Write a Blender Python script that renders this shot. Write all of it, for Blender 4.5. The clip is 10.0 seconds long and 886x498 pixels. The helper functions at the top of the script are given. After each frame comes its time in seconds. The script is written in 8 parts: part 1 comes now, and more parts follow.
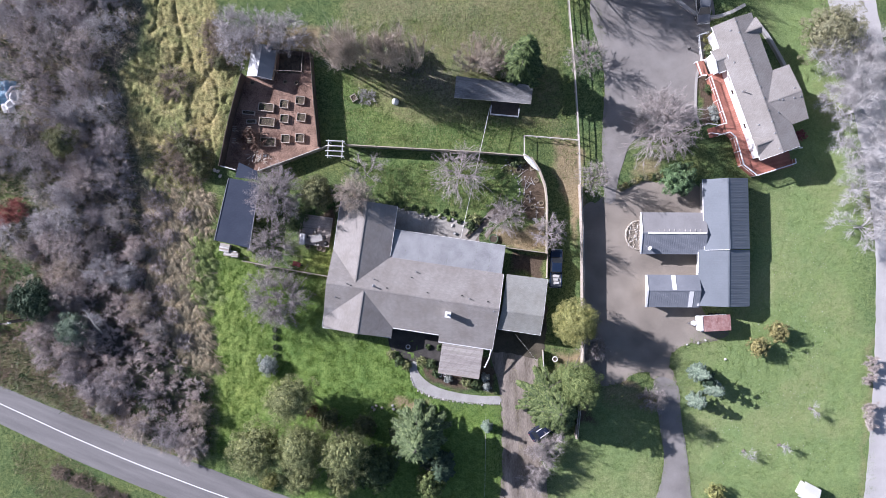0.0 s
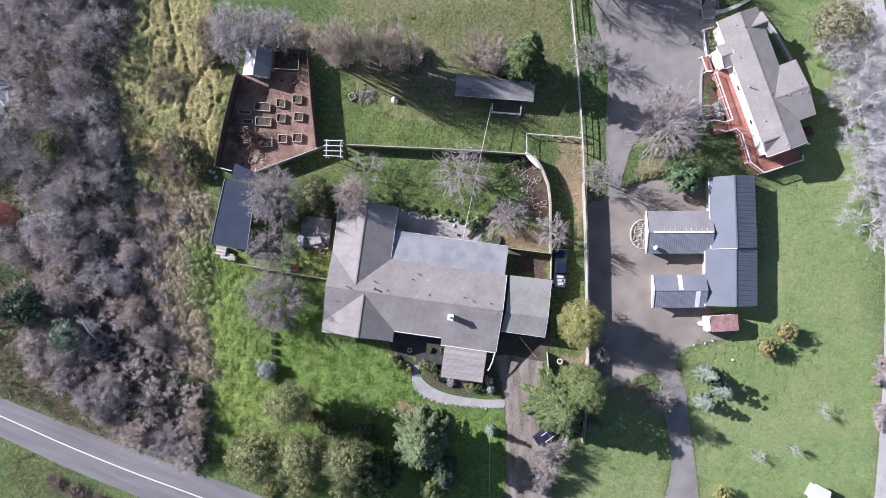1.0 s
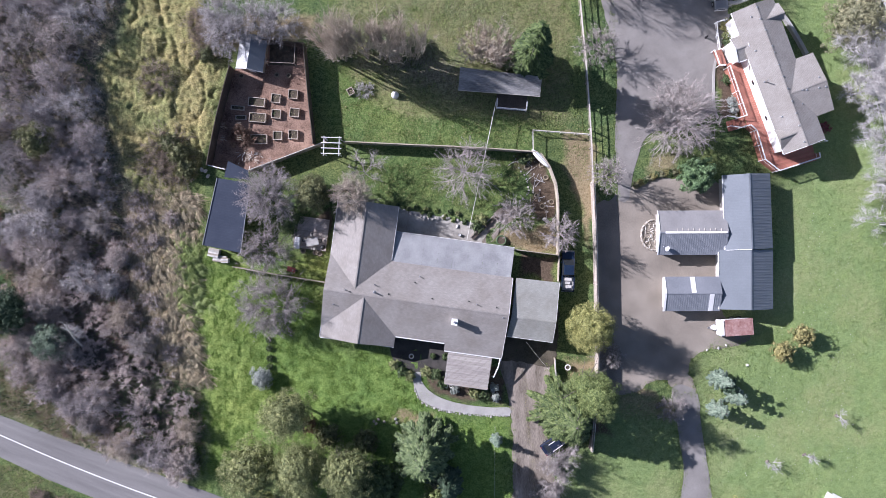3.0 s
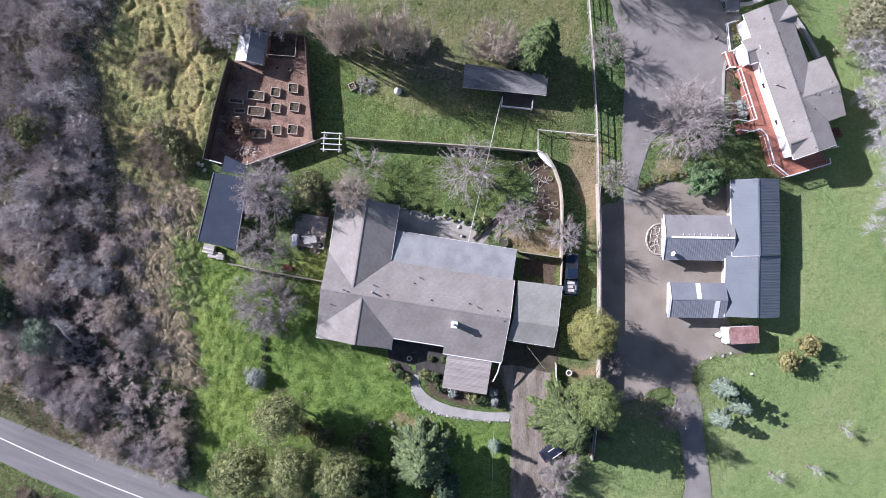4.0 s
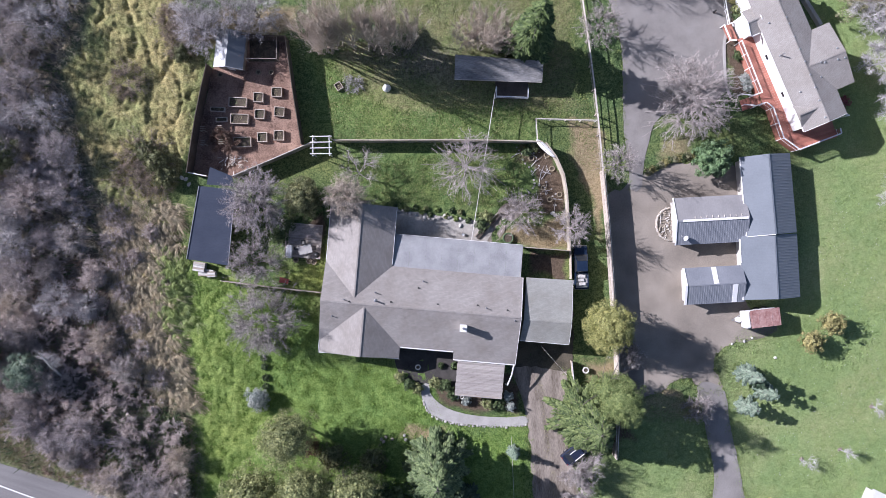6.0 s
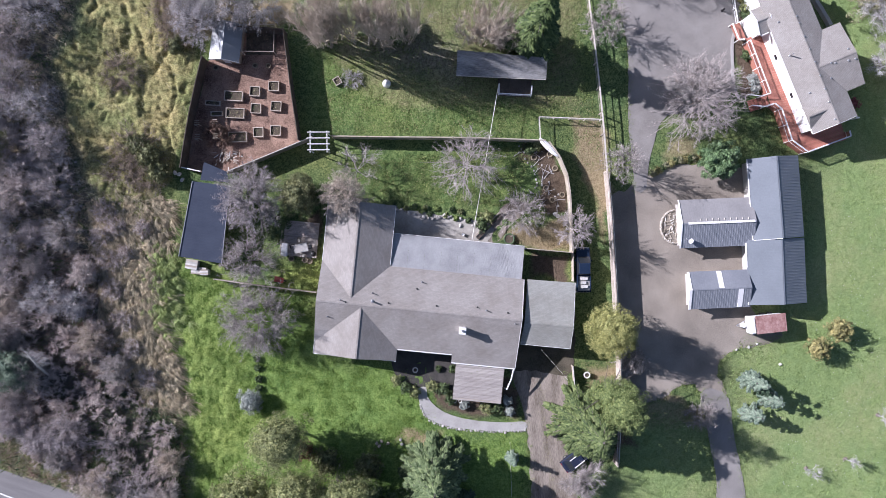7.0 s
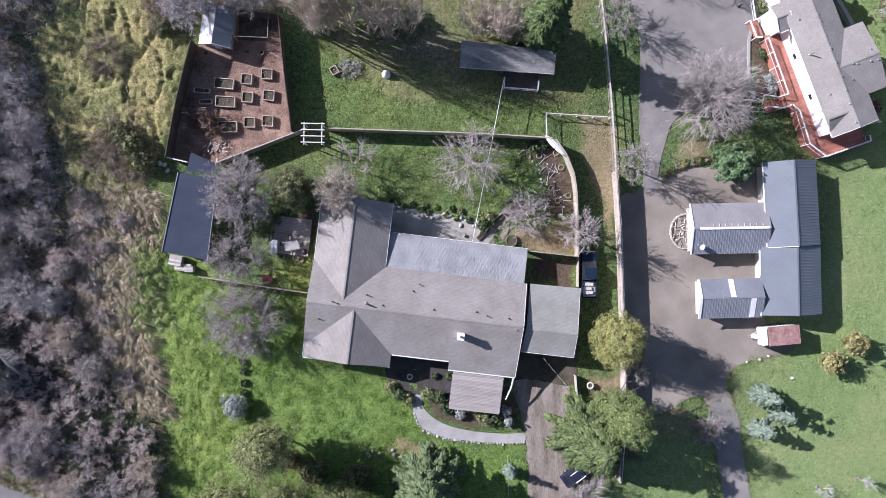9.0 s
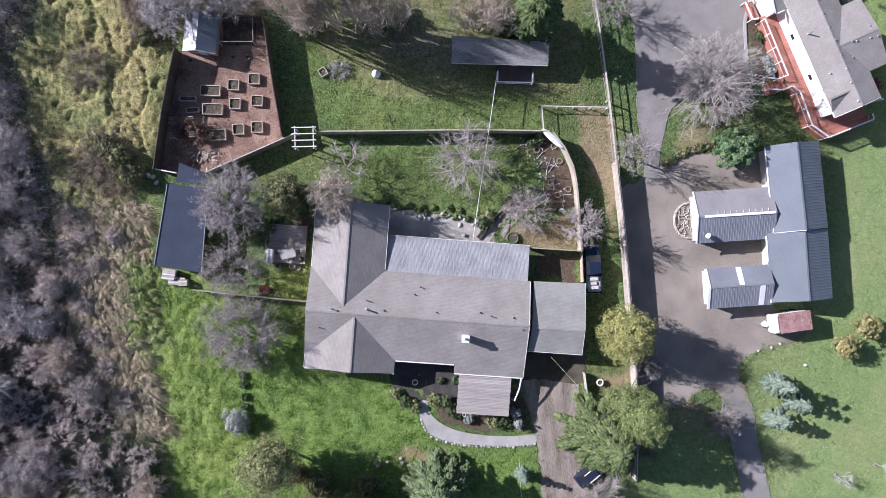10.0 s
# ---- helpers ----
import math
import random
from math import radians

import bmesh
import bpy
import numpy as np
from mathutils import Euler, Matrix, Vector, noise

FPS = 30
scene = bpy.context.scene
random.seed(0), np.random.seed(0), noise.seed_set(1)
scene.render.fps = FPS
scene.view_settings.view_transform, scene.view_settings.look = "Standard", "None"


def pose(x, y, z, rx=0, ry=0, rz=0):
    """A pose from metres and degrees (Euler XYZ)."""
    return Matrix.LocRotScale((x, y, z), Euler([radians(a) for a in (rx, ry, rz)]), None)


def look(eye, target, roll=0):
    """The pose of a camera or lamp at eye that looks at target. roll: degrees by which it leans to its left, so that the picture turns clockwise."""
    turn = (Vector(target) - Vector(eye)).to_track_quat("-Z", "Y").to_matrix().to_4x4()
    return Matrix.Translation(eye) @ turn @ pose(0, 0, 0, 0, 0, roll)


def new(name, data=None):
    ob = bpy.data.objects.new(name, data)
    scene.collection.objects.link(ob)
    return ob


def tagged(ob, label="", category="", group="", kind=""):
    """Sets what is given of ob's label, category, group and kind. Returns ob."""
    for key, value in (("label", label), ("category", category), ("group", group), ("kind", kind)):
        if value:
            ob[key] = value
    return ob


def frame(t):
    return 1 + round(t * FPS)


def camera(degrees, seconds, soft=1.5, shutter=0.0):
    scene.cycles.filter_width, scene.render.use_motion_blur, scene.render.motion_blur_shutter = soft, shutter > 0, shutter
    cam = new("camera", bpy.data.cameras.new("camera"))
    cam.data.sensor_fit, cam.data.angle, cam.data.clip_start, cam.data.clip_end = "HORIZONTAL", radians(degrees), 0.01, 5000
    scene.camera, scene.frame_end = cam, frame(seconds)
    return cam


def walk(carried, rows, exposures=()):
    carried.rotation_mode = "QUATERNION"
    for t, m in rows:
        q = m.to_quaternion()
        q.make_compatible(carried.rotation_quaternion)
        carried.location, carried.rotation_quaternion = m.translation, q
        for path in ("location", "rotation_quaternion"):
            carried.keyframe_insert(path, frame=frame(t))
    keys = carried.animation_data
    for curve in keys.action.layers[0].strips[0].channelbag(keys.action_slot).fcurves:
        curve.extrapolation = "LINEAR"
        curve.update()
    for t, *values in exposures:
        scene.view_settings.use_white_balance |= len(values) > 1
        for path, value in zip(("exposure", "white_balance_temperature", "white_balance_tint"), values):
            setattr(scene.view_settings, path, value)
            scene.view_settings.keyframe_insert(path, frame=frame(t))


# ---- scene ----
cam = camera(68.0, 10.0, soft=0.5)
# seconds, place in metres, turn in degrees
PATH = [
    (0, 0.641, 0.915, 98.798, 0.076, 1.553, 0.422),
    (0.5, 0.066, 1.055, 97.795, 0.036, 1.281, 1.498),
    (1, -0.305, 1.263, 96.831, -0.045, 1.164, -0.056),
    (1.5, -0.599, 1.389, 95.890, -0.059, 1.088, 0.139),
    (2, -1.019, 1.479, 94.953, -0.086, 0.939, -0.509),
    (2.5, -1.462, 1.477, 93.842, -0.040, 0.711, 0.079),
    (2.7, -1.575, 1.506, 93.439, -0.066, 0.657, -0.186),
    (3.8, -2.215, 1.673, 91.200, -0.117, 0.344, 0.152),
    (4, -2.307, 1.691, 90.797, -0.127, 0.303, 0.924),
    (4.5, -2.805, 1.583, 89.718, -0.115, 0.002, 3.212),
    (5, -3.458, 1.433, 88.701, -0.013, -0.283, -0.735),
    (5.5, -3.726, 1.408, 87.699, 0.101, -0.403, -2.993),
    (5.7, -3.799, 1.424, 87.270, 0.136, -0.447, -3.106),
    (6.8, -4.203, 1.470, 84.899, 0.153, -0.805, -2.482),
    (7, -4.281, 1.468, 84.529, 0.157, -0.862, -2.331),
    (7.5, -4.241, 1.579, 83.483, 0.076, -0.919, -0.575),
    (8, -4.506, 1.529, 82.345, 0.034, -1.175, 1.342),
    (8.5, -4.827, 1.412, 81.283, 0.188, -1.375, -1.388),
    (9, -4.913, 1.424, 80.249, 0.258, -1.473, -1.104),
    (9.5, -5.280, 1.474, 79.225, 0.285, -1.734, -2.216),
    (10, -5.344, 1.350, 78.292, 0.487, -1.818, -3.780),
]
walk(cam, [(t, pose(x, y, z, rx, ry, rz)) for t, x, y, z, rx, ry, rz in PATH], exposures=[(0.0, 0.79, 5800, 22), (10.0, 0.73, 5800, 22)])

# ---- daylight: low autumn sun, clear sky ----
SUN_HEIGHT, SUN_FROM = 27.5, (-0.919, 0.395)
world = bpy.data.worlds.new("sky")
scene.world = world
world.use_nodes = True
wn = world.node_tree.nodes
sky = wn.new("ShaderNodeTexSky")
sky.sky_type, sky.sun_disc = "NISHITA", False
sky.sun_elevation = radians(SUN_HEIGHT)
sky.sun_rotation = math.atan2(SUN_FROM[0], SUN_FROM[1])
world.node_tree.links.new(sky.outputs[0], wn["Background"].inputs[0])
wn["Background"].inputs[1].default_value = 0.055
sun = new("sun", bpy.data.lights.new("sun", "SUN"))
sun.data.energy, sun.data.angle, sun.data.color = 5.0, radians(0.6), (1.0, 0.965, 0.925)
flat = math.cos(radians(SUN_HEIGHT))
sun.matrix_basis = look((SUN_FROM[0] * flat * 200, SUN_FROM[1] * flat * 200, math.sin(radians(SUN_HEIGHT)) * 200), (0, 0, 0))

# ---- materials ----


def nodes_of(name):
    m = bpy.data.materials.new(name)
    m.use_nodes = True
    nt = m.node_tree
    return m, nt, nt.nodes["Principled BSDF"]


def noise_node(nt, scale, detail=4.0, rough=0.55, vec=None, distort=0.0):
    n = nt.nodes.new("ShaderNodeTexNoise")
    n.inputs["Scale"].default_value, n.inputs["Detail"].default_value = scale, detail
    n.inputs["Roughness"].default_value, n.inputs["Distortion"].default_value = rough, distort
    if vec is not None:
        nt.links.new(vec, n.inputs["Vector"])
    return n.outputs["Fac"]


def ramp(nt, fac, lo, hi, c1, c2):
    r = nt.nodes.new("ShaderNodeValToRGB")
    r.color_ramp.elements[0].position, r.color_ramp.elements[1].position = lo, hi
    r.color_ramp.elements[0].color, r.color_ramp.elements[1].color = (*c1, 1), (*c2, 1)
    nt.links.new(fac, r.inputs[0])
    return r.outputs[0]


def blend(nt, fac, a, b, mode="MIX"):
    m = nt.nodes.new("ShaderNodeMix")
    m.data_type, m.blend_type = "RGBA", mode
    for value, slot in ((fac, 0), (a, 6), (b, 7)):
        if isinstance(value, (int, float)):
            m.inputs[slot].default_value = value
        elif isinstance(value, tuple):
            m.inputs[slot].default_value = (*value, 1)
        else:
            nt.links.new(value, m.inputs[slot])
    return m.outputs[2]


def maths(nt, op, a, b=0.0):
    m = nt.nodes.new("ShaderNodeMath")
    m.operation = op
    for value, slot in ((a, 0), (b, 1)):
        if isinstance(value, (int, float)):
            m.inputs[slot].default_value = value
        else:
            nt.links.new(value, m.inputs[slot])
    return m.outputs[0]


def bump(nt, bsdf, height, strength, distance):
    b = nt.nodes.new("ShaderNodeBump")
    b.inputs["Strength"].default_value, b.inputs["Distance"].default_value = strength, distance
    nt.links.new(height, b.inputs["Height"])
    nt.links.new(b.outputs[0], bsdf.inputs["Normal"])


def place_vec(nt, scale=(1, 1, 1), turn=0.0):
    tc = nt.nodes.new("ShaderNodeTexCoord")
    mp = nt.nodes.new("ShaderNodeMapping")
    mp.inputs["Scale"].default_value = scale
    mp.inputs["Rotation"].default_value = (0, 0, radians(turn))
    nt.links.new(tc.outputs["Object"], mp.inputs["Vector"])
    return mp.outputs[0]


def plain(name, c1, c2, rough=0.8, big=0.6, small=9.0, metal=0.0, relief=0.3, depth=0.02, scale=(1, 1, 1), turn=0.0, island=0.0, piece=0.0, along=0.0):
    """A surface with stains at one scale and grain at another."""
    m, nt, bsdf = nodes_of(name)
    vec = place_vec(nt, scale, turn)
    streak, grain = vec, vec
    if along:
        grain, streak = place_vec(nt, (1, 1, 1), along), nt.nodes.new("ShaderNodeVectorMath")
        streak.operation = "MULTIPLY"
        streak.inputs[1].default_value = scale
        nt.links.new(grain, streak.inputs[0])
        streak = streak.outputs[0]
    a, b = noise_node(nt, big, 3, vec=streak), noise_node(nt, small, 5, 0.65, vec=grain)
    fac = maths(nt, "ADD", maths(nt, "MULTIPLY", a, 0.55), maths(nt, "MULTIPLY", b, 0.45))
    col = ramp(nt, fac, 0.36, 0.64, c1, c2)
    for amount, kind, slot in ((island, "ShaderNodeNewGeometry", "Random Per Island"), (piece, "ShaderNodeObjectInfo", "Random")):
        if amount:
            src = nt.nodes.new(kind)
            col = blend(nt, 1.0, col, ramp(nt, src.outputs[slot], 0, 1, (1 - amount,) * 3, (1 + amount,) * 3), "MULTIPLY")
    nt.links.new(col, bsdf.inputs["Base Color"])
    bsdf.inputs["Roughness"].default_value, bsdf.inputs["Metallic"].default_value = rough, metal
    if relief:
        bump(nt, bsdf, b, relief, depth)
    return m


def shingles(name, c1, c2, turn):
    """Courses of asphalt shingle: rows across the slope, tabs of differing tone, lichen stains."""
    m, nt, bsdf = nodes_of(name)
    vec = place_vec(nt, (1, 1, 1), turn)
    brick = nt.nodes.new("ShaderNodeTexBrick")
    nt.links.new(vec, brick.inputs["Vector"])
    brick.inputs["Scale"].default_value = 1.0
    brick.inputs["Brick Width"].default_value, brick.inputs["Row Height"].default_value = 0.34, 0.15
    brick.inputs["Mortar Size"].default_value, brick.inputs["Mortar Smooth"].default_value = 0.012, 0.6
    brick.inputs["Bias"].default_value = 0.1
    brick.inputs["Color1"].default_value, brick.inputs["Color2"].default_value = (*c1, 1), (*c2, 1)
    brick.inputs["Mortar"].default_value = (c1[0] * 0.8, c1[1] * 0.8, c1[2] * 0.8, 1)
    stain = ramp(nt, noise_node(nt, 0.35, 5, 0.6, vec=vec), 0.35, 0.7, (0.86, 0.84, 0.83), (1.1, 1.1, 1.12))
    grain = ramp(nt, noise_node(nt, 14, 3, 0.7, vec=vec), 0.3, 0.7, (0.88,) * 3, (1.1,) * 3)
    col = blend(nt, 1.0, blend(nt, 1.0, brick.outputs["Color"], stain, "MULTIPLY"), grain, "MULTIPLY")
    nt.links.new(col, bsdf.inputs["Base Color"])
    bsdf.inputs["Roughness"].default_value = 0.85
    bump(nt, bsdf, maths(nt, "ADD", maths(nt, "MULTIPLY", brick.outputs["Fac"], -0.6), noise_node(nt, 14, 3, 0.7, vec=vec)), 0.5, 0.02)
    return m


def leafy(name, c1, c2, rough=0.6, dim=0.77):
    m, nt, bsdf = nodes_of(name)
    geo = nt.nodes.new("ShaderNodeNewGeometry")
    col = ramp(nt, geo.outputs["Random Per Island"], 0.0, 1.0, c1, c2)
    col = blend(nt, 1.0, col, ramp(nt, noise_node(nt, 0.9, 3, vec=place_vec(nt)), 0.3, 0.7, (dim - 0.02, dim + 0.01, dim + 0.03), (1.2, 1.15, 1.1)), "MULTIPLY")
    nt.links.new(col, bsdf.inputs["Base Color"])
    bsdf.inputs["Roughness"].default_value, bsdf.inputs["Specular IOR Level"].default_value = rough, 0.25
    return m


def ground_material():
    """Grass with moss, dry growth, leaf litter and bare soil, by the zones that the ground carries."""
    m, nt, bsdf = nodes_of("ground_cover")
    vec = place_vec(nt)

    def zone(key):
        a = nt.nodes.new("ShaderNodeAttribute")
        a.attribute_name = key
        return a.outputs["Fac"]

    fine, mid, wide = noise_node(nt, 5.0, 5, 0.72, vec=vec), noise_node(nt, 1.9, 4, 0.6, vec=vec), noise_node(nt, 0.12, 4, 0.6, vec=vec)
    patch = maths(nt, "ADD", maths(nt, "MULTIPLY", noise_node(nt, 2.6, 5, 0.75, vec=vec), 0.6), maths(nt, "MULTIPLY", noise_node(nt, 0.3, 3, 0.6, vec=vec), 0.4))
    speck = maths(nt, "ADD", maths(nt, "MULTIPLY", fine, 0.65), maths(nt, "MULTIPLY", mid, 0.35))
    green = ramp(nt, speck, 0.42, 0.585, (0.050, 0.084, 0.031), (0.205, 0.262, 0.110))
    green = blend(nt, 1.0, green, ramp(nt, wide, 0.35, 0.65, (0.8, 0.9, 0.85), (1.2, 1.1, 0.95)), "MULTIPLY")
    lush = ramp(nt, speck, 0.435, 0.57, (0.115, 0.196, 0.041), (0.258, 0.372, 0.1))
    pale = ramp(nt, speck, 0.36, 0.64, (0.155, 0.224, 0.082), (0.308, 0.402, 0.165))
    dry = ramp(nt, speck, 0.41, 0.59, (0.145, 0.137, 0.058), (0.455, 0.425, 0.205))
    dry = blend(nt, 1.0, dry, ramp(nt, noise_node(nt, 0.22, 4, 0.65, vec=vec), 0.36, 0.64, (0.74, 0.86, 0.72), (1.16, 1.06, 1.0)), "MULTIPLY")
    litter = ramp(nt, speck, 0.41, 0.59, (0.098, 0.085, 0.074), (0.335, 0.292, 0.242))
    lime = ramp(nt, speck, 0.435, 0.57, (0.142, 0.192, 0.042), (0.34, 0.40, 0.115))
    tan = ramp(nt, speck, 0.36, 0.64, (0.195, 0.150, 0.082), (0.470, 0.380, 0.235))
    soil = ramp(nt, speck, 0.36, 0.64, (0.072, 0.052, 0.036), (0.185, 0.140, 0.100))
    stain = ramp(nt, maths(nt, "ADD", maths(nt, "MULTIPLY", noise_node(nt, 0.55, 4, 0.6, vec=vec), 0.55), maths(nt, "MULTIPLY", wide, 0.45)), 0.40, 0.60, (0.86, 0.91, 0.91), (1.12, 1.07, 1.04))
    lush, lime, green = (blend(nt, 1.0, layer, stain, "MULTIPLY") for layer in (lush, lime, green))
    pale = blend(nt, 0.5, pale, blend(nt, 1.0, pale, stain, "MULTIPLY"))
    worn = maths(nt, "MULTIPLY", maths(nt, "MAXIMUM", maths(nt, "ADD", noise_node(nt, 0.075, 5, 0.65, vec=vec), -0.47), 0.0), 5.0)
    pale = blend(nt, maths(nt, "MINIMUM", worn, 0.75), pale, ramp(nt, speck, 0.36, 0.64, (0.225, 0.245, 0.105), (0.400, 0.425, 0.205)))
    col = green
    for key, layer in (("lush", lush), ("lime", lime), ("pale", pale), ("dry", dry), ("tan", tan), ("soil", soil), ("litter", litter)):
        w = zone(key)
        if key in ("tan", "soil", "dry"):
            w = maths(nt, "MINIMUM", maths(nt, "MAXIMUM", maths(nt, "ADD", maths(nt, "MULTIPLY", w, 2.6), maths(nt, "MULTIPLY", maths(nt, "ADD", patch, -1.0), 1.9)), 0.0), 1.0)
        col = blend(nt, w, col, layer)
    nt.links.new(col, bsdf.inputs["Base Color"])
    bsdf.inputs["Roughness"].default_value = 0.95
    bsdf.inputs["Specular IOR Level"].default_value = 0.2
    bump(nt, bsdf, maths(nt, "MULTIPLY", speck, maths(nt, "SUBTRACT", 1.0, maths(nt, "MULTIPLY", zone("pale"), 0.6))), 0.9, 0.25)
    return m


M_GROUND = ground_material()
M_ASPHALT = plain("asphalt", (0.155, 0.148, 0.146), (0.248, 0.238, 0.232), 0.9, 0.9, 12, scale=(0.09, 1.0, 1), along=21)
M_DRIVE = plain("drive_asphalt", (0.192, 0.178, 0.165), (0.308, 0.288, 0.268), 0.9, 0.3, 10)
M_GRAVEL = plain("packed_gravel", (0.18, 0.156, 0.128), (0.345, 0.302, 0.252), 0.95, 0.22, 7, relief=0.5, depth=0.05)
M_DIRT = plain("dirt_drive", (0.125, 0.102, 0.078), (0.385, 0.332, 0.278), 0.95, 0.5, 6, relief=0.5, depth=0.05, scale=(1.6, 0.35, 1))
M_PALE_ROAD = plain("pale_road", (0.43, 0.41, 0.395), (0.56, 0.54, 0.52), 0.9, 0.3, 9)
M_PAINT = plain("road_paint", (0.68, 0.68, 0.66), (0.82, 0.82, 0.80), 0.7, 1.5, 14)
M_MULCH = plain("bark_mulch", (0.085, 0.045, 0.032), (0.45, 0.30, 0.225), 0.95, 0.38, 6, relief=0.7, depth=0.06)
M_CONCRETE = plain("concrete", (0.33, 0.315, 0.295), (0.48, 0.465, 0.44), 0.9, 0.6, 10)
M_PATIO = plain("mossy_concrete", (0.26, 0.24, 0.208), (0.50, 0.47, 0.42), 0.9, 0.7, 8)
# earth whose dark colour carries part of the carport and house shadow
M_APRON = plain("shade_dark_earth", (0.045, 0.04, 0.026), (0.135, 0.115, 0.082), 0.95, 0.5, 6, relief=0.5, depth=0.05)
# near-black base colour: the eave's shade is put into the paving
M_ENTRY = plain("eave_shade_paving", (0.03, 0.027, 0.025), (0.085, 0.078, 0.07), 0.85, 0.7, 8)
M_STONE = plain("pale_stone", (0.42, 0.40, 0.37), (0.70, 0.68, 0.64), 0.85, 2, 15, piece=0.2)
M_ROCK = plain("grey_rock", (0.28, 0.26, 0.24), (0.5, 0.48, 0.45), 0.9, 2, 15, piece=0.25)
M_SHINGLE_EW = shingles("shingles", (0.292, 0.272, 0.248), (0.345, 0.322, 0.294), 0)
M_SHINGLE_MOSS = shingles("mossy_grey_shingles", (0.288, 0.290, 0.262), (0.335, 0.337, 0.305), 0)
M_SHINGLE_NS = shingles("shingles_turned", (0.288, 0.268, 0.245), (0.341, 0.318, 0.290), 90)
M_SHINGLE_PALE = shingles("pale_shingles", (0.318, 0.296, 0.268), (0.366, 0.342, 0.31), 70)
M_CORRUGATED = plain("corrugated_sheet", (0.265, 0.268, 0.27), (0.43, 0.432, 0.434), 0.5, 0.5, 8, metal=0.15)
M_SLATE_METAL = plain("slate_blue_metal", (0.168, 0.187, 0.208), (0.206, 0.228, 0.252), 0.45, 0.3, 5, metal=0.1, relief=0.1)
M_GREY_METAL = plain("weathered_grey_metal", (0.20, 0.212, 0.235), (0.275, 0.287, 0.312), 0.5, 0.35, 5, metal=0.1, relief=0.1)
M_DULL_METAL = plain("dull_taupe_metal", (0.235, 0.228, 0.228), (0.305, 0.297, 0.296), 0.7, 0.35, 5, relief=0.1)
M_NAVY_METAL = plain("navy_metal", (0.05, 0.061, 0.09), (0.074, 0.088, 0.122), 0.4, 0.4, 6, metal=0.1, relief=0.1)
# worn grey roofing; its stretched streaks also stand in for tree shadows
M_CABIN_ROOF = plain("worn_roofing_shadow_streaks", (0.135, 0.132, 0.128), (0.40, 0.392, 0.38), 0.8, 0.45, 5, scale=(0.45, 1.3, 1), turn=28)
M_PALE_SHEET = plain("pale_sheet_metal", (0.26, 0.27, 0.29), (0.56, 0.56, 0.56), 0.6, 0.9, 5, metal=0.1, scale=(1.5, 0.6, 1))
M_WHITE = plain("white_paint", (0.74, 0.73, 0.71), (0.84, 0.83, 0.82), 0.6, 0.8, 9, relief=0.1)
M_SIDING = plain("grey_siding", (0.42, 0.40, 0.37), (0.52, 0.50, 0.47), 0.7, 0.6, 8, scale=(1, 1, 5))
M_TAN_SIDING = plain("tan_siding", (0.36, 0.30, 0.23), (0.46, 0.39, 0.31), 0.75, 0.6, 8, scale=(1, 1, 5))
M_CABIN_WALL = plain("brown_board_siding", (0.085, 0.072, 0.06), (0.17, 0.148, 0.125), 0.85, 0.7, 8, scale=(1, 1, 5))
M_REDWOOD = plain("red_stained_wood", (0.31, 0.125, 0.088), (0.44, 0.19, 0.135), 0.6, 0.6, 9, scale=(1, 1, 1), piece=0.12)
M_WOOD = plain("weathered_wood", (0.30, 0.25, 0.20), (0.50, 0.44, 0.38), 0.85, 0.8, 8, scale=(0.4, 3, 1), piece=0.15)
M_FENCE = plain("fence_wood", (0.34, 0.29, 0.22), (0.54, 0.48, 0.39), 0.85, 0.7, 8, piece=0.12)
M_PALE_RAIL = plain("pale_worn_paint", (0.52, 0.46, 0.40), (0.78, 0.73, 0.67), 0.75, 1.2, 9, piece=0.12)
M_DARK_WOOD = plain("dark_wood", (0.055, 0.042, 0.033), (0.125, 0.1, 0.08), 0.85, 0.8, 8, piece=0.15)
M_RUST = plain("rusty_red_metal", (0.26, 0.115, 0.10), (0.50, 0.33, 0.30), 0.6, 0.9, 4, metal=0.1)
M_BARK = plain("bark", (0.10, 0.085, 0.075), (0.22, 0.195, 0.18), 0.95, 1.5, 14, relief=0.6)
M_CANE = plain("rusty_canes", (0.15, 0.095, 0.07), (0.34, 0.24, 0.18), 0.9, 0.8, 8, relief=0, island=0.3)
M_TWIG = plain("grey_twigs", (0.28, 0.25, 0.235), (0.5, 0.455, 0.43), 0.9, 0.8, 8, relief=0, island=0.3)
M_TWIG_PURPLE = plain("purple_grey_twigs", (0.3, 0.267, 0.265), (0.54, 0.488, 0.48), 0.9, 0.8, 8, relief=0, island=0.3)
M_TWIG_BROWN = plain("brown_twigs", (0.37, 0.32, 0.295), (0.68, 0.6, 0.558), 0.9, 0.35, 6, relief=0, island=0.4)
M_TWIG_PALE = plain("pale_lichen_twigs", (0.36, 0.345, 0.335), (0.6, 0.575, 0.56), 0.9, 0.8, 8, relief=0, island=0.25)
M_LEAF = leafy("dark_leaves", (0.055, 0.09, 0.04), (0.16, 0.21, 0.09))
M_LEAF_OLIVE = leafy("olive_leaves", (0.10, 0.125, 0.05), (0.43, 0.45, 0.205))
M_TWIG_GREY = plain("ash_grey_twigs", (0.39, 0.365, 0.36), (0.70, 0.665, 0.655), 0.9, 0.35, 6, relief=0, island=0.4)
M_TWIG_ROSE = plain("rosy_grey_twigs", (0.27, 0.238, 0.222), (0.52, 0.465, 0.44), 0.9, 0.8, 8, relief=0, island=0.3)
M_NEEDLE_MID = leafy("fir_needles", (0.032, 0.058, 0.018), (0.155, 0.208, 0.072))
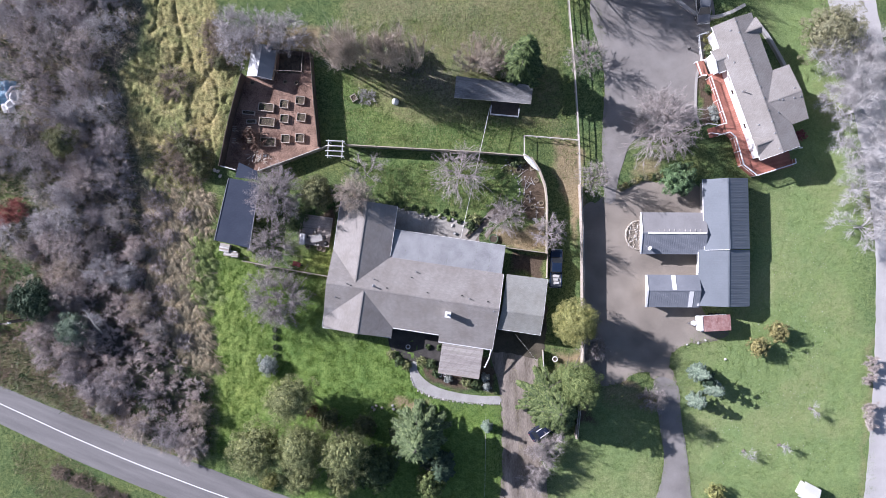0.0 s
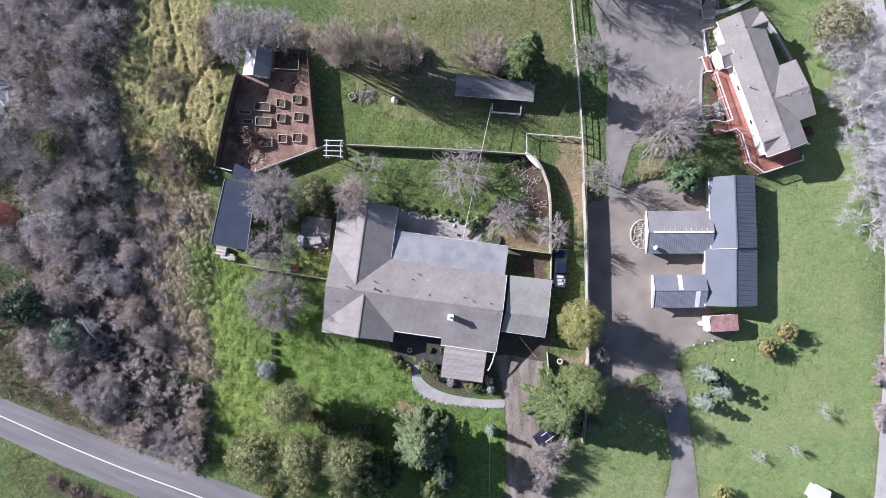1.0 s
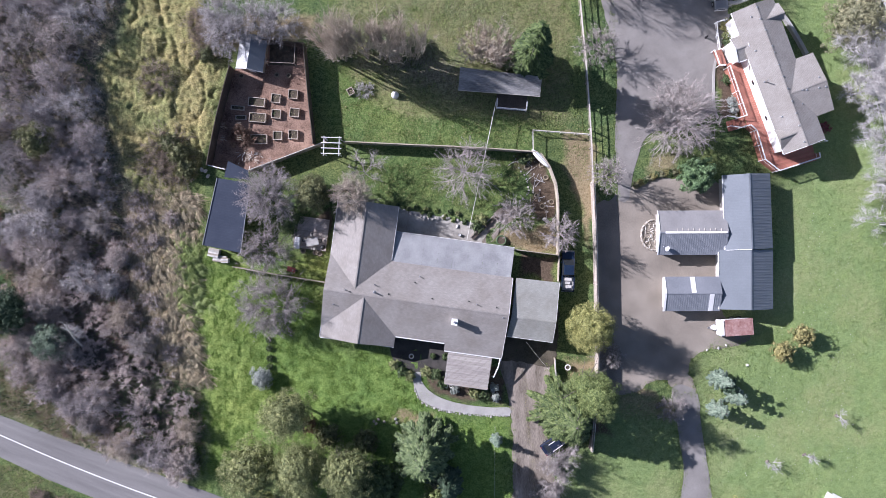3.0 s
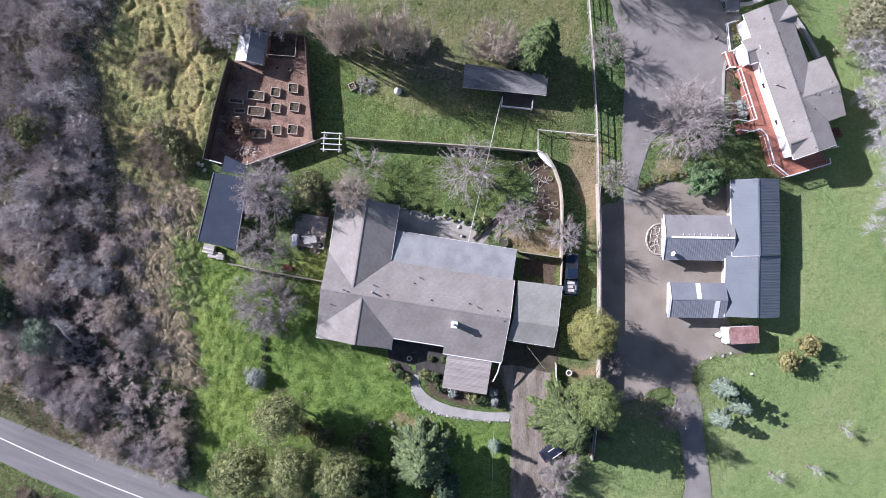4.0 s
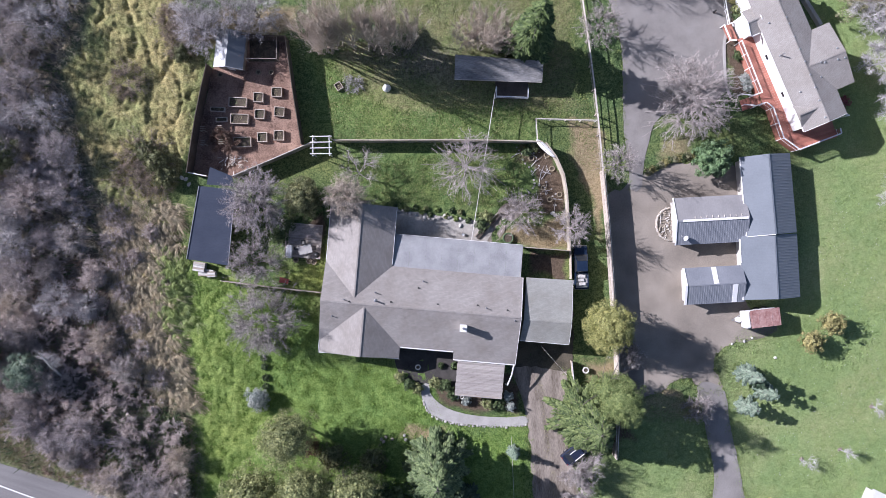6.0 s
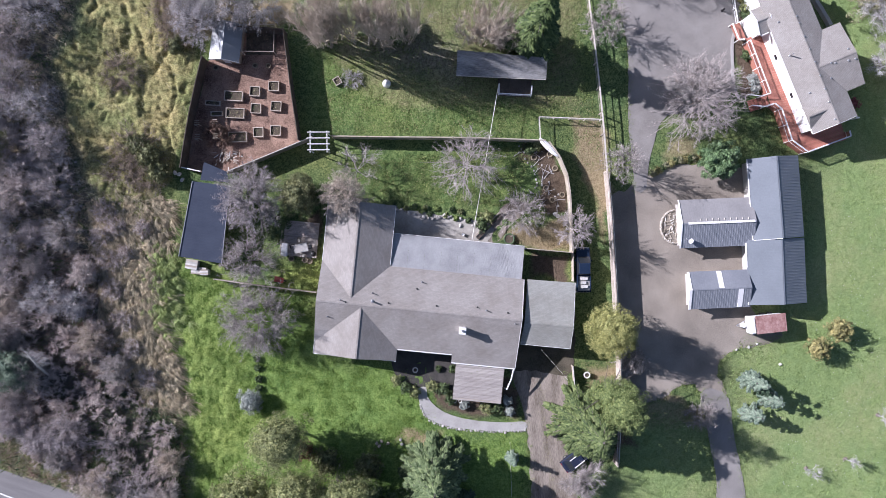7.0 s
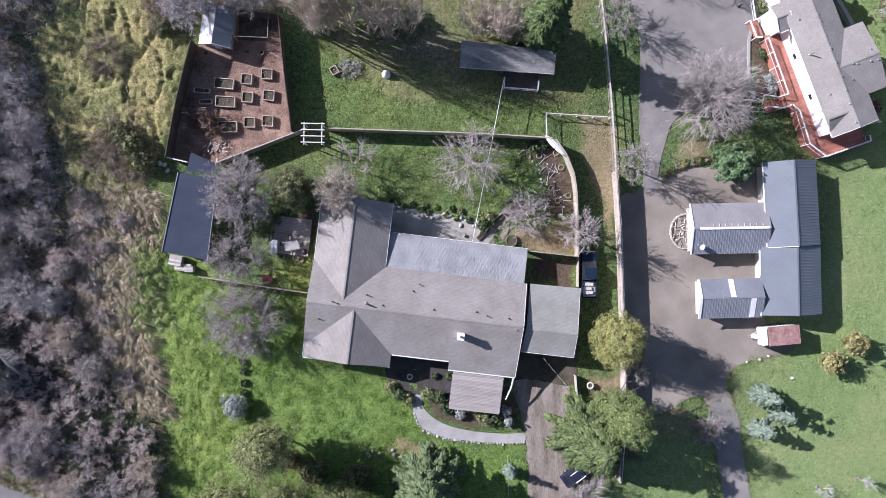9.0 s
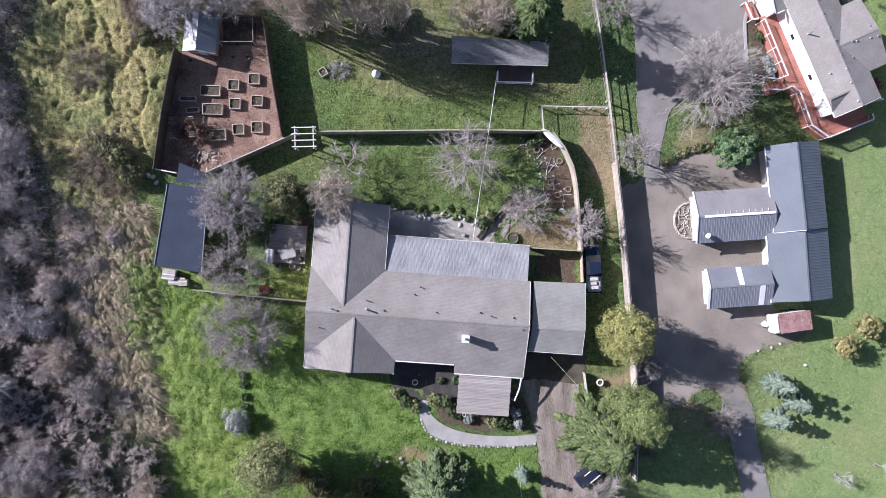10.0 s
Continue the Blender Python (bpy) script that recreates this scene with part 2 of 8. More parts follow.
M_TWIG_TAN = plain("tan_twigs", (0.34, 0.285, 0.23), (0.62, 0.54, 0.45), 0.9, 0.8, 8, relief=0, island=0.35)
M_TWIG_DUN = plain("dun_brown_twigs", (0.24, 0.19, 0.145), (0.48, 0.40, 0.31), 0.9, 0.8, 8, relief=0, island=0.35)
M_LEAF_GREEN = leafy("mid_green_leaves", (0.075, 0.112, 0.038), (0.285, 0.342, 0.128))
M_NEEDLE_PALE = leafy("pale_needles", (0.055, 0.088, 0.034), (0.20, 0.258, 0.115))
M_REED = leafy("dead_reeds", (0.235, 0.195, 0.128), (0.55, 0.475, 0.325), 0.9)
M_LEAF_DUSTY = leafy("dusty_olive_leaves", (0.19, 0.188, 0.11), (0.36, 0.35, 0.215))
M_LEAF_YELLOW = leafy("yellow_green_leaves", (0.19, 0.196, 0.062), (0.44, 0.44, 0.175))
M_LEAF_ORANGE = leafy("orange_green_leaves", (0.18, 0.172, 0.07), (0.40, 0.36, 0.158))
M_LEAF_GLOSSY = leafy("glossy_leaves", (0.06, 0.11, 0.048), (0.225, 0.335, 0.165), 0.42)
M_LEAF_BROWN = leafy("brownish_green_leaves", (0.085, 0.098, 0.042), (0.29, 0.295, 0.145))
M_LEAF_GREY = leafy("silver_leaves", (0.25, 0.28, 0.255), (0.51, 0.545, 0.505))
M_NEEDLE = leafy("green_needles", (0.046, 0.076, 0.026), (0.195, 0.245, 0.092))
M_NEEDLE_DARK = leafy("dark_needles", (0.03, 0.06, 0.035), (0.1, 0.145, 0.085))
M_NEEDLE_BLUE = leafy("blue_needles", (0.11, 0.16, 0.112), (0.31, 0.38, 0.285))
M_STRAW = leafy("straw", (0.26, 0.22, 0.14), (0.62, 0.55, 0.4), 0.9)
M_VERGE = leafy("verge_straw", (0.21, 0.195, 0.115), (0.45, 0.42, 0.27), 0.9, 0.88)
M_TUFT = leafy("dry_grass_tufts", (0.2, 0.19, 0.1), (0.43, 0.4, 0.235), 0.9)
M_GRASS = leafy("grass_blades", (0.115, 0.165, 0.048), (0.28, 0.34, 0.12), 0.9)
M_LAWN = leafy("lawn_blades", (0.13, 0.215, 0.043), (0.25, 0.362, 0.092), 0.9, 0.93)
M_LAWN_PALE = leafy("meadow_blades", (0.185, 0.262, 0.092), (0.275, 0.365, 0.14), 0.9)
M_BRIAR = leafy("bramble_leaves", (0.16, 0.22, 0.055), (0.40, 0.48, 0.19))
M_GLASS = plain("dark_window", (0.015, 0.018, 0.022), (0.03, 0.034, 0.04), 0.08, relief=0)
M_TYRE = plain("tyre_rubber", (0.018, 0.018, 0.018), (0.035, 0.035, 0.035), 0.8)
M_STEEL = plain("steel", (0.45, 0.45, 0.46), (0.6, 0.6, 0.61), 0.35, metal=0.8, relief=0.05)
M_NAVY_PAINT = plain("navy_car_paint", (0.012, 0.022, 0.045), (0.02, 0.034, 0.065), 0.2, relief=0)
M_BLUE_PAINT = plain("blue_car_paint", (0.016, 0.022, 0.045), (0.026, 0.034, 0.065), 0.2, relief=0)
M_BLACK = plain("black_trim", (0.015, 0.015, 0.016), (0.03, 0.03, 0.03), 0.6, relief=0)
M_BED_PLANK = plain("bleached_planks", (0.36, 0.30, 0.245), (0.60, 0.53, 0.455), 0.85, 1.1, 8, piece=0.12)
M_BEDSOIL = plain("bed_soil", (0.045, 0.034, 0.025), (0.155, 0.125, 0.088), 0.95, 1.5, 9, relief=0.7, depth=0.06)
M_TARP = plain("blue_tarp", (0.12, 0.27, 0.40), (0.30, 0.46, 0.58), 0.5, 0.8, 7)
M_BARROW = plain("dull_red_paint", (0.30, 0.06, 0.05), (0.42, 0.11, 0.09), 0.5, 1.2, 8)
M_CABLE = plain("pale_cable", (0.60, 0.58, 0.52), (0.78, 0.76, 0.70), 0.6, relief=0)
M_LAMP = plain("red_lens", (0.4, 0.02, 0.02), (0.5, 0.04, 0.03), 0.2, relief=0)
M_POT = plain("green_pot", (0.06, 0.11, 0.05), (0.12, 0.18, 0.08), 0.6)
M_WHITEWALL = plain("white_tyre_paint", (0.62, 0.60, 0.56), (0.8, 0.78, 0.74), 0.8)

# ---- mesh tools ----


def mesh_object(name, verts, faces, material, smooth=False):
    """A mesh object from arrays of corners and of faces that all have the same number of sides."""
    verts, faces = np.asarray(verts, float), np.asarray(faces, int)
    me = bpy.data.meshes.new(name)
    n, k = faces.shape
    me.vertices.add(len(verts))
    me.vertices.foreach_set("co", verts.ravel())
    me.loops.add(n * k)
    me.loops.foreach_set("vertex_index", faces.ravel())
    me.polygons.add(n)
    me.polygons.foreach_set("loop_start", np.arange(0, n * k, k))
    me.polygons.foreach_set("use_smooth", np.full(n, smooth))
    me.materials.append(material)
    me.update(calc_edges=True)
    return new(name, me)


def thing(name, x, y, label, category, group="", turn=0.0, z=0.0):
    """An Empty at the base of a thing, which parents its parts."""
    ob = new(name)
    ob.empty_display_size = 0.3
    ob.matrix_basis = pose(x, y, z, 0, 0, turn)
    return tagged(ob, label, category, group)


def top_of(ob):
    m = ob.matrix_basis.copy()
    while ob.parent:
        ob = ob.parent
        m = ob.matrix_basis @ m
    return m


def part(name, bm, material, parent, label="", smooth=False, here=False):
    """A bmesh as ONE mesh under a thing or part. Built in world places, or in the parent's own with here."""
    me = bpy.data.meshes.new(name)
    if not here:
        bm.transform(top_of(parent).inverted())
    bm.normal_update()
    bm.to_mesh(me)
    bm.free()
    me.materials.append(material)
    if smooth:
        me.polygons.foreach_set("use_smooth", [True] * len(me.polygons))
    ob = new(name, me)
    ob.parent = parent
    return tagged(ob, label)


def under(ob, parent, label=""):
    ob.parent = parent
    return tagged(ob, label)


def box(x0, y0, z0, x1, y1, z1, m=None, bevel=0.0, bm=None):
    bm = bm or bmesh.new()
    verts = bmesh.ops.create_cube(bm, size=1)["verts"]
    t = Matrix.Translation(((x0 + x1) / 2, (y0 + y1) / 2, (z0 + z1) / 2)) @ Matrix.Diagonal((abs(x1 - x0), abs(y1 - y0), abs(z1 - z0), 1))
    bmesh.ops.transform(bm, matrix=(m @ t) if m else t, verts=verts)
    if bevel:
        edges = list({e for v in verts for e in v.link_edges})
        bmesh.ops.bevel(bm, geom=edges, offset=bevel, segments=1, affect="EDGES")
    return bm


def beam(a, b, width, height, bm=None):
    """A bar of rectangular section from a to b."""
    a, b = Vector(a), Vector(b)
    d = b - a
    turn = d.to_track_quat("X", "Z").to_matrix().to_4x4()
    return box(0, -width / 2, -height / 2, d.length, width / 2, height / 2, Matrix.Translation(a) @ turn, bm=bm)


def slab(points, thick, bm=None):
    """A plate with the given upper outline, its lower face thick metres below."""
    bm = bm or bmesh.new()
    up = [bm.verts.new(p) for p in points]
    low = [bm.verts.new((p[0], p[1], p[2] - thick)) for p in points]
    n = len(points)
    bm.faces.new(up)
    bm.faces.new(low[::-1])
    for i in range(n):
        bm.faces.new((up[i], low[i], low[(i + 1) % n], up[(i + 1) % n]))
    bmesh.ops.recalc_face_normals(bm, faces=bm.faces)
    return bm


def ribbed(p, n, wide, high, thick=0.03):
    """A metal sheet over the corners p (eave start, eave end, ridge end, ridge start) with n raised ribs down its slope, in one piece."""
    p = [Vector(q) for q in p]
    length = (p[1] - p[0]).length
    prof = [(0.0, 0.0)]
    for i in range(n):
        c, h = (i + 0.5) / n, wide / length / 2
        prof += [(c - h, 0.0), (c - h * 0.6, high), (c + h * 0.6, high), (c + h, 0.0)]
    prof.append((1.0, 0.0))
    bm, rows = bmesh.new(), []
    for down in (0.0, thick):
        for a, b in ((p[0], p[1]), (p[3], p[2])):
            rows.append([bm.verts.new(a.lerp(b, f) + Vector((0, 0, h - down))) for f, h in prof])
    for i in range(len(prof) - 1):
        bm.faces.new((rows[0][i], rows[0][i + 1], rows[1][i + 1], rows[1][i]))
        bm.faces.new((rows[2][i], rows[3][i], rows[3][i + 1], rows[2][i + 1]))
        bm.faces.new((rows[0][i], rows[2][i], rows[2][i + 1], rows[0][i + 1]))
        bm.faces.new((rows[1][i], rows[1][i + 1], rows[3][i + 1], rows[3][i]))
    for i in (0, len(prof) - 1):
        bm.faces.new((rows[0][i], rows[1][i], rows[3][i], rows[2][i]))
    bmesh.ops.recalc_face_normals(bm, faces=bm.faces)
    return bm


def tube(points, radius, sides=6, bm=None, cap=True):
    """A round bar along points; radius is one number or one for each point."""
    bm = bm or bmesh.new()
    pts = [Vector(p) for p in points]
    radii = radius if isinstance(radius, (list, tuple)) else [radius] * len(pts)
    rings = []
    for i, p in enumerate(pts):
        d = (pts[min(i + 1, len(pts) - 1)] - pts[max(i - 1, 0)]).normalized()
        q = d.to_track_quat("Z", "Y")
        rings.append([bm.verts.new(p + q @ Vector((radii[i] * math.cos(6.2832 * k / sides), radii[i] * math.sin(6.2832 * k / sides), 0))) for k in range(sides)])
    for r0, r1 in zip(rings, rings[1:]):
        for k in range(sides):
            bm.faces.new((r0[k], r0[(k + 1) % sides], r1[(k + 1) % sides], r1[k]))
    if cap:
        bm.faces.new(rings[0][::-1])
        bm.faces.new(rings[-1])
    return bm


def ring(x, y, z, outer, inner, height, sides=18, bm=None):
    """A flat ring with a rounded section, as a lying tyre."""
    bm = bm or bmesh.new()
    mid, w = (outer + inner) / 2, (outer - inner) / 2
    rows = []
    for k in range(sides):
        a = 6.28319 * k / sides
        rows.append([bm.verts.new((x + (mid + w * math.cos(b)) * math.cos(a), y + (mid + w * math.cos(b)) * math.sin(a), z + height / 2 + height / 2 * math.sin(b)))
                     for b in (0.4, 1.2, 1.95, 2.75, 3.55, 4.3, 5.1, 5.9)])
    for k in range(sides):
        r0, r1 = rows[k], rows[(k + 1) % sides]
        for j in range(8):
            bm.faces.new((r0[j], r1[j], r1[(j + 1) % 8], r0[(j + 1) % 8]))
    return bm


def smooth_line(points, step=0.6, closed=False):
    """A Catmull-Rom curve through points, as a list of points about step metres apart."""
    pts = [Vector(p) for p in points]
    n, out = len(pts), []
    for i in range(n if closed else n - 1):
        p0, p1, p2, p3 = (pts[(i + k) % n] if closed else pts[min(max(i + k, 0), n - 1)] for k in (-1, 0, 1, 2))
        m = max(1, int((p2 - p1).length / step))
        for j in range(m):
            t = j / m
            out.append(0.5 * (2 * p1 + (p2 - p0) * t + (2 * p0 - 5 * p1 + 4 * p2 - p3) * t * t + (3 * p1 - p0 - 3 * p2 + p3) * t ** 3))
    return out if closed else out + [pts[-1]]


def sheet(name, outline, z, material, label, category, ragged=0.0, step=0.6, thick=0.25):
    """A sheet of paving or soil on the ground, with an uneven rim and a real edge."""
    pts = smooth_line(outline, step, True)
    ring_pts = []
    for p in pts:
        n = noise.noise((p.x * 0.9, p.y * 0.9, 3.1)) + 0.6 * noise.noise((p.x * 2.7, p.y * 2.7, 8.3))
        m = noise.noise((p.x * 0.9, p.y * 0.9, 13.1)) + 0.6 * noise.noise((p.x * 2.7, p.y * 2.7, 18.3))
        ring_pts.append((p.x + ragged * n, p.y + ragged * m, z))
    bm = slab(ring_pts, thick)
    me = bpy.data.meshes.new(name)
    bmesh.ops.triangulate(bm, faces=[f for f in bm.faces if len(f.verts) > 4])
    bm.to_mesh(me)
    bm.free()
    me.materials.append(material)
    return tagged(new(name, me), label, category, kind="structure")


def tubes_mesh(a, b, ra, rb, sides=3):
    """Corners and faces of many tapered bars from a to b."""
    d = b - a
    d /= np.linalg.norm(d, axis=1, keepdims=True) + 1e-9
    ref = np.where(np.abs(d[:, 2:3]) < 0.9, [[0, 0, 1.0]], [[1.0, 0, 0]])
    u = np.cross(d, ref)
    u /= np.linalg.norm(u, axis=1, keepdims=True)
    v = np.cross(d, u)
    ang = np.arange(sides) * 2 * np.pi / sides
    off = u[:, None] * np.cos(ang)[None, :, None] + v[:, None] * np.sin(ang)[None, :, None]
    verts = np.concatenate([a[:, None] + off * ra[:, None, None], b[:, None] + off * rb[:, None, None]], 1).reshape(-1, 3)
    base = np.arange(len(a))[:, None, None] * 2 * sides
    k = np.arange(sides)
    quad = np.stack([k, (k + 1) % sides, (k + 1) % sides + sides, k + sides], 1)
    return verts, (base + quad[None]).reshape(-1, 4)


def turned(rng, d, spread):
    """Directions d tipped to a random side by about spread radians."""
    r = rng.normal(size=d.shape)
    r -= (r * d).sum(1, keepdims=True) * d
    r /= np.linalg.norm(r, axis=1, keepdims=True) + 1e-9
    s = spread * rng.uniform(0.6, 1.35, (len(d), 1))
    return d * np.cos(s) + r * np.sin(s)


def branching(rng, height, stems, counts, spread=0.75, lift=0.12, trunk=0.3, thick=0.02, ratio=0.62, wide=1.0):
    """Bars of a leafless tree: (a, b, ra, rb) of the trunk and limbs, and of the twigs."""
    if stems == 1:
        a = np.zeros((1, 3))
        d = turned(rng, np.array([[0, 0, 1.0]]), 0.06)
        ln = np.array([height * trunk])
    else:
        a = np.c_[rng.normal(size=(stems, 2)) * 0.06 * height * wide, np.zeros(stems)]
        d = turned(rng, np.repeat([[0, 0, 1.0]], stems, 0), 0.5 * wide)
        ln = height * rng.uniform(0.3, 0.5, stems)
    r = np.full(len(a), height * thick)
    limbs = []
    for level in range(len(counts) + 1):
        if level == len(counts):
            return tuple(np.concatenate([q[i] for q in limbs]) for i in range(4)), (a, a + d * ln[:, None])
        bend = turned(rng, d, 0.2)
        mid = a + d * ln[:, None] * 0.5
        end = mid + bend * ln[:, None] * 0.5
        tip = r * (0.72 if level == 0 else 0.5)
        limbs += [(a, mid, r, (r + tip) / 2), (mid, end, (r + tip) / 2, tip)]
        n = counts[level]
        f = rng.uniform(0.3 if level else 0.55, 1.0, (len(a), n))
        f[:, 0] = 1.0
        start = np.where(f[..., None] < 0.5, a[:, None] + (mid - a)[:, None] * f[..., None] * 2, mid[:, None] + (end - mid)[:, None] * (f[..., None] * 2 - 1))
        base = np.repeat(bend, n, 0)
        nd = turned(rng, base, spread * (1.15 if level == 0 and stems == 1 else 0.85))
        nd[:, 2] += lift
        nd /= np.linalg.norm(nd, axis=1, keepdims=True)
        first = height * 0.36 if (level == 0 and stems == 1) else None
        ln = (np.repeat(ln, n) * ratio if first is None else np.full(len(nd), first)) * rng.uniform(0.65, 1.2, len(nd))
        a, d, r = start.reshape(-1, 3), nd, np.maximum(np.repeat(tip, n) * 0.62, 0.014)


def twig_mesh(rng, a, b, wide):
    """Slim pointed twigs from a to b, forked once."""
    n = len(a)
    b = a + (b - a) * 1.5
    d = b - a
    s = np.cross(d, rng.normal(size=(n, 3)))
    s *= (wide * rng.uniform(0.7, 1.3, (n, 1)) / 2) / (np.linalg.norm(s, axis=1, keepdims=True) + 1e-9)
    ln = np.linalg.norm(d, axis=1, keepdims=True)
    m = a + d * rng.uniform(0.3, 0.6, (n, 1))
    e = m + (d * 0.5 + np.cross(d, rng.normal(size=(n, 3))) * 0.35)
    v = np.stack([a - s, a + s, b, m - s * 0.8, m + s * 0.8, e], 1).reshape(-1, 3)
    return v, np.arange(n * 6).reshape(-1, 3)


def leaf_mesh(rng, at, out, size, slim=0.55, fold=0.25, rough=0.36):
    """Folded four-cornered leaves at places, each facing roughly outwards."""
    n = len(at)
    nrm = out + rng.normal(size=(n, 3)) * rough
    nrm /= np.linalg.norm(nrm, axis=1, keepdims=True) + 1e-9
    t = np.cross(nrm, rng.normal(size=(n, 3)))
    t /= np.linalg.norm(t, axis=1, keepdims=True) + 1e-9
    s = np.cross(nrm, t)
    sz = (np.broadcast_to(size, (n,)) * rng.uniform(0.6, 1.3, n))[:, None]
    c = [at - t * sz * 0.5, at + s * sz * slim * 0.5 + nrm * sz * fold * 0.5, at + t * sz * 0.5, at - s * sz * slim * 0.5 + nrm * sz * fold * 0.5]
    verts = np.stack(c, 1).reshape(-1, 3)
    base = np.arange(n)[:, None] * 4
    return verts, np.concatenate([base + [0, 1, 2], base + [0, 2, 3]], 1).reshape(-1, 3)


def inside(px, py, outline):
    """Signed distance in metres from points to an outline: above 0 within it."""
    o = np.asarray(outline, float)
    best, hit = np.full(px.shape, 1e9), np.zeros(px.shape, bool)
    for (x0, y0), (x1, y1) in zip(o, np.roll(o, -1, 0)):
        dx, dy = x1 - x0, y1 - y0
        t = np.clip(((px - x0) * dx + (py - y0) * dy) / (dx * dx + dy * dy + 1e-9), 0, 1)
        best = np.minimum(best, np.hypot(px - x0 - t * dx, py - y0 - t * dy))
        cross = (y0 > py) != (y1 > py)
        hit ^= cross & (px < x0 + (py - y0) * dx / (dy if dy else 1e-9))
    return np.where(hit, best, -best)


def lattice(shape, cell, seed):
    """Smooth random relief on a grid, between -1 and 1, with bumps about cell nodes wide."""
    rng = np.random.RandomState(seed)
    h, w = int(shape[0] / cell) + 3, int(shape[1] / cell) + 3
    g = rng.uniform(-1, 1, (h, w))
    y, x = np.arange(shape[0]) / cell, np.arange(shape[1]) / cell
    yi, xi = y.astype(int), x.astype(int)
    fy, fx = (y - yi)[:, None], (x - xi)[None]
    fy, fx = fy * fy * (3 - 2 * fy), fx * fx * (3 - 2 * fx)
    q = lambda i, j: g[np.ix_(yi + i, xi + j)]
    return (q(0, 0) * (1 - fx) + q(0, 1) * fx) * (1 - fy) + (q(1, 0) * (1 - fx) + q(1, 1) * fx) * fy

# ---- ground and paving ----
ROAD_UP = [(-82.75, -15.67), (-66.31, -22.36), (-58.12, -25.49), (-48.31, -29.18), (-36.90, -33.25), (-25.53, -37.14), (-1.28, -44.41)]
ROAD_LOW = [(-82.72, -20.96), (-66.28, -28.36), (-59.72, -31.41), (-53.18, -34.05), (-42.58, -38.04), (-29.57, -42.57), (-1.27, -51.24)]
ROAD_LINE = [(-82.73, -18.11), (-66.29, -25.20), (-58.92, -28.41), (-51.56, -31.38), (-44.06, -34.17), (-31.20, -38.55), (-1.28, -47.62)]
ROAD_UP, ROAD_LOW, ROAD_LINE = ([(x + 0.1, y + 0.5) for x, y in line] for line in (ROAD_UP, ROAD_LOW, ROAD_LINE))
EAST_ROAD = [(59.72, -41.97), (60.71, -33.62), (61.62, -20.23), (62.03, -8.50), (61.87, 2.42), (60.54, 12.52), (58.62, 21.79), (56.53, 31.10), (54.02, 43.83),
             (59.86, 43.82), (63.20, 31.10), (66.10, 20.97), (67.34, 12.55), (68.58, 2.46), (68.57, -8.44), (68.15, -20.16), (67.48, -33.52), (66.49, -41.86)]
COURT = [(19.0, 7.4), (21.3, 8.4), (23.54, 9.85), (27.39, 11.41), (31.59, 10.82), (36.55, 9.38), (36.50, -7.07), (40.52, -10.57), (38.96, -12.23), (34.35, -12.93), (32.27, -14.28), (32.01, -16.42), (32.75, -18.88), (30.52, -19.46), (29.93, -18.2), (27.80, -17.1), (25.88, -17.8), (23.95, -19.0), (22.0, -19.2), (19.3, -17.6), (19.1, -14.14), (19.0, -8.02), (18.85, 0.39)]
UPPER_DRIVE = [(22.0, 8.2), (22.1, 11.5), (21.62, 15.3), (21.65, 18.6), (21.78, 21.6), (21.95, 25.0), (21.66, 29.1), (20.7, 39.4), (36.93, 39.19), (36.83, 30.79), (35.56, 27.36), (35.32, 20.87), (31.30, 18.24), (26.32, 17.54), (24.34, 12.59), (23.52, 8.40)]
LOWER_DRIVE = [(29.69, -18.07), (30.17, -22.67), (30.73, -26.50), (31.14, -30.33), (30.32, -34.92), (28.64, -40.25), (35.16, -40.35), (35.08, -34.22), (34.46, -28.85), (33.67, -24.25), (32.98, -18.88)]
APRON = [(4.8, -12.4), (6.0, -8.8), (8.4, -6.0), (13.0, -6.6), (13.6, -9.5), (13.2, -13.6), (12.4, -15.2), (8.5, -14.6), (5.2, -14.2)]
DIRT_DRIVE = [(5.10, -13.90), (8.30, -14.2), (12.0, -14.6), (12.3, -17.82), (11.52, -20.10), (11.99, -25.46), (13.06, -30.83), (13.73, -38.49), (7.21, -39.92), (7.08, -32.27), (7.02, -25.39), (6.69, -21.18), (5.97, -17.73)]
GARDEN = [(-32.12, 26.91), (-32.90, 23.80), (-33.84, 20.47), (-34.63, 16.77), (-35.23, 13.57), (-35.24, 13.12), (-34.83, 12.98), (-32.91, 12.58), (-30.11, 12.44), (-29.74, 12.51), (-29.29, 12.65), (-25.54, 14.02), (-21.18, 15.59), (-20.69, 15.85), (-20.75, 16.59),
          (-21.01, 19.57), (-21.41, 23.29), (-21.73, 27.01), (-21.92, 29.54), (-21.98, 29.91), (-22.43, 29.99), (-24.51, 30.17), (-27.10, 30.34), (-27.47, 30.42), (-27.85, 30.20), (-31.67, 27.20)]
WALK_OUT = [(-6.92, -16.17), (-6.79, -18.08), (-5.75, -20.01), (-3.24, -21.19), (0.19, -21.77), (3.24, -22.05), (6.60, -22.10)]
WALK_IN = [(6.61, -21.03), (4.02, -20.99), (0.20, -20.55), (-2.92, -19.67), (-4.89, -18.42), (-5.79, -17.10), (-5.85, -16.03)]
PATIO = [(-10.12, 6.92), (-1.74, 5.67), (3.43, 4.46), (2.80, 2.56), (1.10, 1.43), (-10.18, 2.35)]
YARD_PATH = [(3.59, 4.84), (5.53, 7.10), (7.83, 7.30), (8.57, 5.92), (6.26, 4.80), (4.32, 2.54), (2.03, 2.03)]
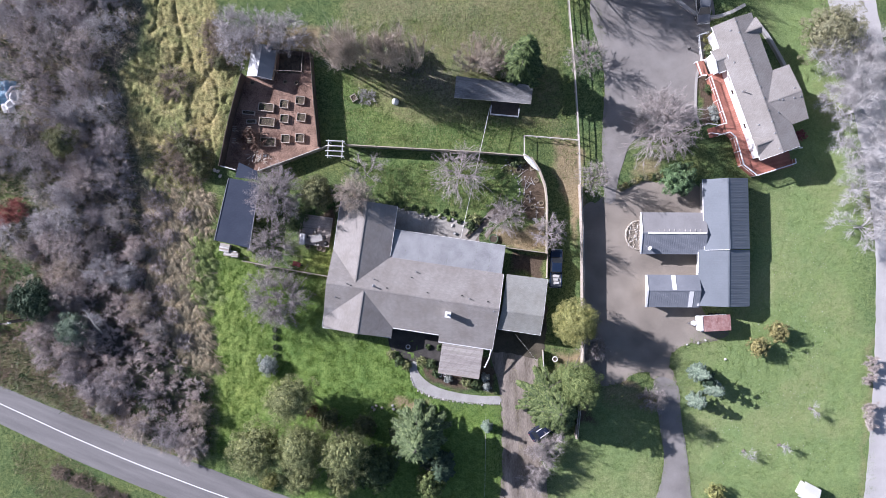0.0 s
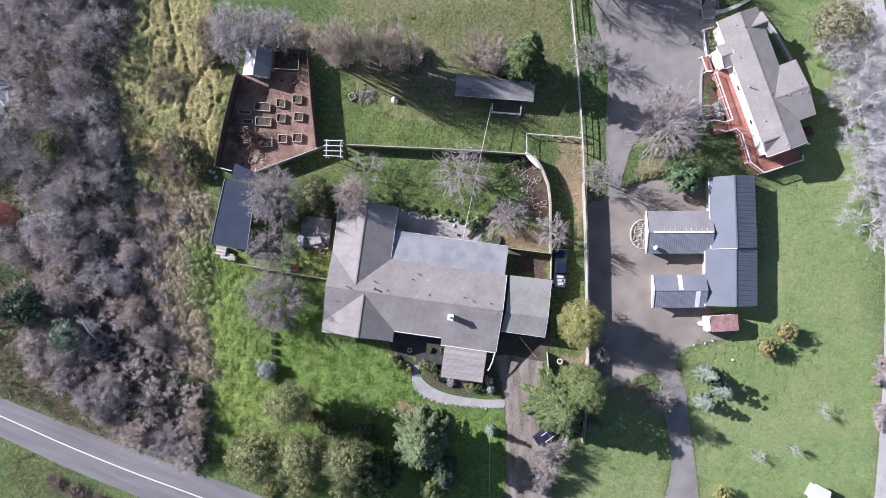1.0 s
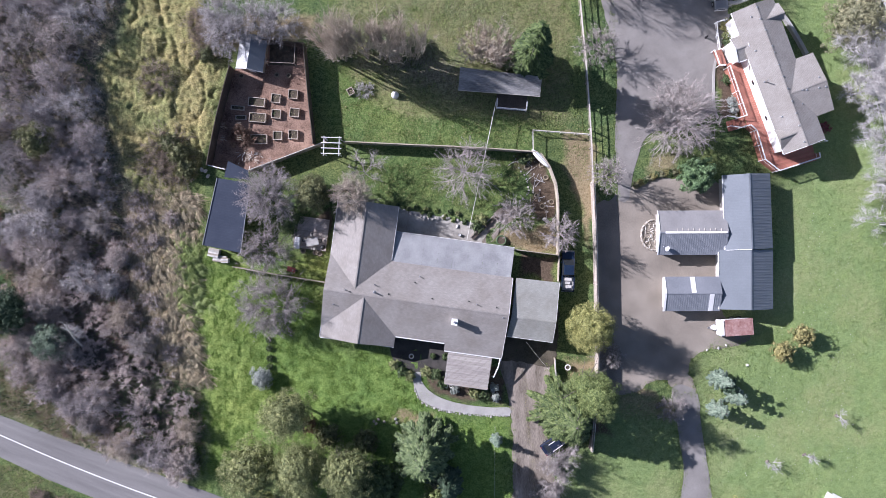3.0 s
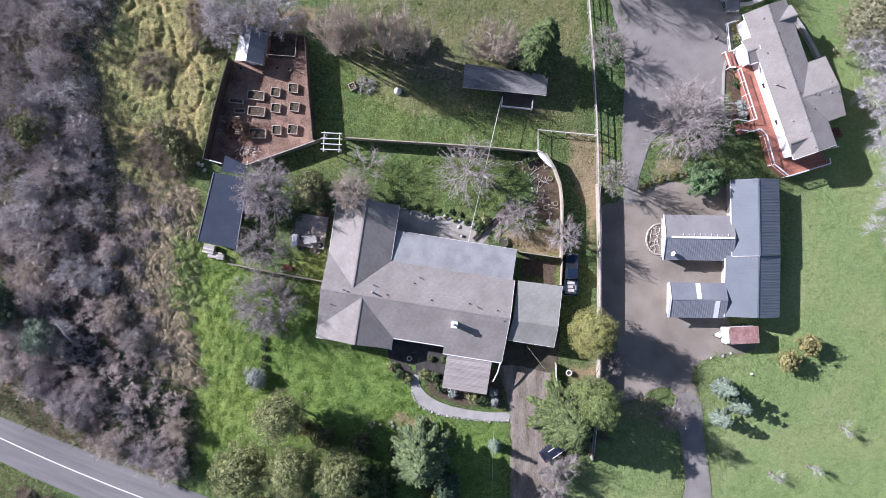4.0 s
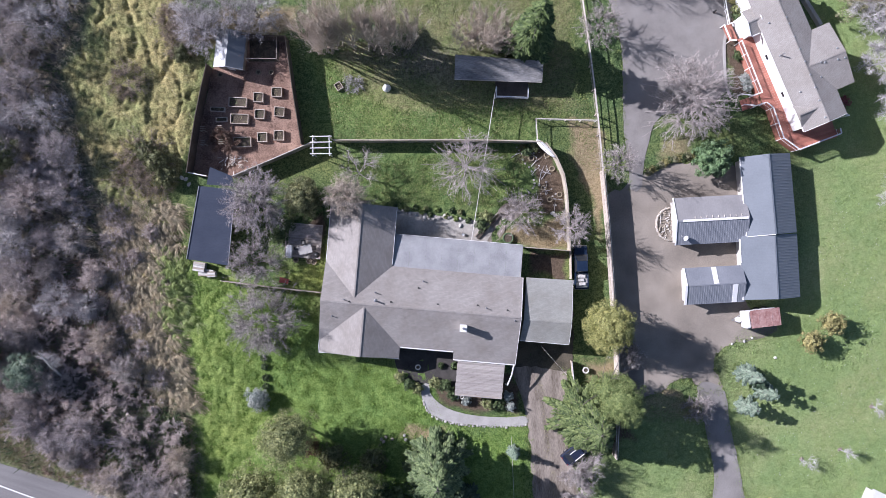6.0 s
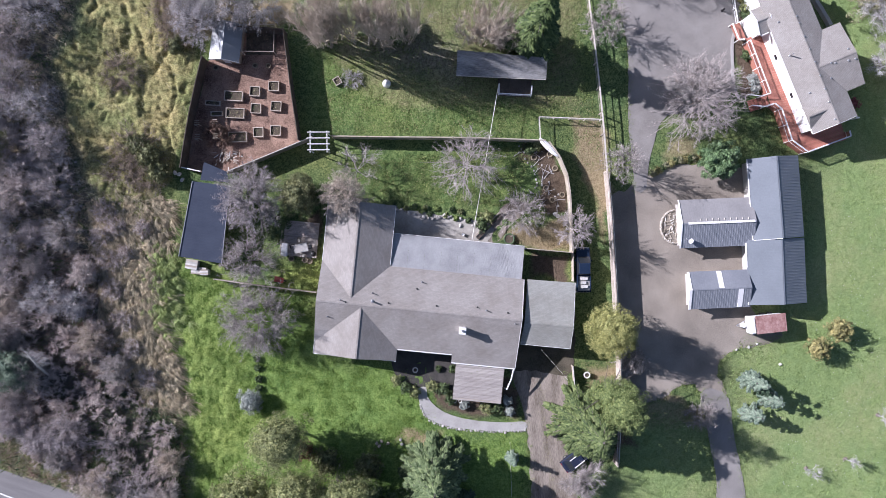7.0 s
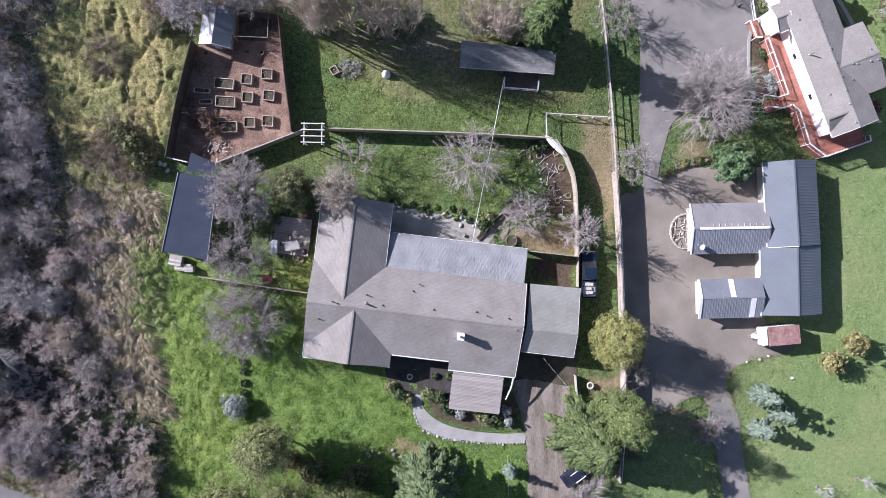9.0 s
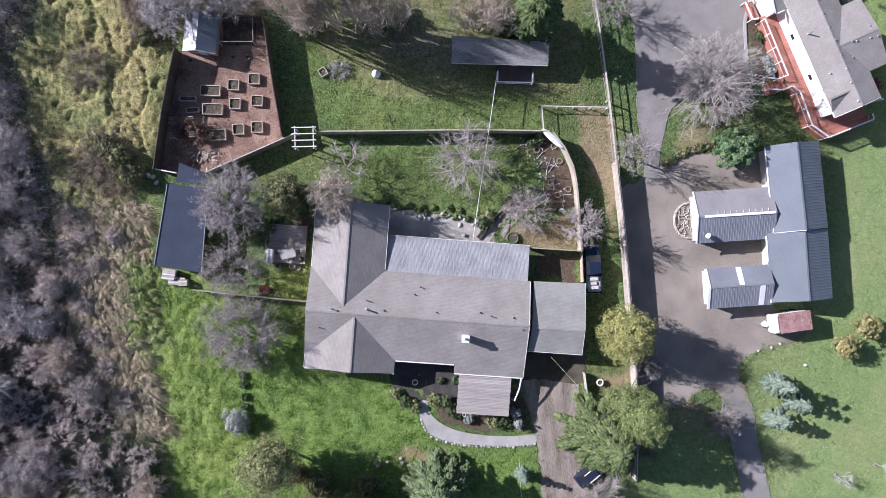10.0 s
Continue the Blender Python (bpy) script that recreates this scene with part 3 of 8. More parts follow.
PAVED = [ROAD_UP + ROAD_LOW[::-1], EAST_ROAD, COURT, UPPER_DRIVE, LOWER_DRIVE, DIRT_DRIVE, GARDEN, WALK_OUT + WALK_IN, PATIO]
WOODS = [(-92.26, 51.26), (-50.61, 50.82), (-48.17, 35.58), (-49.37, 31.03), (-51.70, 27.25), (-50.25, 21.90), (-49.20, 15.80), (-47.01, 9.30), (-47.47, 3.60), (-44.92, -4.05), (-43.12, -11.70), (-37.88, -17.87), (-36.82, -23.98), (-36.90, -29.32), (-38.82, -30.82), (-45.65, -29.57), (-58.49, -24.43), (-93.16, -11.00)]
FIELD = [(-47.96, 50.79), (-36.94, 50.67), (-36.05, 32.39), (-33.08, 27.03), (-36.31, 13.36), (-39.03, 9.58), (-47.01, 9.30), (-49.57, 16.57), (-50.94, 27.24), (-47.83, 32.53)]
REEDS = [(-47.39, 9.31), (-38.27, 9.19), (-38.19, 4.24), (-40.34, 2.36), (-40.24, -7.16), (-38.69, -10.23), (-38.22, -14.81), (-36.74, -17.89), (-41.64, -14.77), (-44.96, -7.10), (-46.35, 2.06)]
LAWN_LUSH = [(-36.85, 1.93), (-27.02, -2.77), (-20.17, -3.63), (-19.90, -11.26), (-5.06, -14.52), (-4.39, -21.40), (-23.55, -27.99), (-37.30, -30.84), (-37.88, -17.87)]
LAWN_LIME = [(-37.00, 1.94), (-30.81, -1.96), (-30.19, -11.88), (-26.82, -16.50), (-25.75, -21.48), (-30.37, -25.60), (-37.30, -30.84), (-37.88, -17.87)]
LAWN_FRONT = [(-10.50, -21.31), (-2.11, -21.82), (6.67, -22.86), (6.85, -38.38), (-23.68, -37.92), (-23.55, -27.99)]
LAWN_MID = [(19.71, -19.84), (25.44, -20.69), (30.41, -21.52), (31.30, -30.34), (29.81, -38.74), (14.11, -38.49), (14.01, -28.93), (18.85, -27.47)]
LAWN_EAST = [(33.19, -14.29), (44.11, 0.10), (45.04, 13.10), (49.72, 19.16), (47.53, 28.37), (45.36, 39.10), (55.34, 38.99), (59.74, 22.10), (62.11, -34.63), (34.41, -38.81)]
TAN_FAINT = [[(21.5, -18.2), (25.0, -18.9), (30.9, -19.4), (30.6, -23.6), (26.0, -23.0), (21.5, -22.6)], [(26.29, 15.24), (31.67, 16.93), (31.37, 11.74), (25.85, 10.66)], [(55.69, 40.43), (58.20, 40.42), (62.53, 21.80), (62.86, 2.43), (60.71, 2.41), (59.45, 20.11)], [(60.21, -11.87), (62.20, -11.85), (61.54, -36.94), (59.39, -36.97)], [(-74.89, -9.72), (-66.09, -13.09), (-63.35, -21.66), (-67.72, -20.85), (-74.76, -18.34)]]
TAN_STRIPS = [
    [(13.69, 17.69), (18.28, 17.63), (18.63, 8.84), (18.22, 1.21), (16.98, 5.81), (14.77, 11.95)],
    [(4.4, 2.3), (4.7, 4.0), (7.0, 4.7), (13.3, 5.0), (13.5, 0.7), (7.0, 1.5)],
    [(21.52, -16.27), (24.72, -17.23), (28.14, -19.73), (25.45, -19.92), (21.19, -18.33)],
    [(15.58, -14.04), (19.02, -14.09), (18.96, -18.68), (14.76, -17.86)],
    [(-37.16, 34.69), (-19.66, 34.49), (-20.86, 30.69), (-35.70, 30.10)],
    [(-9.73, -20.94), (-4.40, -21.78), (-5.19, -24.06), (-10.52, -23.22)],
]
SOIL_BEDS = [
    [(-5.39, -15.89), (-4.50, -18.27), (-2.69, -19.44), (0.20, -20.40), (6.01, -20.79), (6.05, -17.73), (0.24, -17.65), (-2.80, -16.54)],
    [(7.70, 14.94), (10.60, 14.90), (12.47, 11.98), (13.35, 8.53), (13.31, 5.47), (10.48, 5.89), (9.37, 8.58), (9.02, 11.26), (7.37, 13.19)],
    [(-6.59, -14.50), (5.62, -15.05), (5.94, -20.18), (-2.07, -19.30), (-4.34, -17.58)],
    [(7.74, 0.89), (13.47, 0.35), (13.42, -3.31), (7.69, -2.78)],
    [(-21.18, 6.68), (-18.51, 7.03), (-18.73, 1.70), (-21.63, 1.73)],
    [(35.71, 33.09), (37.77, 33.07), (38.99, 20.06), (36.68, 19.32), (35.61, 25.45)],
    [(12.46, -18.59), (19.35, -17.92), (20.80, -24.83), (13.12, -26.24)],
]
SHADED_LITTER = [[(-17.5, 29.5), (-12.5, 26.6), (-6.0, 24.6), (0.0, 23.6), (-1.0, 27.6), (-5.0, 29.8)]]
PADDOCK = [(-19.57, 41.35), (16.67, 40.94), (18.13, 18.02), (9.87, 17.74), (-7.69, 17.95), (-16.76, 23.78)]
GULLY = [(-55.85, -5.15), (-54.28, -4.27), (-51.92, -4.42), (-51.27, -9.59), (-50.11, -12.16), (-43.54, -16.39), (-39.6, -20.64), (-40.43, -25.37), (-46.1, -22.9), (-50.94, -17.6), (-53.9, -13.5), (-53.63, -9.61)]
GLADES = [(-67.71, 8.91, 4.5), (-67.97, -3.19, 3.5), (-68.22, -16.55, 5.0), (-65.3, -18.6, 3.6), (-60.8, -21.2, 2.4), (-67.5, -10.8, 3.4), (-68.36, 24.07, 3.5)]
MOSSY = [[(-13.83, 14.98), (8.31, 14.93), (8.61, 8.97), (5.14, 6.73), (-9.34, 8.44), (-13.89, 10.02)], [(-18.98, 28.38), (-1.53, 22.08), (9.90, 19.65), (9.84, 15.45), (-18.38, 16.56)]]


def build_ground():
    """One sheet to the horizon: fine in the middle, with grassy relief and zones of growth."""
    xs = np.concatenate([[-2500, -900, -350, -150, -95], np.concatenate([np.arange(-74, -30, 0.24), np.arange(-30, 76.01, 0.34)]), [95, 150, 350, 900, 2500]])
    ys = np.concatenate([[-2500, -900, -350, -150, -75], np.arange(-48, 50.01, 0.3), [70, 150, 350, 900, 2500]])
    px, py = np.meshgrid(xs, ys)
    shape = px.shape
    wob = [lattice(shape, c, s) for c, s in ((9, 1), (9, 2), (3, 3), (3, 4))]
    qx, qy = px + wob[0] * 0.8 + wob[2] * 0.35, py + wob[1] * 0.8 + wob[3] * 0.35

    def soft(outline, width, keep=1.0):
        return np.clip(inside(qx, qy, outline) / width + 0.5, 0, 1) * keep

    def most(outlines, width, keep=1.0):
        return np.max([soft(o, width, keep) for o in outlines], 0)

    zones = {
        "lush": np.maximum(most([LAWN_LUSH, LAWN_FRONT], 4.0), most(MOSSY, 3.0, 0.45)) * (0.88 + 0.12 * lattice(shape, 30, 21)),
        "lime": np.maximum(soft(LAWN_LIME, 6.0, 0.55), soft([(-23.8, 0.9), (-19.0, 0.9), (-19.1, -3.2), (-23.5, -2.3)], 1.5)),
        "pale": np.maximum(soft(LAWN_EAST, 6.0), soft(LAWN_MID, 3.0, 0.8)),
        "dry": np.maximum(soft(FIELD, 2.5), soft(REEDS, 2.0)),
        "tan": np.maximum(most(TAN_STRIPS, 2.5, 1.0), np.maximum(soft(PADDOCK, 5.0, 0.49), most(TAN_FAINT, 3.0, 0.62))),
        "soil": most(SOIL_BEDS, 1.5, 0.9),
        "litter": np.maximum(most(SHADED_LITTER, 3.0, 0.6), soft(WOODS, 3.0)) * (1 - np.max([np.clip(1.6 - np.hypot(qx - x, qy - y) / r, 0, 1) for x, y, r in GLADES], 0)),
    }
    hard = np.max([inside(px, py, o) for o in PAVED], 0)
    open_ground = np.clip((-hard - 0.15) / 0.5, 0, 1)
    rough = 0.045 + 0.05 * zones["lush"] + 0.02 * zones["lime"] + 0.05 * zones["dry"] + 0.09 * zones["litter"] - 0.012 * zones["pale"]
    pz = (lattice(shape, 2, 5) * 0.9 + lattice(shape, 4, 6) * 0.35) * rough * open_ground + lattice(shape, 40, 7) * 0.03 * open_ground
    # tussocks: each ground node knows its two nearest hummock tops
    one, two = np.full(shape, 9.0), np.full(shape, 9.0)
    side = 0.62
    cx, cy = np.floor(qx / side), np.floor(qy / side)
    for i in (-1, 0, 1):
        for j in (-1, 0, 1):
            u, v = cx + i, cy + j
            h1, h2 = np.sin(u * 127.1 + v * 311.7) * 43758.5, np.sin(u * 269.5 + v * 183.3) * 43758.5
            r = np.hypot(qx - (u + h1 - np.floor(h1)) * side, qy - (v + h2 - np.floor(h2)) * side)
            one, two = np.minimum(one, r), np.minimum(two, np.maximum(one, r))
    trail = np.min([np.abs(lattice(shape, q, s)) for q, s in ((22, 15), (30, 16))], 0)
    pz += zones["dry"] * open_ground * (0.36 * np.sqrt(np.clip(1 - (one / 0.44) ** 2, 0, 1)) - 0.42 * np.clip(1 - trail / 0.06, 0, 1))
    pz -= 0.06 * np.clip(hard / 0.4 + 0.1, 0, 1)
    rows, cols = shape
    idx = np.arange(rows * cols).reshape(shape)
    faces = np.stack([idx[:-1, :-1], idx[:-1, 1:], idx[1:, 1:], idx[1:, :-1]], -1).reshape(-1, 4)
    ob = mesh_object("ground", np.stack([px, py, pz], -1).reshape(-1, 3), faces, M_GROUND, True)
    for key, value in zones.items():
        ob.data.attributes.new(key, "FLOAT", "POINT").data.foreach_set("value", value.ravel().astype(np.float32))
    tagged(ob, "uneven grass ground with moss, leaf litter and dry growth", "ground", kind="structure")


build_ground()


def flat_points(points, z=0.0):
    return [(x, y, z) for x, y in points]


def ribbon(name, side_a, side_b, z, material, label, category):
    """A paved strip between two edges."""
    a, b = smooth_line(flat_points(side_a), 0.7), smooth_line(flat_points(side_b), 0.7)
    n = 120
    pick = lambda line, i: line[round(i * (len(line) - 1) / (n - 1))]
    verts, faces = [], []
    for i in range(n):
        p, q = pick(a, i), pick(b, i)
        for side, s in ((p, 1), (q, -1)):
            j = 0.10 * noise.noise((side.x * 1.3, side.y * 1.3, s))
            verts += [(side.x, side.y + j, z), (side.x, side.y + j, z - 0.25)]
    for i in range(n - 1):
        k, m = i * 4, i * 4 + 4
        faces += [(k, k + 2, m + 2, m), (k, m, m + 1, k + 1), (k + 2, k + 3, m + 3, m + 2)]
    ob = mesh_object(name, verts, faces, material)
    return tagged(ob, label, category, kind="structure")


ribbon("road", ROAD_UP, ROAD_LOW, 0.03, M_ASPHALT, "grey asphalt country road with a white line", "road")
line_up = [(x, y + 0.09) for x, y in ROAD_LINE]
line_low = [(x, y - 0.09) for x, y in ROAD_LINE]
bm = bmesh.new()
la, lb = smooth_line(flat_points(line_up, 0.042), 1.0), smooth_line(flat_points(line_low, 0.042), 1.0)
for p0, p1, q0, q1 in zip(la, la[1:], lb, lb[1:]):
    slab([q0, q1, p1, p0], 0.008, bm)
me = bpy.data.meshes.new("road_marking")
bm.to_mesh(me)
bm.free()
me.materials.append(M_PAINT)
tagged(new("road_marking", me), "worn white painted line along the road", "road marking", kind="structure")
sheet("side_road", flat_points(EAST_ROAD), 0.03, M_PALE_ROAD, "pale sunlit lane along the meadow", "road", 0.15)
sheet("gravel_court", flat_points(COURT), 0.02, M_GRAVEL, "packed tan gravel yard between the barns", "gravel yard", 0.45)
sheet("driveway", flat_points(UPPER_DRIVE), 0.04, M_DRIVE, "wide grey asphalt turning area and drive", "driveway", 0.2)
sheet("driveway", flat_points(LOWER_DRIVE), 0.045, M_DRIVE, "narrow grey asphalt drive through the lawn", "driveway", 0.12)
sheet("dirt_driveway", flat_points(DIRT_DRIVE), 0.03, M_DIRT, "worn dirt and gravel drive with wheel tracks", "driveway", 0.35)
# dark sheet laid over the shadowed ground, shade painted into its colour
sheet("carport_apron", flat_points(APRON), 0.036, M_APRON, "earth apron before the carport, coloured dark for its shade", "driveway", 0.3)
sheet("garden_floor", flat_points(GARDEN), 0.05, M_MULCH, "reddish bark mulch floor of the fenced garden", "garden floor", 0.1)
sheet("garden_walk", flat_points(WALK_OUT + WALK_IN), 0.06, M_CONCRETE, "curved pale concrete walk to the porch", "walkway", 0.02, 0.5)
sheet("patio", flat_points(PATIO), 0.05, M_PATIO, "mossy concrete patio behind the house", "patio", 0.15)
sheet("garden_path", flat_points(YARD_PATH), 0.02, M_DIRT, "bare trodden path up to the patio", "path", 0.2)
# entry paving, its colour darkened to deepen the shade below the eave
sheet("entry_path", flat_points([(-10.05, -10.94), (-6.40, -11.29), (-1.59, -11.82), (-1.80, -16.24), (-6.23, -16.18), (-9.49, -14.76)]), 0.045, M_ENTRY, "paving coloured near-black for the shade under the front eave", "path", 0.08)

# ---- buildings ----


def local(x, y, turn):
    """World place of a building's own point."""
    m = pose(x, y, 0, 0, 0, turn)
    return lambda u, v, z=0.0: tuple(m @ Vector((u, v, z)))


def gable(house, L, u0, u1, v0, v1, eave, ridge, along, material, thick=0.18, at=None, ribs=0.0, rib_material=None, name="roof", label="", rise=(0.009, 0.009)):
    """Two roof planes meeting in a ridge along u or v; with ribs, raised seams down the slopes."""
    out = []
    for side in (0, 1):
        if along == "u":
            vr = (v0 + v1) / 2 if at is None else at
            ve = (v0, v1)[side]
            pts = [L(u0, ve, eave), L(u1, ve, eave), L(u1, vr, ridge), L(u0, vr, ridge)]
        else:
            ur = (u0 + u1) / 2 if at is None else at
            ue = (u0, u1)[side]
            pts = [L(ue, v0, eave), L(ue, v1, eave), L(ur, v1, ridge), L(ur, v0, ridge)]
        bm = ribbed(pts, round(math.dist(pts[0], pts[1]) / ribs), 0.07, rise[side], thick) if ribs else slab(pts, thick)
        out.append(part(name, bm, material, house, label))
    if along == "u":
        a, b = L(u0, vr, ridge), L(u1, vr, ridge)
    else:
        a, b = L(ur, v0, ridge), L(ur, v1, ridge)
    part("ridge_cap", beam(a, b, 0.2, 0.03), rib_material or material, house)
    return out


def walls(house, L, u0, u1, v0, v1, top, material, name="wall", base=0.0, thick=0.18):
    for a0, b0, a1, b1 in ((u0, v0, u1, v0 + thick), (u0, v1 - thick, u1, v1), (u0, v0 + thick, u0 + thick, v1 - thick), (u1 - thick, v0 + thick, u1, v1 - thick)):
        bm = slab([L(a0, b0, top), L(a1, b0, top), L(a1, b1, top), L(a0, b1, top)], top - base)
        part(name, bm, material, house)


def gable_end(house, L, ends, v0, v1, low, top, material, along="u"):
    """Triangular wall pieces below the ridge."""
    mid = (v0 + v1) / 2
    for u in ends:
        bm = bmesh.new()
        q = [(u, v0, low), (u, v1, low), (u, mid, top)]
        r = [(u + 0.15, v0, low), (u + 0.15, v1, low), (u + 0.15, mid, top)]
        swap = (lambda p: L(p[0], p[1], p[2])) if along == "u" else (lambda p: L(p[1], p[0], p[2]))
        a, b = [bm.verts.new(swap(p)) for p in q], [bm.verts.new(swap(p)) for p in r]
        bm.faces.new(a)
        bm.faces.new(b[::-1])
        for i in range(3):
            bm.faces.new((a[i], b[i], b[(i + 1) % 3], a[(i + 1) % 3]))
        bmesh.ops.recalc_face_normals(bm, faces=bm.faces)
        part("gable_wall", bm, material, house)


def window(house, L, u, v, z, wide, high, facing, name="window"):
    """A framed window proud of a wall, facing along u ('u') or v ('v')."""
    w, d = wide / 2, 0.05
    spot = (lambda a, b, c: L(u + b, v + a, z + c)) if facing == "u" else (lambda a, b, c: L(u + a, v + b, z + c))
    bm = bmesh.new()
    for a0, a1, c0, c1 in ((-w, w, high - 0.08, high), (-w, w, 0, 0.08), (-w, -w + 0.08, 0.08, high - 0.08), (w - 0.08, w, 0.08, high - 0.08)):
        vs = [bm.verts.new(spot(a, b, c)) for a in (a0, a1) for b in (-d, d) for c in (c0, c1)]
        for f in ((0, 1, 3, 2), (4, 6, 7, 5), (0, 4, 5, 1), (2, 3, 7, 6), (0, 2, 6, 4), (1, 5, 7, 3)):
            bm.faces.new([vs[k] for k in f])
    bmesh.ops.recalc_face_normals(bm, faces=bm.faces)
    win = part(name, bm, M_WHITE, house, "white framed window")
    pane = bmesh.new()
    vs = [pane.verts.new(spot(a, b, c)) for a in (-w + 0.08, w - 0.08) for b in (-0.02, 0.02) for c in (0.08, high - 0.08)]
    for f in ((0, 1, 3, 2), (4, 6, 7, 5), (0, 4, 5, 1), (2, 3, 7, 6), (0, 2, 6, 4), (1, 5, 7, 3)):
        pane.faces.new([vs[k] for k in f])
    bmesh.ops.recalc_face_normals(pane, faces=pane.faces)
    part("pane", pane, M_GLASS, win)


def vent_pipe(house, x, y, z, high=0.45, radius=0.05, dark=False):
    pipe = part("vent_pipe", tube([(x, y, z - 0.1), (x, y, z + high)], radius, 8), M_BLACK if dark else M_STEEL, house)
    part("flashing", tube([(x, y, z - 0.06), (x, y, z + 0.07)], [radius * 2.6, radius * 1.3], 10), M_BLACK if dark else M_STEEL, pipe)


def gutter(house, a, b):
    part("gutter", beam(a, b, 0.13, 0.11), M_WHITE, house, "white rain gutter")


# -- ranch house --
HX, HY, HT = -14.26, -4.08, -8.0
L = local(HX, HY, HT)
house = thing("ranch_house", HX, HY, "long low ranch house with brown-grey shingle roof and crossing wing", "house", turn=HT)
RZ, EZ = 4.38, 2.7
walls(house, L, -3.9, 20.2, -5.3, 3.9, 2.62, M_TAN_SIDING)
walls(house, L, -3.9, 3.4, 3.9, 11.5, 2.55, M_TAN_SIDING)
walls(house, L, -3.9, 5.4, -6.8, -5.3, 2.55, M_TAN_SIDING)
walls(house, L, 13.0, 20.2, -6.3, -5.3, 2.25, M_TAN_SIDING)
gable_end(house, L, (-3.9, 20.0), -5.3, 3.9, 2.62, 4.0, M_TAN_SIDING)
gable_end(house, L, (11.3,), -3.9, 3.4, 2.55, 3.7, M_TAN_SIDING, "v")
gable_end(house, L, (-6.75,), -3.9, 5.4, 2.55, 3.85, M_TAN_SIDING, "v")
# main roof: the north plane, the south plane with its deeper east part
part("roof", slab([L(-4.5, 4.45, EZ), L(20.75, 4.45, EZ), L(20.75, -0.55, RZ), L(-4.5, -0.55, RZ)], 0.18), M_SHINGLE_EW, house)
part("roof", slab([L(-4.5, -5.7, EZ), L(12.75, -5.7, EZ), L(12.75, -6.75, EZ - 0.342), L(20.75, -6.75, EZ - 0.342), L(20.75, -0.55, RZ), L(-4.5, -0.55, RZ)], 0.18), M_SHINGLE_EW, house)
part("ridge_cap", beam(L(-4.5, -0.55, RZ), L(20.75, -0.55, RZ), 0.24, 0.04), M_SHINGLE_EW, house)
gable(house, L, -4.45, 3.95, -0.5, 12.0, EZ + 0.02, 4.14, "v", M_SHINGLE_NS, at=-0.35)
gable(house, L, -4.42, 5.85, -7.2, -0.5, EZ - 0.02, 4.27, "v", M_SHINGLE_NS, at=1.0)
part("fascia", beam(L(3.97, 4.6, 2.62), L(3.97, 12.0, 2.62), 0.05, 0.2), M_WHITE, house)
part("fascia", beam(L(-4.47, 12.02, 2.62), L(-4.47, -7.2, 2.62), 0.05, 0.2), M_WHITE, house)
gutter(house, L(5.9, -5.78, 2.62), L(12.7, -5.78, 2.62))
gutter(house, L(12.75, -6.84, 2.27), L(20.75, -6.84, 2.27))
gutter(house, L(-4.4, -7.25, 2.6), L(5.85, -7.25, 2.6))
part("downspout", tube([L(20.62, -6.9, 2.28), L(20.5, -8.2, 2.0), L(20.1, -9.6, 1.7), L(20.0, -9.8, 0.1)], 0.1, 7), M_WHITE, house)
part("downspout", tube([L(20.5, -6.8, 2.3), L(20.75, -7.1, 2.0), L(20.55, -7.1, 0.1)], 0.06, 6), M_WHITE, house)
part("rake_board", beam(L(20.78, 4.4, 2.66), L(20.78, -0.55, RZ - 0.08), 0.06, 0.2), M_WHITE, house)
part("rake_board", beam(L(20.78, -0.55, RZ - 0.08), L(20.78, -6.75, 2.28), 0.06, 0.2), M_WHITE, house)
# porch of weathered boards over the front door
M_PORCH = plain("porch_boards", (0.30, 0.27, 0.25), (0.46, 0.42, 0.385), 0.85, 0.7, 7, scale=(0.35, 3.5, 1), piece=0.12)
for i in range(30):
    v = -6.5 - i * 0.165
    u0, u1 = 13.35 + 0.012 * (i % 5), 19.5 - 0.015 * ((i * 3) % 4)
    part("porch_board", box(u0, v - 0.15, 0, u1, v, 0.035, pose(HX, HY, 2.1 - i * 0.005, 0, 0, HT)), M_PORCH, house)
for u in (13.5, 16.4, 19.3):
    part("porch_post", box(u - 0.06, -11.3, 0, u + 0.06, -11.18, 1.97, pose(HX, HY, 0, 0, 0, HT)), M_WOOD, house)
part("porch_beam", beam(L(13.4, -11.24, 1.95), L(19.5, -11.24, 1.95), 0.1, 0.12), M_WOOD, house)
# patio cover of corrugated sheets
for i in range(8):
    u0, u1 = 3.98 + i * 2.065, 3.98 + (i + 1) * 2.065
    bm = ribbed([L(u0, 8.55, 2.2), L(u1 - 0.01, 8.55, 2.2), L(u1 - 0.01, 4.3, 2.62), L(u0, 4.3, 2.62)], 22, 0.06, 0.013, 0.02)
    part("roof_sheet", bm, M_CORRUGATED, house, "pale corrugated patio roof sheet")
for u in (4.2, 9.5, 15, 20.2):
    part("patio_post", box(u - 0.06, 8.3, 0, u + 0.06, 8.42, 2.15, pose(HX, HY, 0, 0, 0, HT)), M_WOOD, house)
part("patio_beam", beam(L(4.0, 8.36, 2.13), L(20.4, 8.36, 2.13), 0.1, 0.14), M_WOOD, house)
part("patio_edge", beam(L(4.0, 8.6, 2.19), L(20.5, 8.6, 2.19), 0.05, 0.1), M_WHITE, house)
# chimney and pipes
chim = part("chimney", box(13.25, -2.75, 3.0, 13.95, -2.05, 5.15, pose(HX, HY, 0, 0, 0, HT)), M_WHITE, house, "white painted chimney")
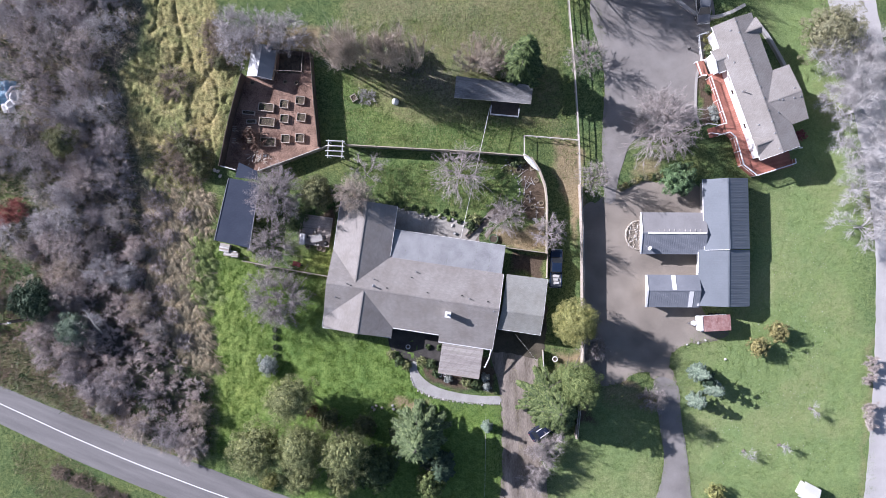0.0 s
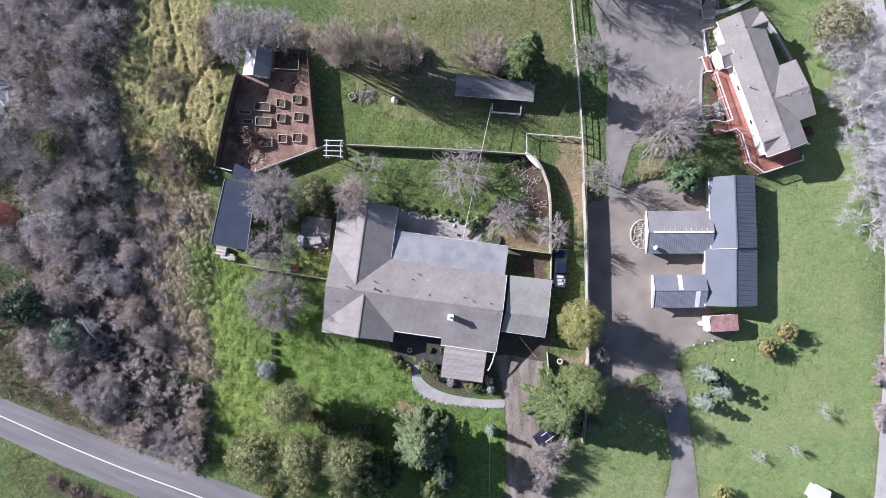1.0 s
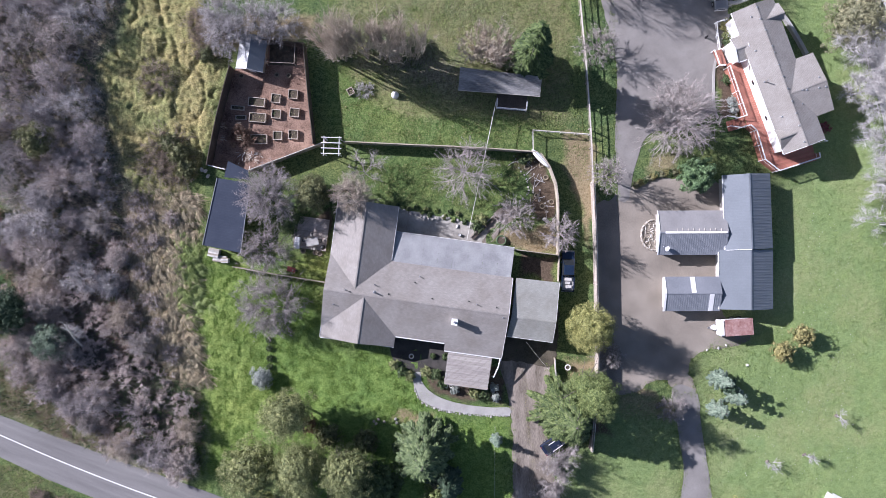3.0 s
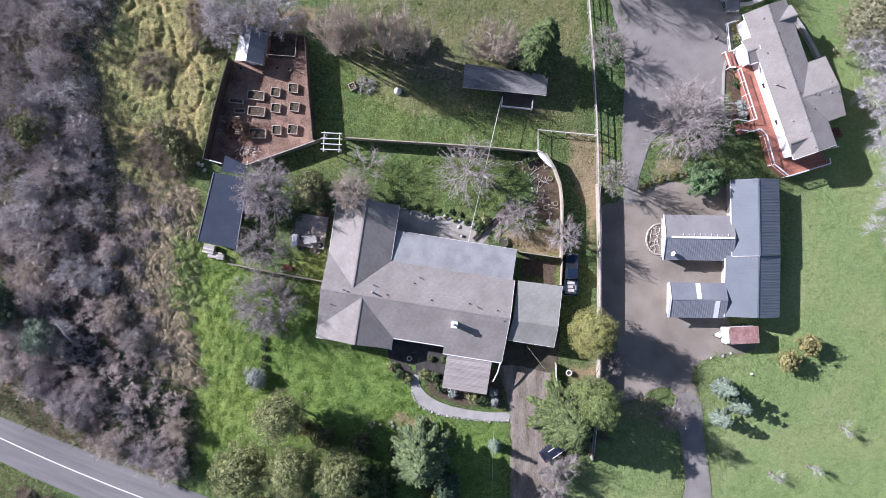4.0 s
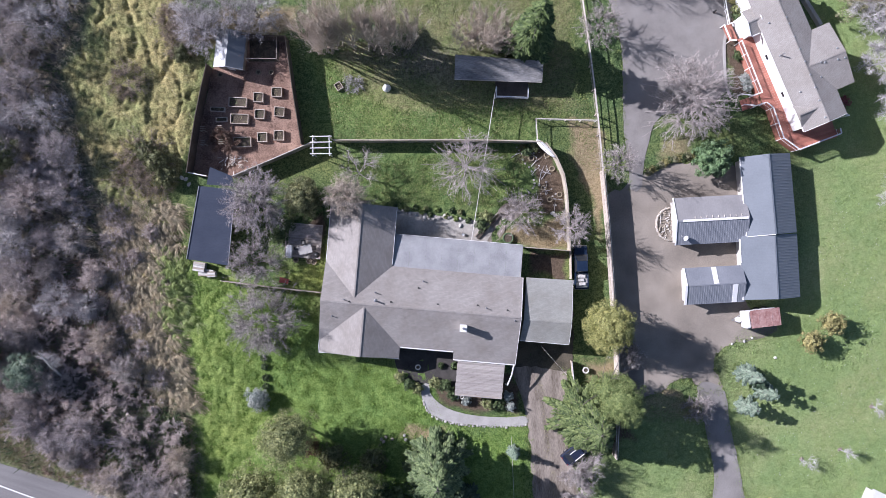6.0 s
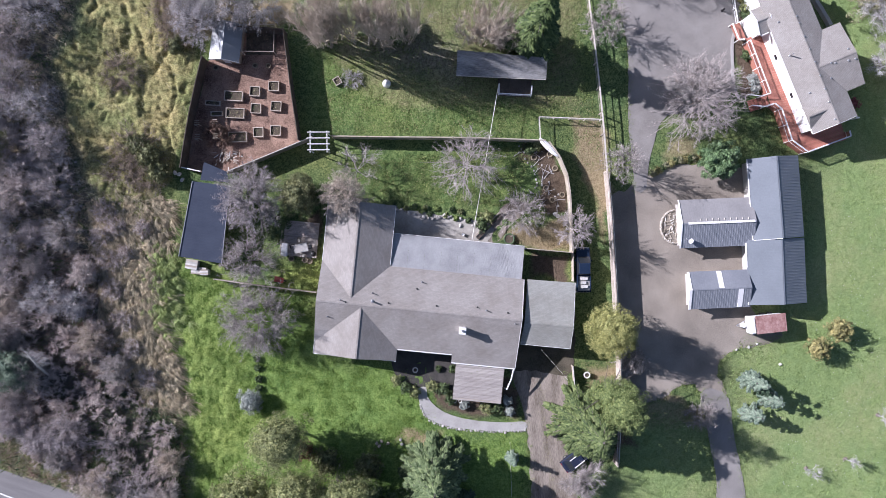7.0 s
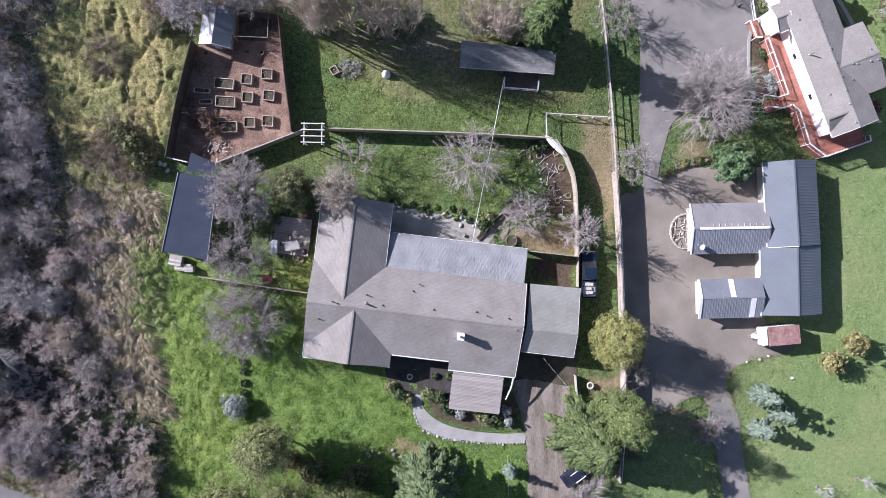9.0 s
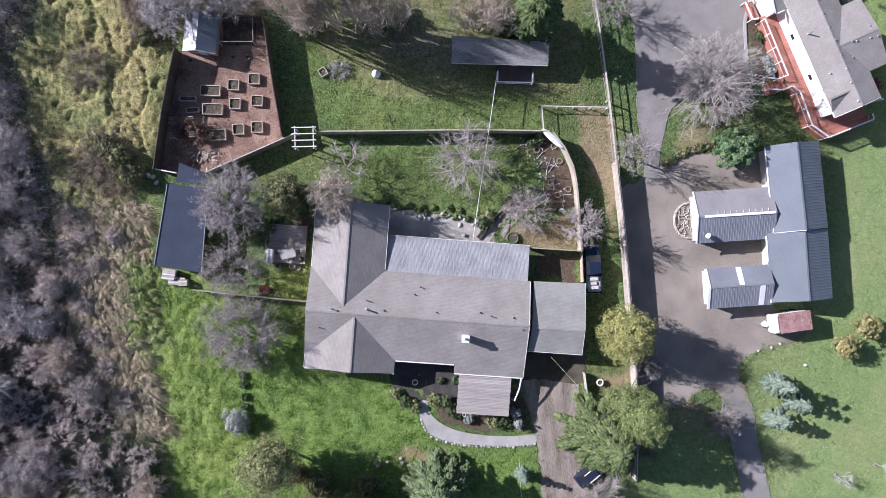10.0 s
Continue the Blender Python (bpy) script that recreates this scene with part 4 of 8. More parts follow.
part("chimney_cap", box(13.17, -2.83, 5.15, 14.03, -1.97, 5.23, pose(HX, HY, 0, 0, 0, HT)), M_WHITE, chim)
part("flue", tube([L(13.6, -2.4, 5.2), L(13.6, -2.4, 5.5)], 0.14, 10), M_STEEL, chim)


def roof_z(v):
    return RZ - (v + 0.55) * 0.336 if v > -0.55 else RZ + (v + 0.55) * 0.326


for u, v, high, dark in ((2.2, 1.0, 0.5, False), (-1.6, -0.2, 0.35, False), (2.35, 0.0, 0.75, False), (8.1, 2.9, 0.4, False), (-3.0, -2.4, 0.35, False), (16.3, 0.25, 0.45, False),
                         (4.3, 0.0, 0.18, True), (10.2, 0.2, 0.18, True), (15.2, 0.5, 0.18, True), (20.0, -1.0, 0.2, False), (19.0, 0.2, 0.18, True), (7.6, 2.0, 0.18, True), (-0.9, -0.4, 0.18, True)):
    p = L(u, v)
    vent_pipe(house, p[0], p[1], roof_z(v), high, 0.1 if (u, v) == (2.35, 0.0) else 0.055, dark)
for u, v, face in ((7.5, -5.32, "v"), (10.5, -5.32, "v"), (14.5, -6.32, "v"), (18.3, -6.32, "v"), (-1, -6.82, "v"), (2.8, -6.82, "v"), (-3.92, 8, "u"), (-3.92, 1, "u"), (8, 3.92, "v"), (13, 3.92, "v"), (17, 3.92, "v")):
    window(house, L, u, v, 1.0, 1.5, 1.1, face)
for u in (9.0, 16.3):
    part("door", slab([L(u, -5.36 if u < 12 else -6.36, 2.05), L(u + 0.9, -5.36 if u < 12 else -6.36, 2.05), L(u + 0.9, -5.3 if u < 12 else -6.3, 2.05), L(u, -5.3 if u < 12 else -6.3, 2.05)], 2.03), M_WHITE, house)

# -- carport --
carport = thing("carport", *L(24, 0)[:2], "low grey shingled carport beside the house", "carport", turn=HT)
part("roof", slab([L(21.25, 4.5, 2.5), L(27.2, 4.65, 2.5), L(27.25, -0.75, 3.75), L(21.2, -0.75, 3.75)], 0.16), M_SHINGLE_MOSS, carport)
part("roof", slab([L(21.2, -0.75, 3.75), L(27.25, -0.75, 3.75), L(27.3, -3.55, 3.02), L(21.0, -3.55, 3.02)], 0.16), M_SHINGLE_MOSS, carport)
part("ridge_cap", beam(L(21.2, -0.75, 3.76), L(27.25, -0.75, 3.76), 0.22, 0.03), M_SHINGLE_MOSS, carport)
part("fascia", beam(L(21.0, -3.58, 2.94), L(27.3, -3.58, 2.94), 0.05, 0.18), M_WHITE, carport)
part("rake_board", beam(L(27.3, -3.55, 2.94), L(27.28, -0.75, 3.67), 0.05, 0.16), M_WHITE, carport)
part("rake_board", beam(L(27.28, -0.75, 3.67), L(27.24, 4.65, 2.42), 0.05, 0.16), M_WHITE, carport)
for u, v in ((21.5, -3.3), (27.0, -3.3), (27.0, 0.5), (27.0, 4.2), (21.5, 4.2)):
    part("post", box(u - 0.07, v - 0.07, 0, u + 0.07, v + 0.07, 2.4, pose(HX, HY, 0, 0, 0, HT)), M_WOOD, carport)
walls(carport, L, 21.4, 27.0, 0.6, 4.1, 2.3, M_TAN_SIDING)

# -- barns with blue-grey metal roofs --
BX, BY = 38.68, 1.16
barn = thing("barn", BX + 0.5, BY + 5, "tall barn with two-tone slate-blue ribbed metal roof", "barn", "farm buildings")
L = local(BX + 0.5, BY, 2.0)
walls(barn, L, -2.7, 3.0, 0.5, 10.0, 2.4, M_SIDING)
gable_end(barn, L, (0.5, 9.85), -2.7, 3.0, 2.4, 3.62, M_SIDING, "v")
gable(barn, L, -3.15, 3.35, 0.1, 10.35, 2.45, 3.8, "v", M_SLATE_METAL, 0.08, at=-0.05, ribs=0.36, rise=(0.003, 0.018))
part("trim", beam(L(-3.18, 3.6, 2.43), L(-3.18, 10.35, 2.43), 0.1, 0.16), M_WHITE, barn)
part("trim", beam(L(-3.18, 0.1, 2.43), L(-3.18, 3.6, 2.43), 0.1, 0.16), M_WHITE, barn)
part("trim", beam(L(-3.2, 0.08, 2.42), L(-0.05, 0.08, 3.77), 0.06, 0.16), M_WHITE, barn)
barn = thing("barn", BX + 0.5, BY - 4, "square barn with slate-blue ribbed metal roof", "barn", "farm buildings")
L = local(BX + 0.5, BY, 0.0)
walls(barn, L, -3.5, 3.0, -7.8, -0.1, 2.2, M_SIDING)
gable_end(barn, L, (-7.8,), -3.5, 3.0, 2.2, 3.42, M_SIDING, "v")
gable(barn, L, -3.95, 3.45, -8.15, 0.05, 2.25, 3.6, "v", M_SLATE_METAL, 0.08, at=-0.1, ribs=0.36, rise=(0.003, 0.018))
for v0, v1 in ((-3.4, -0.3), (-8.15, -6.0)):
    part("trim", beam(L(-3.98, v0, 2.23), L(-3.98, v1, 2.23), 0.12, 0.18), M_WHITE, barn)
L = local(BX, BY, 0.0)
barn = thing("stable", BX - 7.5, BY + 2.4, "low stable wing with slate metal roof and pale ridge", "stable", "farm buildings")
walls(barn, L, -11.4, -3.2, -0.3, 5.0, 2.05, M_SIDING)
gable_end(barn, L, (-11.4,), -0.3, 5.0, 2.05, 2.95, M_SIDING)
planes = gable(barn, L, -11.75, -2.4, -0.65, 5.45, 2.1, 3.1, "u", M_GREY_METAL, 0.08, at=2.4, ribs=0.3, rise=(0.014, 0.003))
planes[1].data.materials[0] = M_DULL_METAL
part("trim", beam(L(-11.8, 5.45, 2.14), L(-11.8, 2.4, 3.14), 0.16, 0.1), M_WHITE, barn)
part("trim", beam(L(-11.8, 2.4, 3.14), L(-11.8, -0.65, 2.14), 0.16, 0.1), M_WHITE, barn)
part("ridge_flashing", beam(L(-11.0, 2.42, 3.13), L(-2.6, 2.42, 3.13), 0.3, 0.05), M_WHITE, barn, "pale ridge flashing")
for i in range(9):
    part("snow_guard", beam(L(-9.4 + i * 0.75, 2.65, 3.08), L(-9.4 + i * 0.75, 2.95, 2.98), 0.06, 0.05), M_PALE_RAIL, barn)
barn = thing("stable", BX - 7.3, BY - 6, "low stable wing with slate roof and clear roof lights", "stable", "farm buildings")
walls(barn, L, -10.5, -3.6, -8.0, -4.0, 2.05, M_SIDING)
gable_end(barn, L, (-10.5,), -8.0, -4.0, 2.05, 2.8, M_SIDING)
gable(barn, L, -10.85, -3.25, -8.4, -3.65, 2.1, 2.95, "u", M_GREY_METAL, 0.08, at=-5.9, ribs=0.3, rise=(0.014, 0.003))
for u0, va, za, vb, zb in ((-7.35, -3.7, 2.11, -5.8, 2.93), (-4.9, -8.35, 2.11, -6.0, 2.93)):
    part("roof_light", slab([L(u0, va, za + 0.05), L(u0 + 0.62, va, za + 0.05), L(u0 + 0.62, vb, zb + 0.03), L(u0, vb, zb + 0.03)], 0.04), M_WHITE, barn, "milky clear roof light")
part("trim", beam(L(-10.95, -3.7, 2.14), L(-10.95, -5.9, 2.98), 0.32, 0.1), M_WHITE, barn)
part("trim", beam(L(-10.95, -5.9, 2.98), L(-10.95, -8.4, 2.14), 0.32, 0.1), M_WHITE, barn)
# dish on the stable
dish = thing("satellite_dish", BX - 10.7, BY + 0.2, "small white satellite dish on the stable roof", "satellite dish", z=2.3)
part("dish", tube([(0, 0, 0.62), (0.14, -0.07, 0.52)], [0.33, 0.06], 14), M_WHITE, dish, here=True)
part("mast", tube([(0, 0, -0.15), (0, 0, 0.3), (0.1, -0.05, 0.5)], 0.03, 6), M_STEEL, dish, here=True)
part("arm", tube([(0.1, -0.05, 0.35), (-0.62, 0.34, 0.8)], 0.035, 6), M_WHITE, dish, here=True)

# -- stock trailer --
trailer = thing("stock_trailer", 38.23, -9.46, "small white stock trailer with faded rusty red roof", "trailer", turn=4)
part("roof", slab([(-2.1, -1.15, 2.15), (1.75, -1.15, 2.15), (1.75, 1.15, 2.15), (-2.1, 1.15, 2.15)], 0.06), M_RUST, trailer, "rusty red roof", here=True)
part("body", box(-2.0, -1.05, 0.5, 1.65, 1.05, 2.09, bevel=0.05), M_WHITE, trailer, here=True)
part("nose", box(-2.75, -1.1, 0.5, -2.12, 1.1, 2.12, bevel=0.12), M_WHITE, trailer, "white rounded nose", here=True)
part("tongue", tube([(-2.7, 0.5, 0.5), (-3.9, 0, 0.5)], 0.06, 6), M_STEEL, trailer, here=True)
part("tongue", tube([(-2.7, -0.5, 0.5), (-3.9, 0, 0.5)], 0.06, 6), M_STEEL, trailer, here=True)
part("spare_tank", tube([(-3.1, 0, 0.45), (-3.1, 0, 1.05)], [0.35, 0.3], 12), M_WHITE, trailer, here=True)
for x in (-0.4, 0.6):
    for y in (-1.12, 1.12):
        part("wheel", tube([(x, y - 0.1, 0.36), (x, y + 0.1, 0.36)], 0.36, 14), M_TYRE, trailer, here=True)
for k in range(5):
    part("roof_bow", beam((-1.9 + k * 0.85, -1.14, 2.155), (-1.9 + k * 0.85, 1.14, 2.155), 0.06, 0.02), M_RUST, trailer, here=True)

# -- white house with red deck --
WX, WY, WT = 42.82, 22.39, -75.0
L = local(WX, WY, WT + 5.2)
white_house = thing("white_house", WX, WY, "white house with pale grey shingle roof and dormer gables", "house", turn=WT + 5.2)
WE, WR = 4.3, 5.15
walls(white_house, L, -11.7, 7.55, -2.15, 2.85, 4.25, M_WHITE)
walls(white_house, L, -3.0, 4.3, 2.85, 5.2, 4.2, M_WHITE)
gable_end(white_house, L, (-11.7, 7.4), -2.15, 2.85, 4.2, 4.95, M_WHITE)
gable_end(white_house, L, (5.05,), -3.0, 4.3, 4.15, 4.8, M_WHITE, "v")
gable(white_house, L, -12.2, 8.0, -2.6, 3.3, WE, WR, "u", M_SHINGLE_PALE, 0.16, at=0.35)
gable(white_house, L, -3.45, 4.75, 0.4, 5.75, WE - 0.02, WR - 0.12, "v", M_SHINGLE_PALE, 0.16, at=0.7)
# dormer gable over the deck, one behind, and the entry roof
gable(white_house, L, 4.5, 7.3, -2.7, 0.1, WE + 0.02, WE + 0.68, "v", M_SHINGLE_PALE, 0.14, at=5.85)
gable(white_house, L, -11.3, -9.0, 1.0, 3.75, WE - 0.02, WE + 0.6, "v", M_SHINGLE_PALE, 0.14, at=-9.75)
gable(white_house, L, -9.05, -5.75, -3.75, -0.6, WE - 0.45, WE + 0.1, "v", M_SHINGLE_PALE, 0.14, at=-7.4)
walls(white_house, L, -8.8, -6.05, -3.35, -2.15, 3.4, M_WHITE)
gable_end(white_house, L, (-3.35,), -8.8, -6.05, 3.4, 4.15, M_WHITE, "v")
part("fascia", beam(L(-5.6, -2.65, 4.22), L(8.0, -2.65, 4.22), 0.06, 0.2), M_WHITE, white_house)
part("fascia", beam(L(-12.2, -2.65, 4.22), L(-9.1, -2.65, 4.22), 0.06, 0.2), M_WHITE, white_house)
part("rake_board", beam(L(8.03, -2.6, 4.22), L(8.03, 0.35, WR - 0.1), 0.06, 0.18), M_WHITE, white_house)
part("rake_board", beam(L(8.03, 0.35, WR - 0.1), L(8.03, 3.3, 4.22), 0.06, 0.18), M_WHITE, white_house)
for v, lift in ((-3.8, 0.0), (-2.0, 0.1)):
    part("rake_board", beam(L(-9.05, v, WE - 0.43 + lift), L(-7.4, v, WE + 0.12 + lift), 0.1, 0.1), M_WHITE, white_house)
    part("rake_board", beam(L(-7.4, v, WE + 0.12 + lift), L(-5.75, v, WE - 0.43 + lift), 0.1, 0.1), M_WHITE, white_house)
part("gutter", beam(L(-5.7, -3.7, WE - 0.5), L(-5.7, -2.6, WE - 0.5), 0.14, 0.1), M_WHITE, white_house)
part("downspout", tube([L(8.15, 3.2, 4.2), L(8.35, 3.65, 4.0), L(8.2, 3.5, 0.2)], 0.09, 6), M_WHITE, white_house)
for u in (-2.6, 2.6):
    window(white_house, L, u, -2.17, 2.1, 0.8, 0.7, "v")
part("door", slab([L(5.4, -2.21, 3.25), L(6.3, -2.21, 3.25), L(6.3, -2.15, 3.25), L(5.4, -2.15, 3.25)], 2.05), M_WHITE, white_house)
for u, v in ((-11.6, 0.4), (-10.7, -0.6), (-10.0, 0.3), (-8.4, 0.4), (-6.1, 0.5), (-5.2, 0.5), (-3.45, 0.45), (-1.8, 0.45), (-0.1, 0.45), (1.7, 0.4), (3.2, -1.3), (3.4, 0.35), (5.1, 0.2), (6.5, -1.7), (7.35, 0.1), (-6.3, -1.5), (0.8, 2.3), (1.0, 2.85), (1.3, 4.5), (1.45, 5.4), (0.0, 5.0), (2.5, 1.8)):
    p = L(u, v)
    z = (WR - abs(v - 0.35) * 0.29) if v < 1.5 else WR - 0.12 - abs(u - 0.7) * 0.17
    vent_pipe(white_house, p[0], p[1], z, 0.12, 0.07)
p = L(-2.0, -1.75)
vent_pipe(white_house, p[0], p[1], WR - 0.6, 0.9, 0.07)

L = local(WX, WY, WT)
deck = thing("wooden_deck", *L(4, -3.2)[:2], "red-stained board deck with white railing round the house", "deck", turn=WT)
DZ = 1.2
M_DECK = plain("red_deck_boards", (0.31, 0.12, 0.085), (0.47, 0.205, 0.148), 0.6, 0.6, 9, piece=0.12)


def deck_edge(u):
    if u < 1.65:
        return -4.62 + (u + 5.5) * 0.06
    if u < 4.0:
        return -4.15 + max(0, u - 3.0) * 0.7
    return -3.42 + (u - 4.0) * 0.02 if u < 8.2 else -3.33 + (u - 8.2) * 0.74


for i in range(54):
    u = -6.0 + i * 0.3
    part("deck_board", box(u, deck_edge(u), DZ - 0.04, u + 0.288, -2.05 + (u + 4) * 0.055 if u < 7.6 else 3.85, DZ, pose(WX, WY, 0, 0, 0, WT)), M_DECK, deck)
rim = [(-5.5, -4.66), (1.65, -4.2), (None, None), (3.1, -4.05), (4.0, -3.45), (8.2, -3.36), (10.2, -1.87), (9.9, 3.95), (9.2, 4.0)]
for (u0, v0), (u1, v1) in zip(rim, rim[1:]):
    if u0 is None or u1 is None:
        continue
    n = max(1, round(math.hypot(u1 - u0, v1 - v0) / 1.8))
    for i in range(n):
        a, b = (u0 + (u1 - u0) * i / n, v0 + (v1 - v0) * i / n), (u0 + (u1 - u0) * (i + 1) / n, v0 + (v1 - v0) * (i + 1) / n)
        part("top_rail", beam(L(*a, DZ + 0.97), L(*b, DZ + 0.97), 0.17, 0.05), M_WHITE, deck)
        part("bottom_rail", beam(L(*a, DZ + 0.12), L(*b, DZ + 0.12), 0.05, 0.06), M_WHITE, deck)
        part("post", beam(L(*a, 0), L(*a, DZ + 0.95), 0.08, 0.08), M_WHITE, deck)
        for k in range(1, 12):
            q = (a[0] + (b[0] - a[0]) * k / 12, a[1] + (b[1] - a[1]) * k / 12)
            part("baluster", beam(L(*q, DZ + 0.15), L(*q, DZ + 0.95), 0.035, 0.035), M_REDWOOD, deck)
    part("skirt", beam(L(u0, v0 + 0.05, DZ / 2 - 0.03), L(u1, v1 + 0.05, DZ / 2 - 0.03), 0.05, DZ - 0.1), M_REDWOOD, deck)
# deck stairs going down to the turning area
steps = thing("deck_steps", *L(2.3, -5.6)[:2], "red wooden steps with white rails down from the deck", "steps", turn=WT)
for i in range(6):
    part("tread", box(1.72, -4.2 - (i + 1) * 0.36, DZ - 0.06 - (i + 1) * 0.17, 3.02, -4.2 - i * 0.36 + 0.03, DZ - (i + 1) * 0.17, pose(WX, WY, 0, 0, 0, WT)), M_REDWOOD, steps)
for u, out in ((1.68, 0.95), (3.06, 2.4)):
    part("rail", beam(L(u, -4.15, DZ + 0.95), L(u, -5.2, DZ + 0.5), 0.15, 0.06), M_WHITE, steps)
    part("rail", beam(L(u, -5.2, DZ + 0.5), L(out, -6.3, 1.0), 0.15, 0.06), M_WHITE, steps)
    part("post", beam(L(u, -5.2, 0), L(u, -5.2, DZ + 0.5), 0.1, 0.1), M_WHITE, steps)
    part("post", beam(L(out, -6.3, 0), L(out, -6.3, 1.05), 0.1, 0.1), M_WHITE, steps)
    part("stringer", beam(L(u, -4.2, DZ - 0.2), L(u, -6.36, 0.1), 0.06, 0.2), M_REDWOOD, steps)
entry = thing("entry_landing", *L(-7, -5)[:2], "red board entry landing with white rail", "landing", turn=WT)
part("landing_boards", slab([L(-8.3, -5.7, 0.5), L(-6.0, -5.6, 0.9), L(-6.0, -4.45, 0.9), L(-8.3, -4.45, 0.5)], 0.06), M_REDWOOD, entry)
rails = [(-8.3, -5.75), (-6.1, -5.6), (-5.9, -4.85)]
for a, b in zip(rails, rails[1:]):
    part("rail", beam(L(*a, 1.3), L(*b, 1.35), 0.2, 0.06), M_WHITE, entry)
    part("post", beam(L(*a, 0), L(*a, 1.3), 0.08, 0.08), M_WHITE, entry)
# pale kerbed path along the turning area
kerb = thing("kerb_path", *L(-3, -6)[:2], "narrow pale kerb path beside the planted bed", "kerb")
for a, b in zip(smooth_line([Vector((*q, 0)) for q in ((36.11, 28.65), (35.55, 26.98), (35.44, 23.92), (35.48, 21.25), (36.07, 19.63))], 0.8), smooth_line([Vector((*q, 0)) for q in ((36.11, 28.65), (35.55, 26.98), (35.44, 23.92), (35.48, 21.25), (36.07, 19.63))], 0.8)[1:]):
    part("kerb", beam((a.x, a.y, 0.07), (b.x, b.y, 0.07), 0.35, 0.12), M_CONCRETE, kerb)
# railed planting bed against the white house
bed_rail = thing("planter_rail", *(37.00, 31.48), "low white rail round a planted bed by the wall", "railing")
corners = [(37.04, 33.35), (35.58, 32.94), (35.76, 31.09), (36.02, 29.16), (37.56, 29.57)]
for p, q in zip(corners, corners[1:]):
    part("rail", beam((*p, 0.9), (*q, 0.9), 0.14, 0.06), M_WHITE, bed_rail)
    part("lower_rail", beam((*p, 0.4), (*q, 0.4), 0.05, 0.06), M_WHITE, bed_rail)
    part("post", beam((*p, 0), (*p, 0.9), 0.09, 0.09), M_WHITE, bed_rail)
bollard = thing("bollard", *(34.39, 31.04), "short dark bollard standing on the turning area", "bollard")
part("post", tube([(0, 0, 0), (0, 0, 0.72), (0, 0, 0.82)], [0.13, 0.12, 0.05], 10), M_BLACK, bollard, here=True)
part("base", tube([(0, 0, 0), (0, 0, 0.08)], [0.19, 0.17], 10), M_BLACK, bollard, here=True)
for line in ([(31.34, 39.26), (33.46, 37.47), (35.06, 36.28), (35.91, 35.94)], [(37.25, 35.68), (38.77, 35.85), (40.62, 36.53), (42.46, 37.55)]):
    ledge = thing("garden_wall", *line[0], "low pale wall edging the turning area", "wall")
    for p, q in zip(line, line[1:]):
        part("block", beam((*p, 0.25), (*q, 0.25), 0.45, 0.6), M_CONCRETE, ledge)
# low retaining wall east of the white house
back_wall = thing("retaining_wall", *L(-5, 5.6)[:2], "low pale concrete retaining wall behind the house", "wall", turn=WT)
line = smooth_line([Vector(L(*q)) for q in ((-12.4, 4.2), (-9.8, 5.35), (-7.0, 6.2), (-4.5, 6.8))], 1.2)
for a, b in zip(line, line[1:]):
    part("block", beam((a.x, a.y, 0.35), (b.x, b.y, 0.35), 0.45, 0.75), M_CONCRETE, back_wall)

# -- long open shed with navy metal roof --
shed = thing("open_shed", -32.98, 6.84, "long open shed with dark navy metal roof", "shed")
SHW, SHE = [(-33.71, 11.28), (-35.76, 2.07)], [(-29.30, 10.61), (-30.69, 0.96)]
quad = [(*SHW[0], 2.75), (*SHW[1], 2.75), (*SHE[1], 2.25), (*SHE[0], 2.25)]
bm = ribbed(quad, 26, 0.06, 0.012, 0.06)
part("roof", bm, M_NAVY_METAL, shed)
quad2 = [(*(-32.21, 13.62), 2.7), (*(-32.75, 11.41), 2.7), (*(-29.34, 11.04), 2.3), (*(-29.62, 12.38), 2.3)]
part("roof", slab(quad2, 0.08), M_NAVY_METAL, shed)
part("roof_trim", beam(quad[0], quad[1], 0.08, 0.14), M_STEEL, shed)
part("roof_trim", beam(quad[2], quad[3], 0.08, 0.12), M_STEEL, shed)
wa, wb = Vector(quad[0]), Vector(quad[1])
part("back_wall", beam((wa.x + 0.3, wa.y - 0.2, 1.3), (wb.x + 0.3, wb.y + 0.2, 1.3), 0.12, 2.6), M_DARK_WOOD, shed)
part("end_wall", beam((wb.x + 0.3, wb.y + 0.25, 1.1), (quad[2][0] - 0.2, quad[2][1] + 0.2, 1.1), 0.12, 2.2), M_DARK_WOOD, shed)
for f in (0.02, 0.26, 0.5, 0.74, 0.98):
    q = Vector(quad[3]).lerp(Vector(quad[2]), f)
    part("post", box(q.x - 0.3, q.y - 0.07, 0, q.x - 0.16, q.y + 0.07, 2.15), M_DARK_WOOD, shed)

# -- garden shed and wire run --
gx, gy = -29.13, 28.59
gshed = thing("garden_shed", gx, gy, "small garden shed with pale sheet roof and white front", "shed", turn=-9)
L = local(gx, gy, -9)
walls(gshed, L, -1.6, 1.6, -2.0, 2.2, 2.0, M_TAN_SIDING)
gable_end(gshed, L, (-2.0,), -1.6, 1.6, 2.0, 2.7, M_WHITE, "v")
part("roof", slab([L(-1.9, -2.3, 1.95), L(-1.9, 2.5, 1.95), L(-0.1, 2.5, 2.8), L(-0.1, -2.3, 2.8)], 0.05), M_PALE_SHEET, gshed, "worn pale sheet roof plane")
part("roof", slab([L(-0.1, -2.3, 2.8), L(-0.1, 2.5, 2.8), L(1.9, 2.5, 1.95), L(1.9, -2.3, 1.95)], 0.05), M_SLATE_METAL, gshed, "slate sheet roof plane")
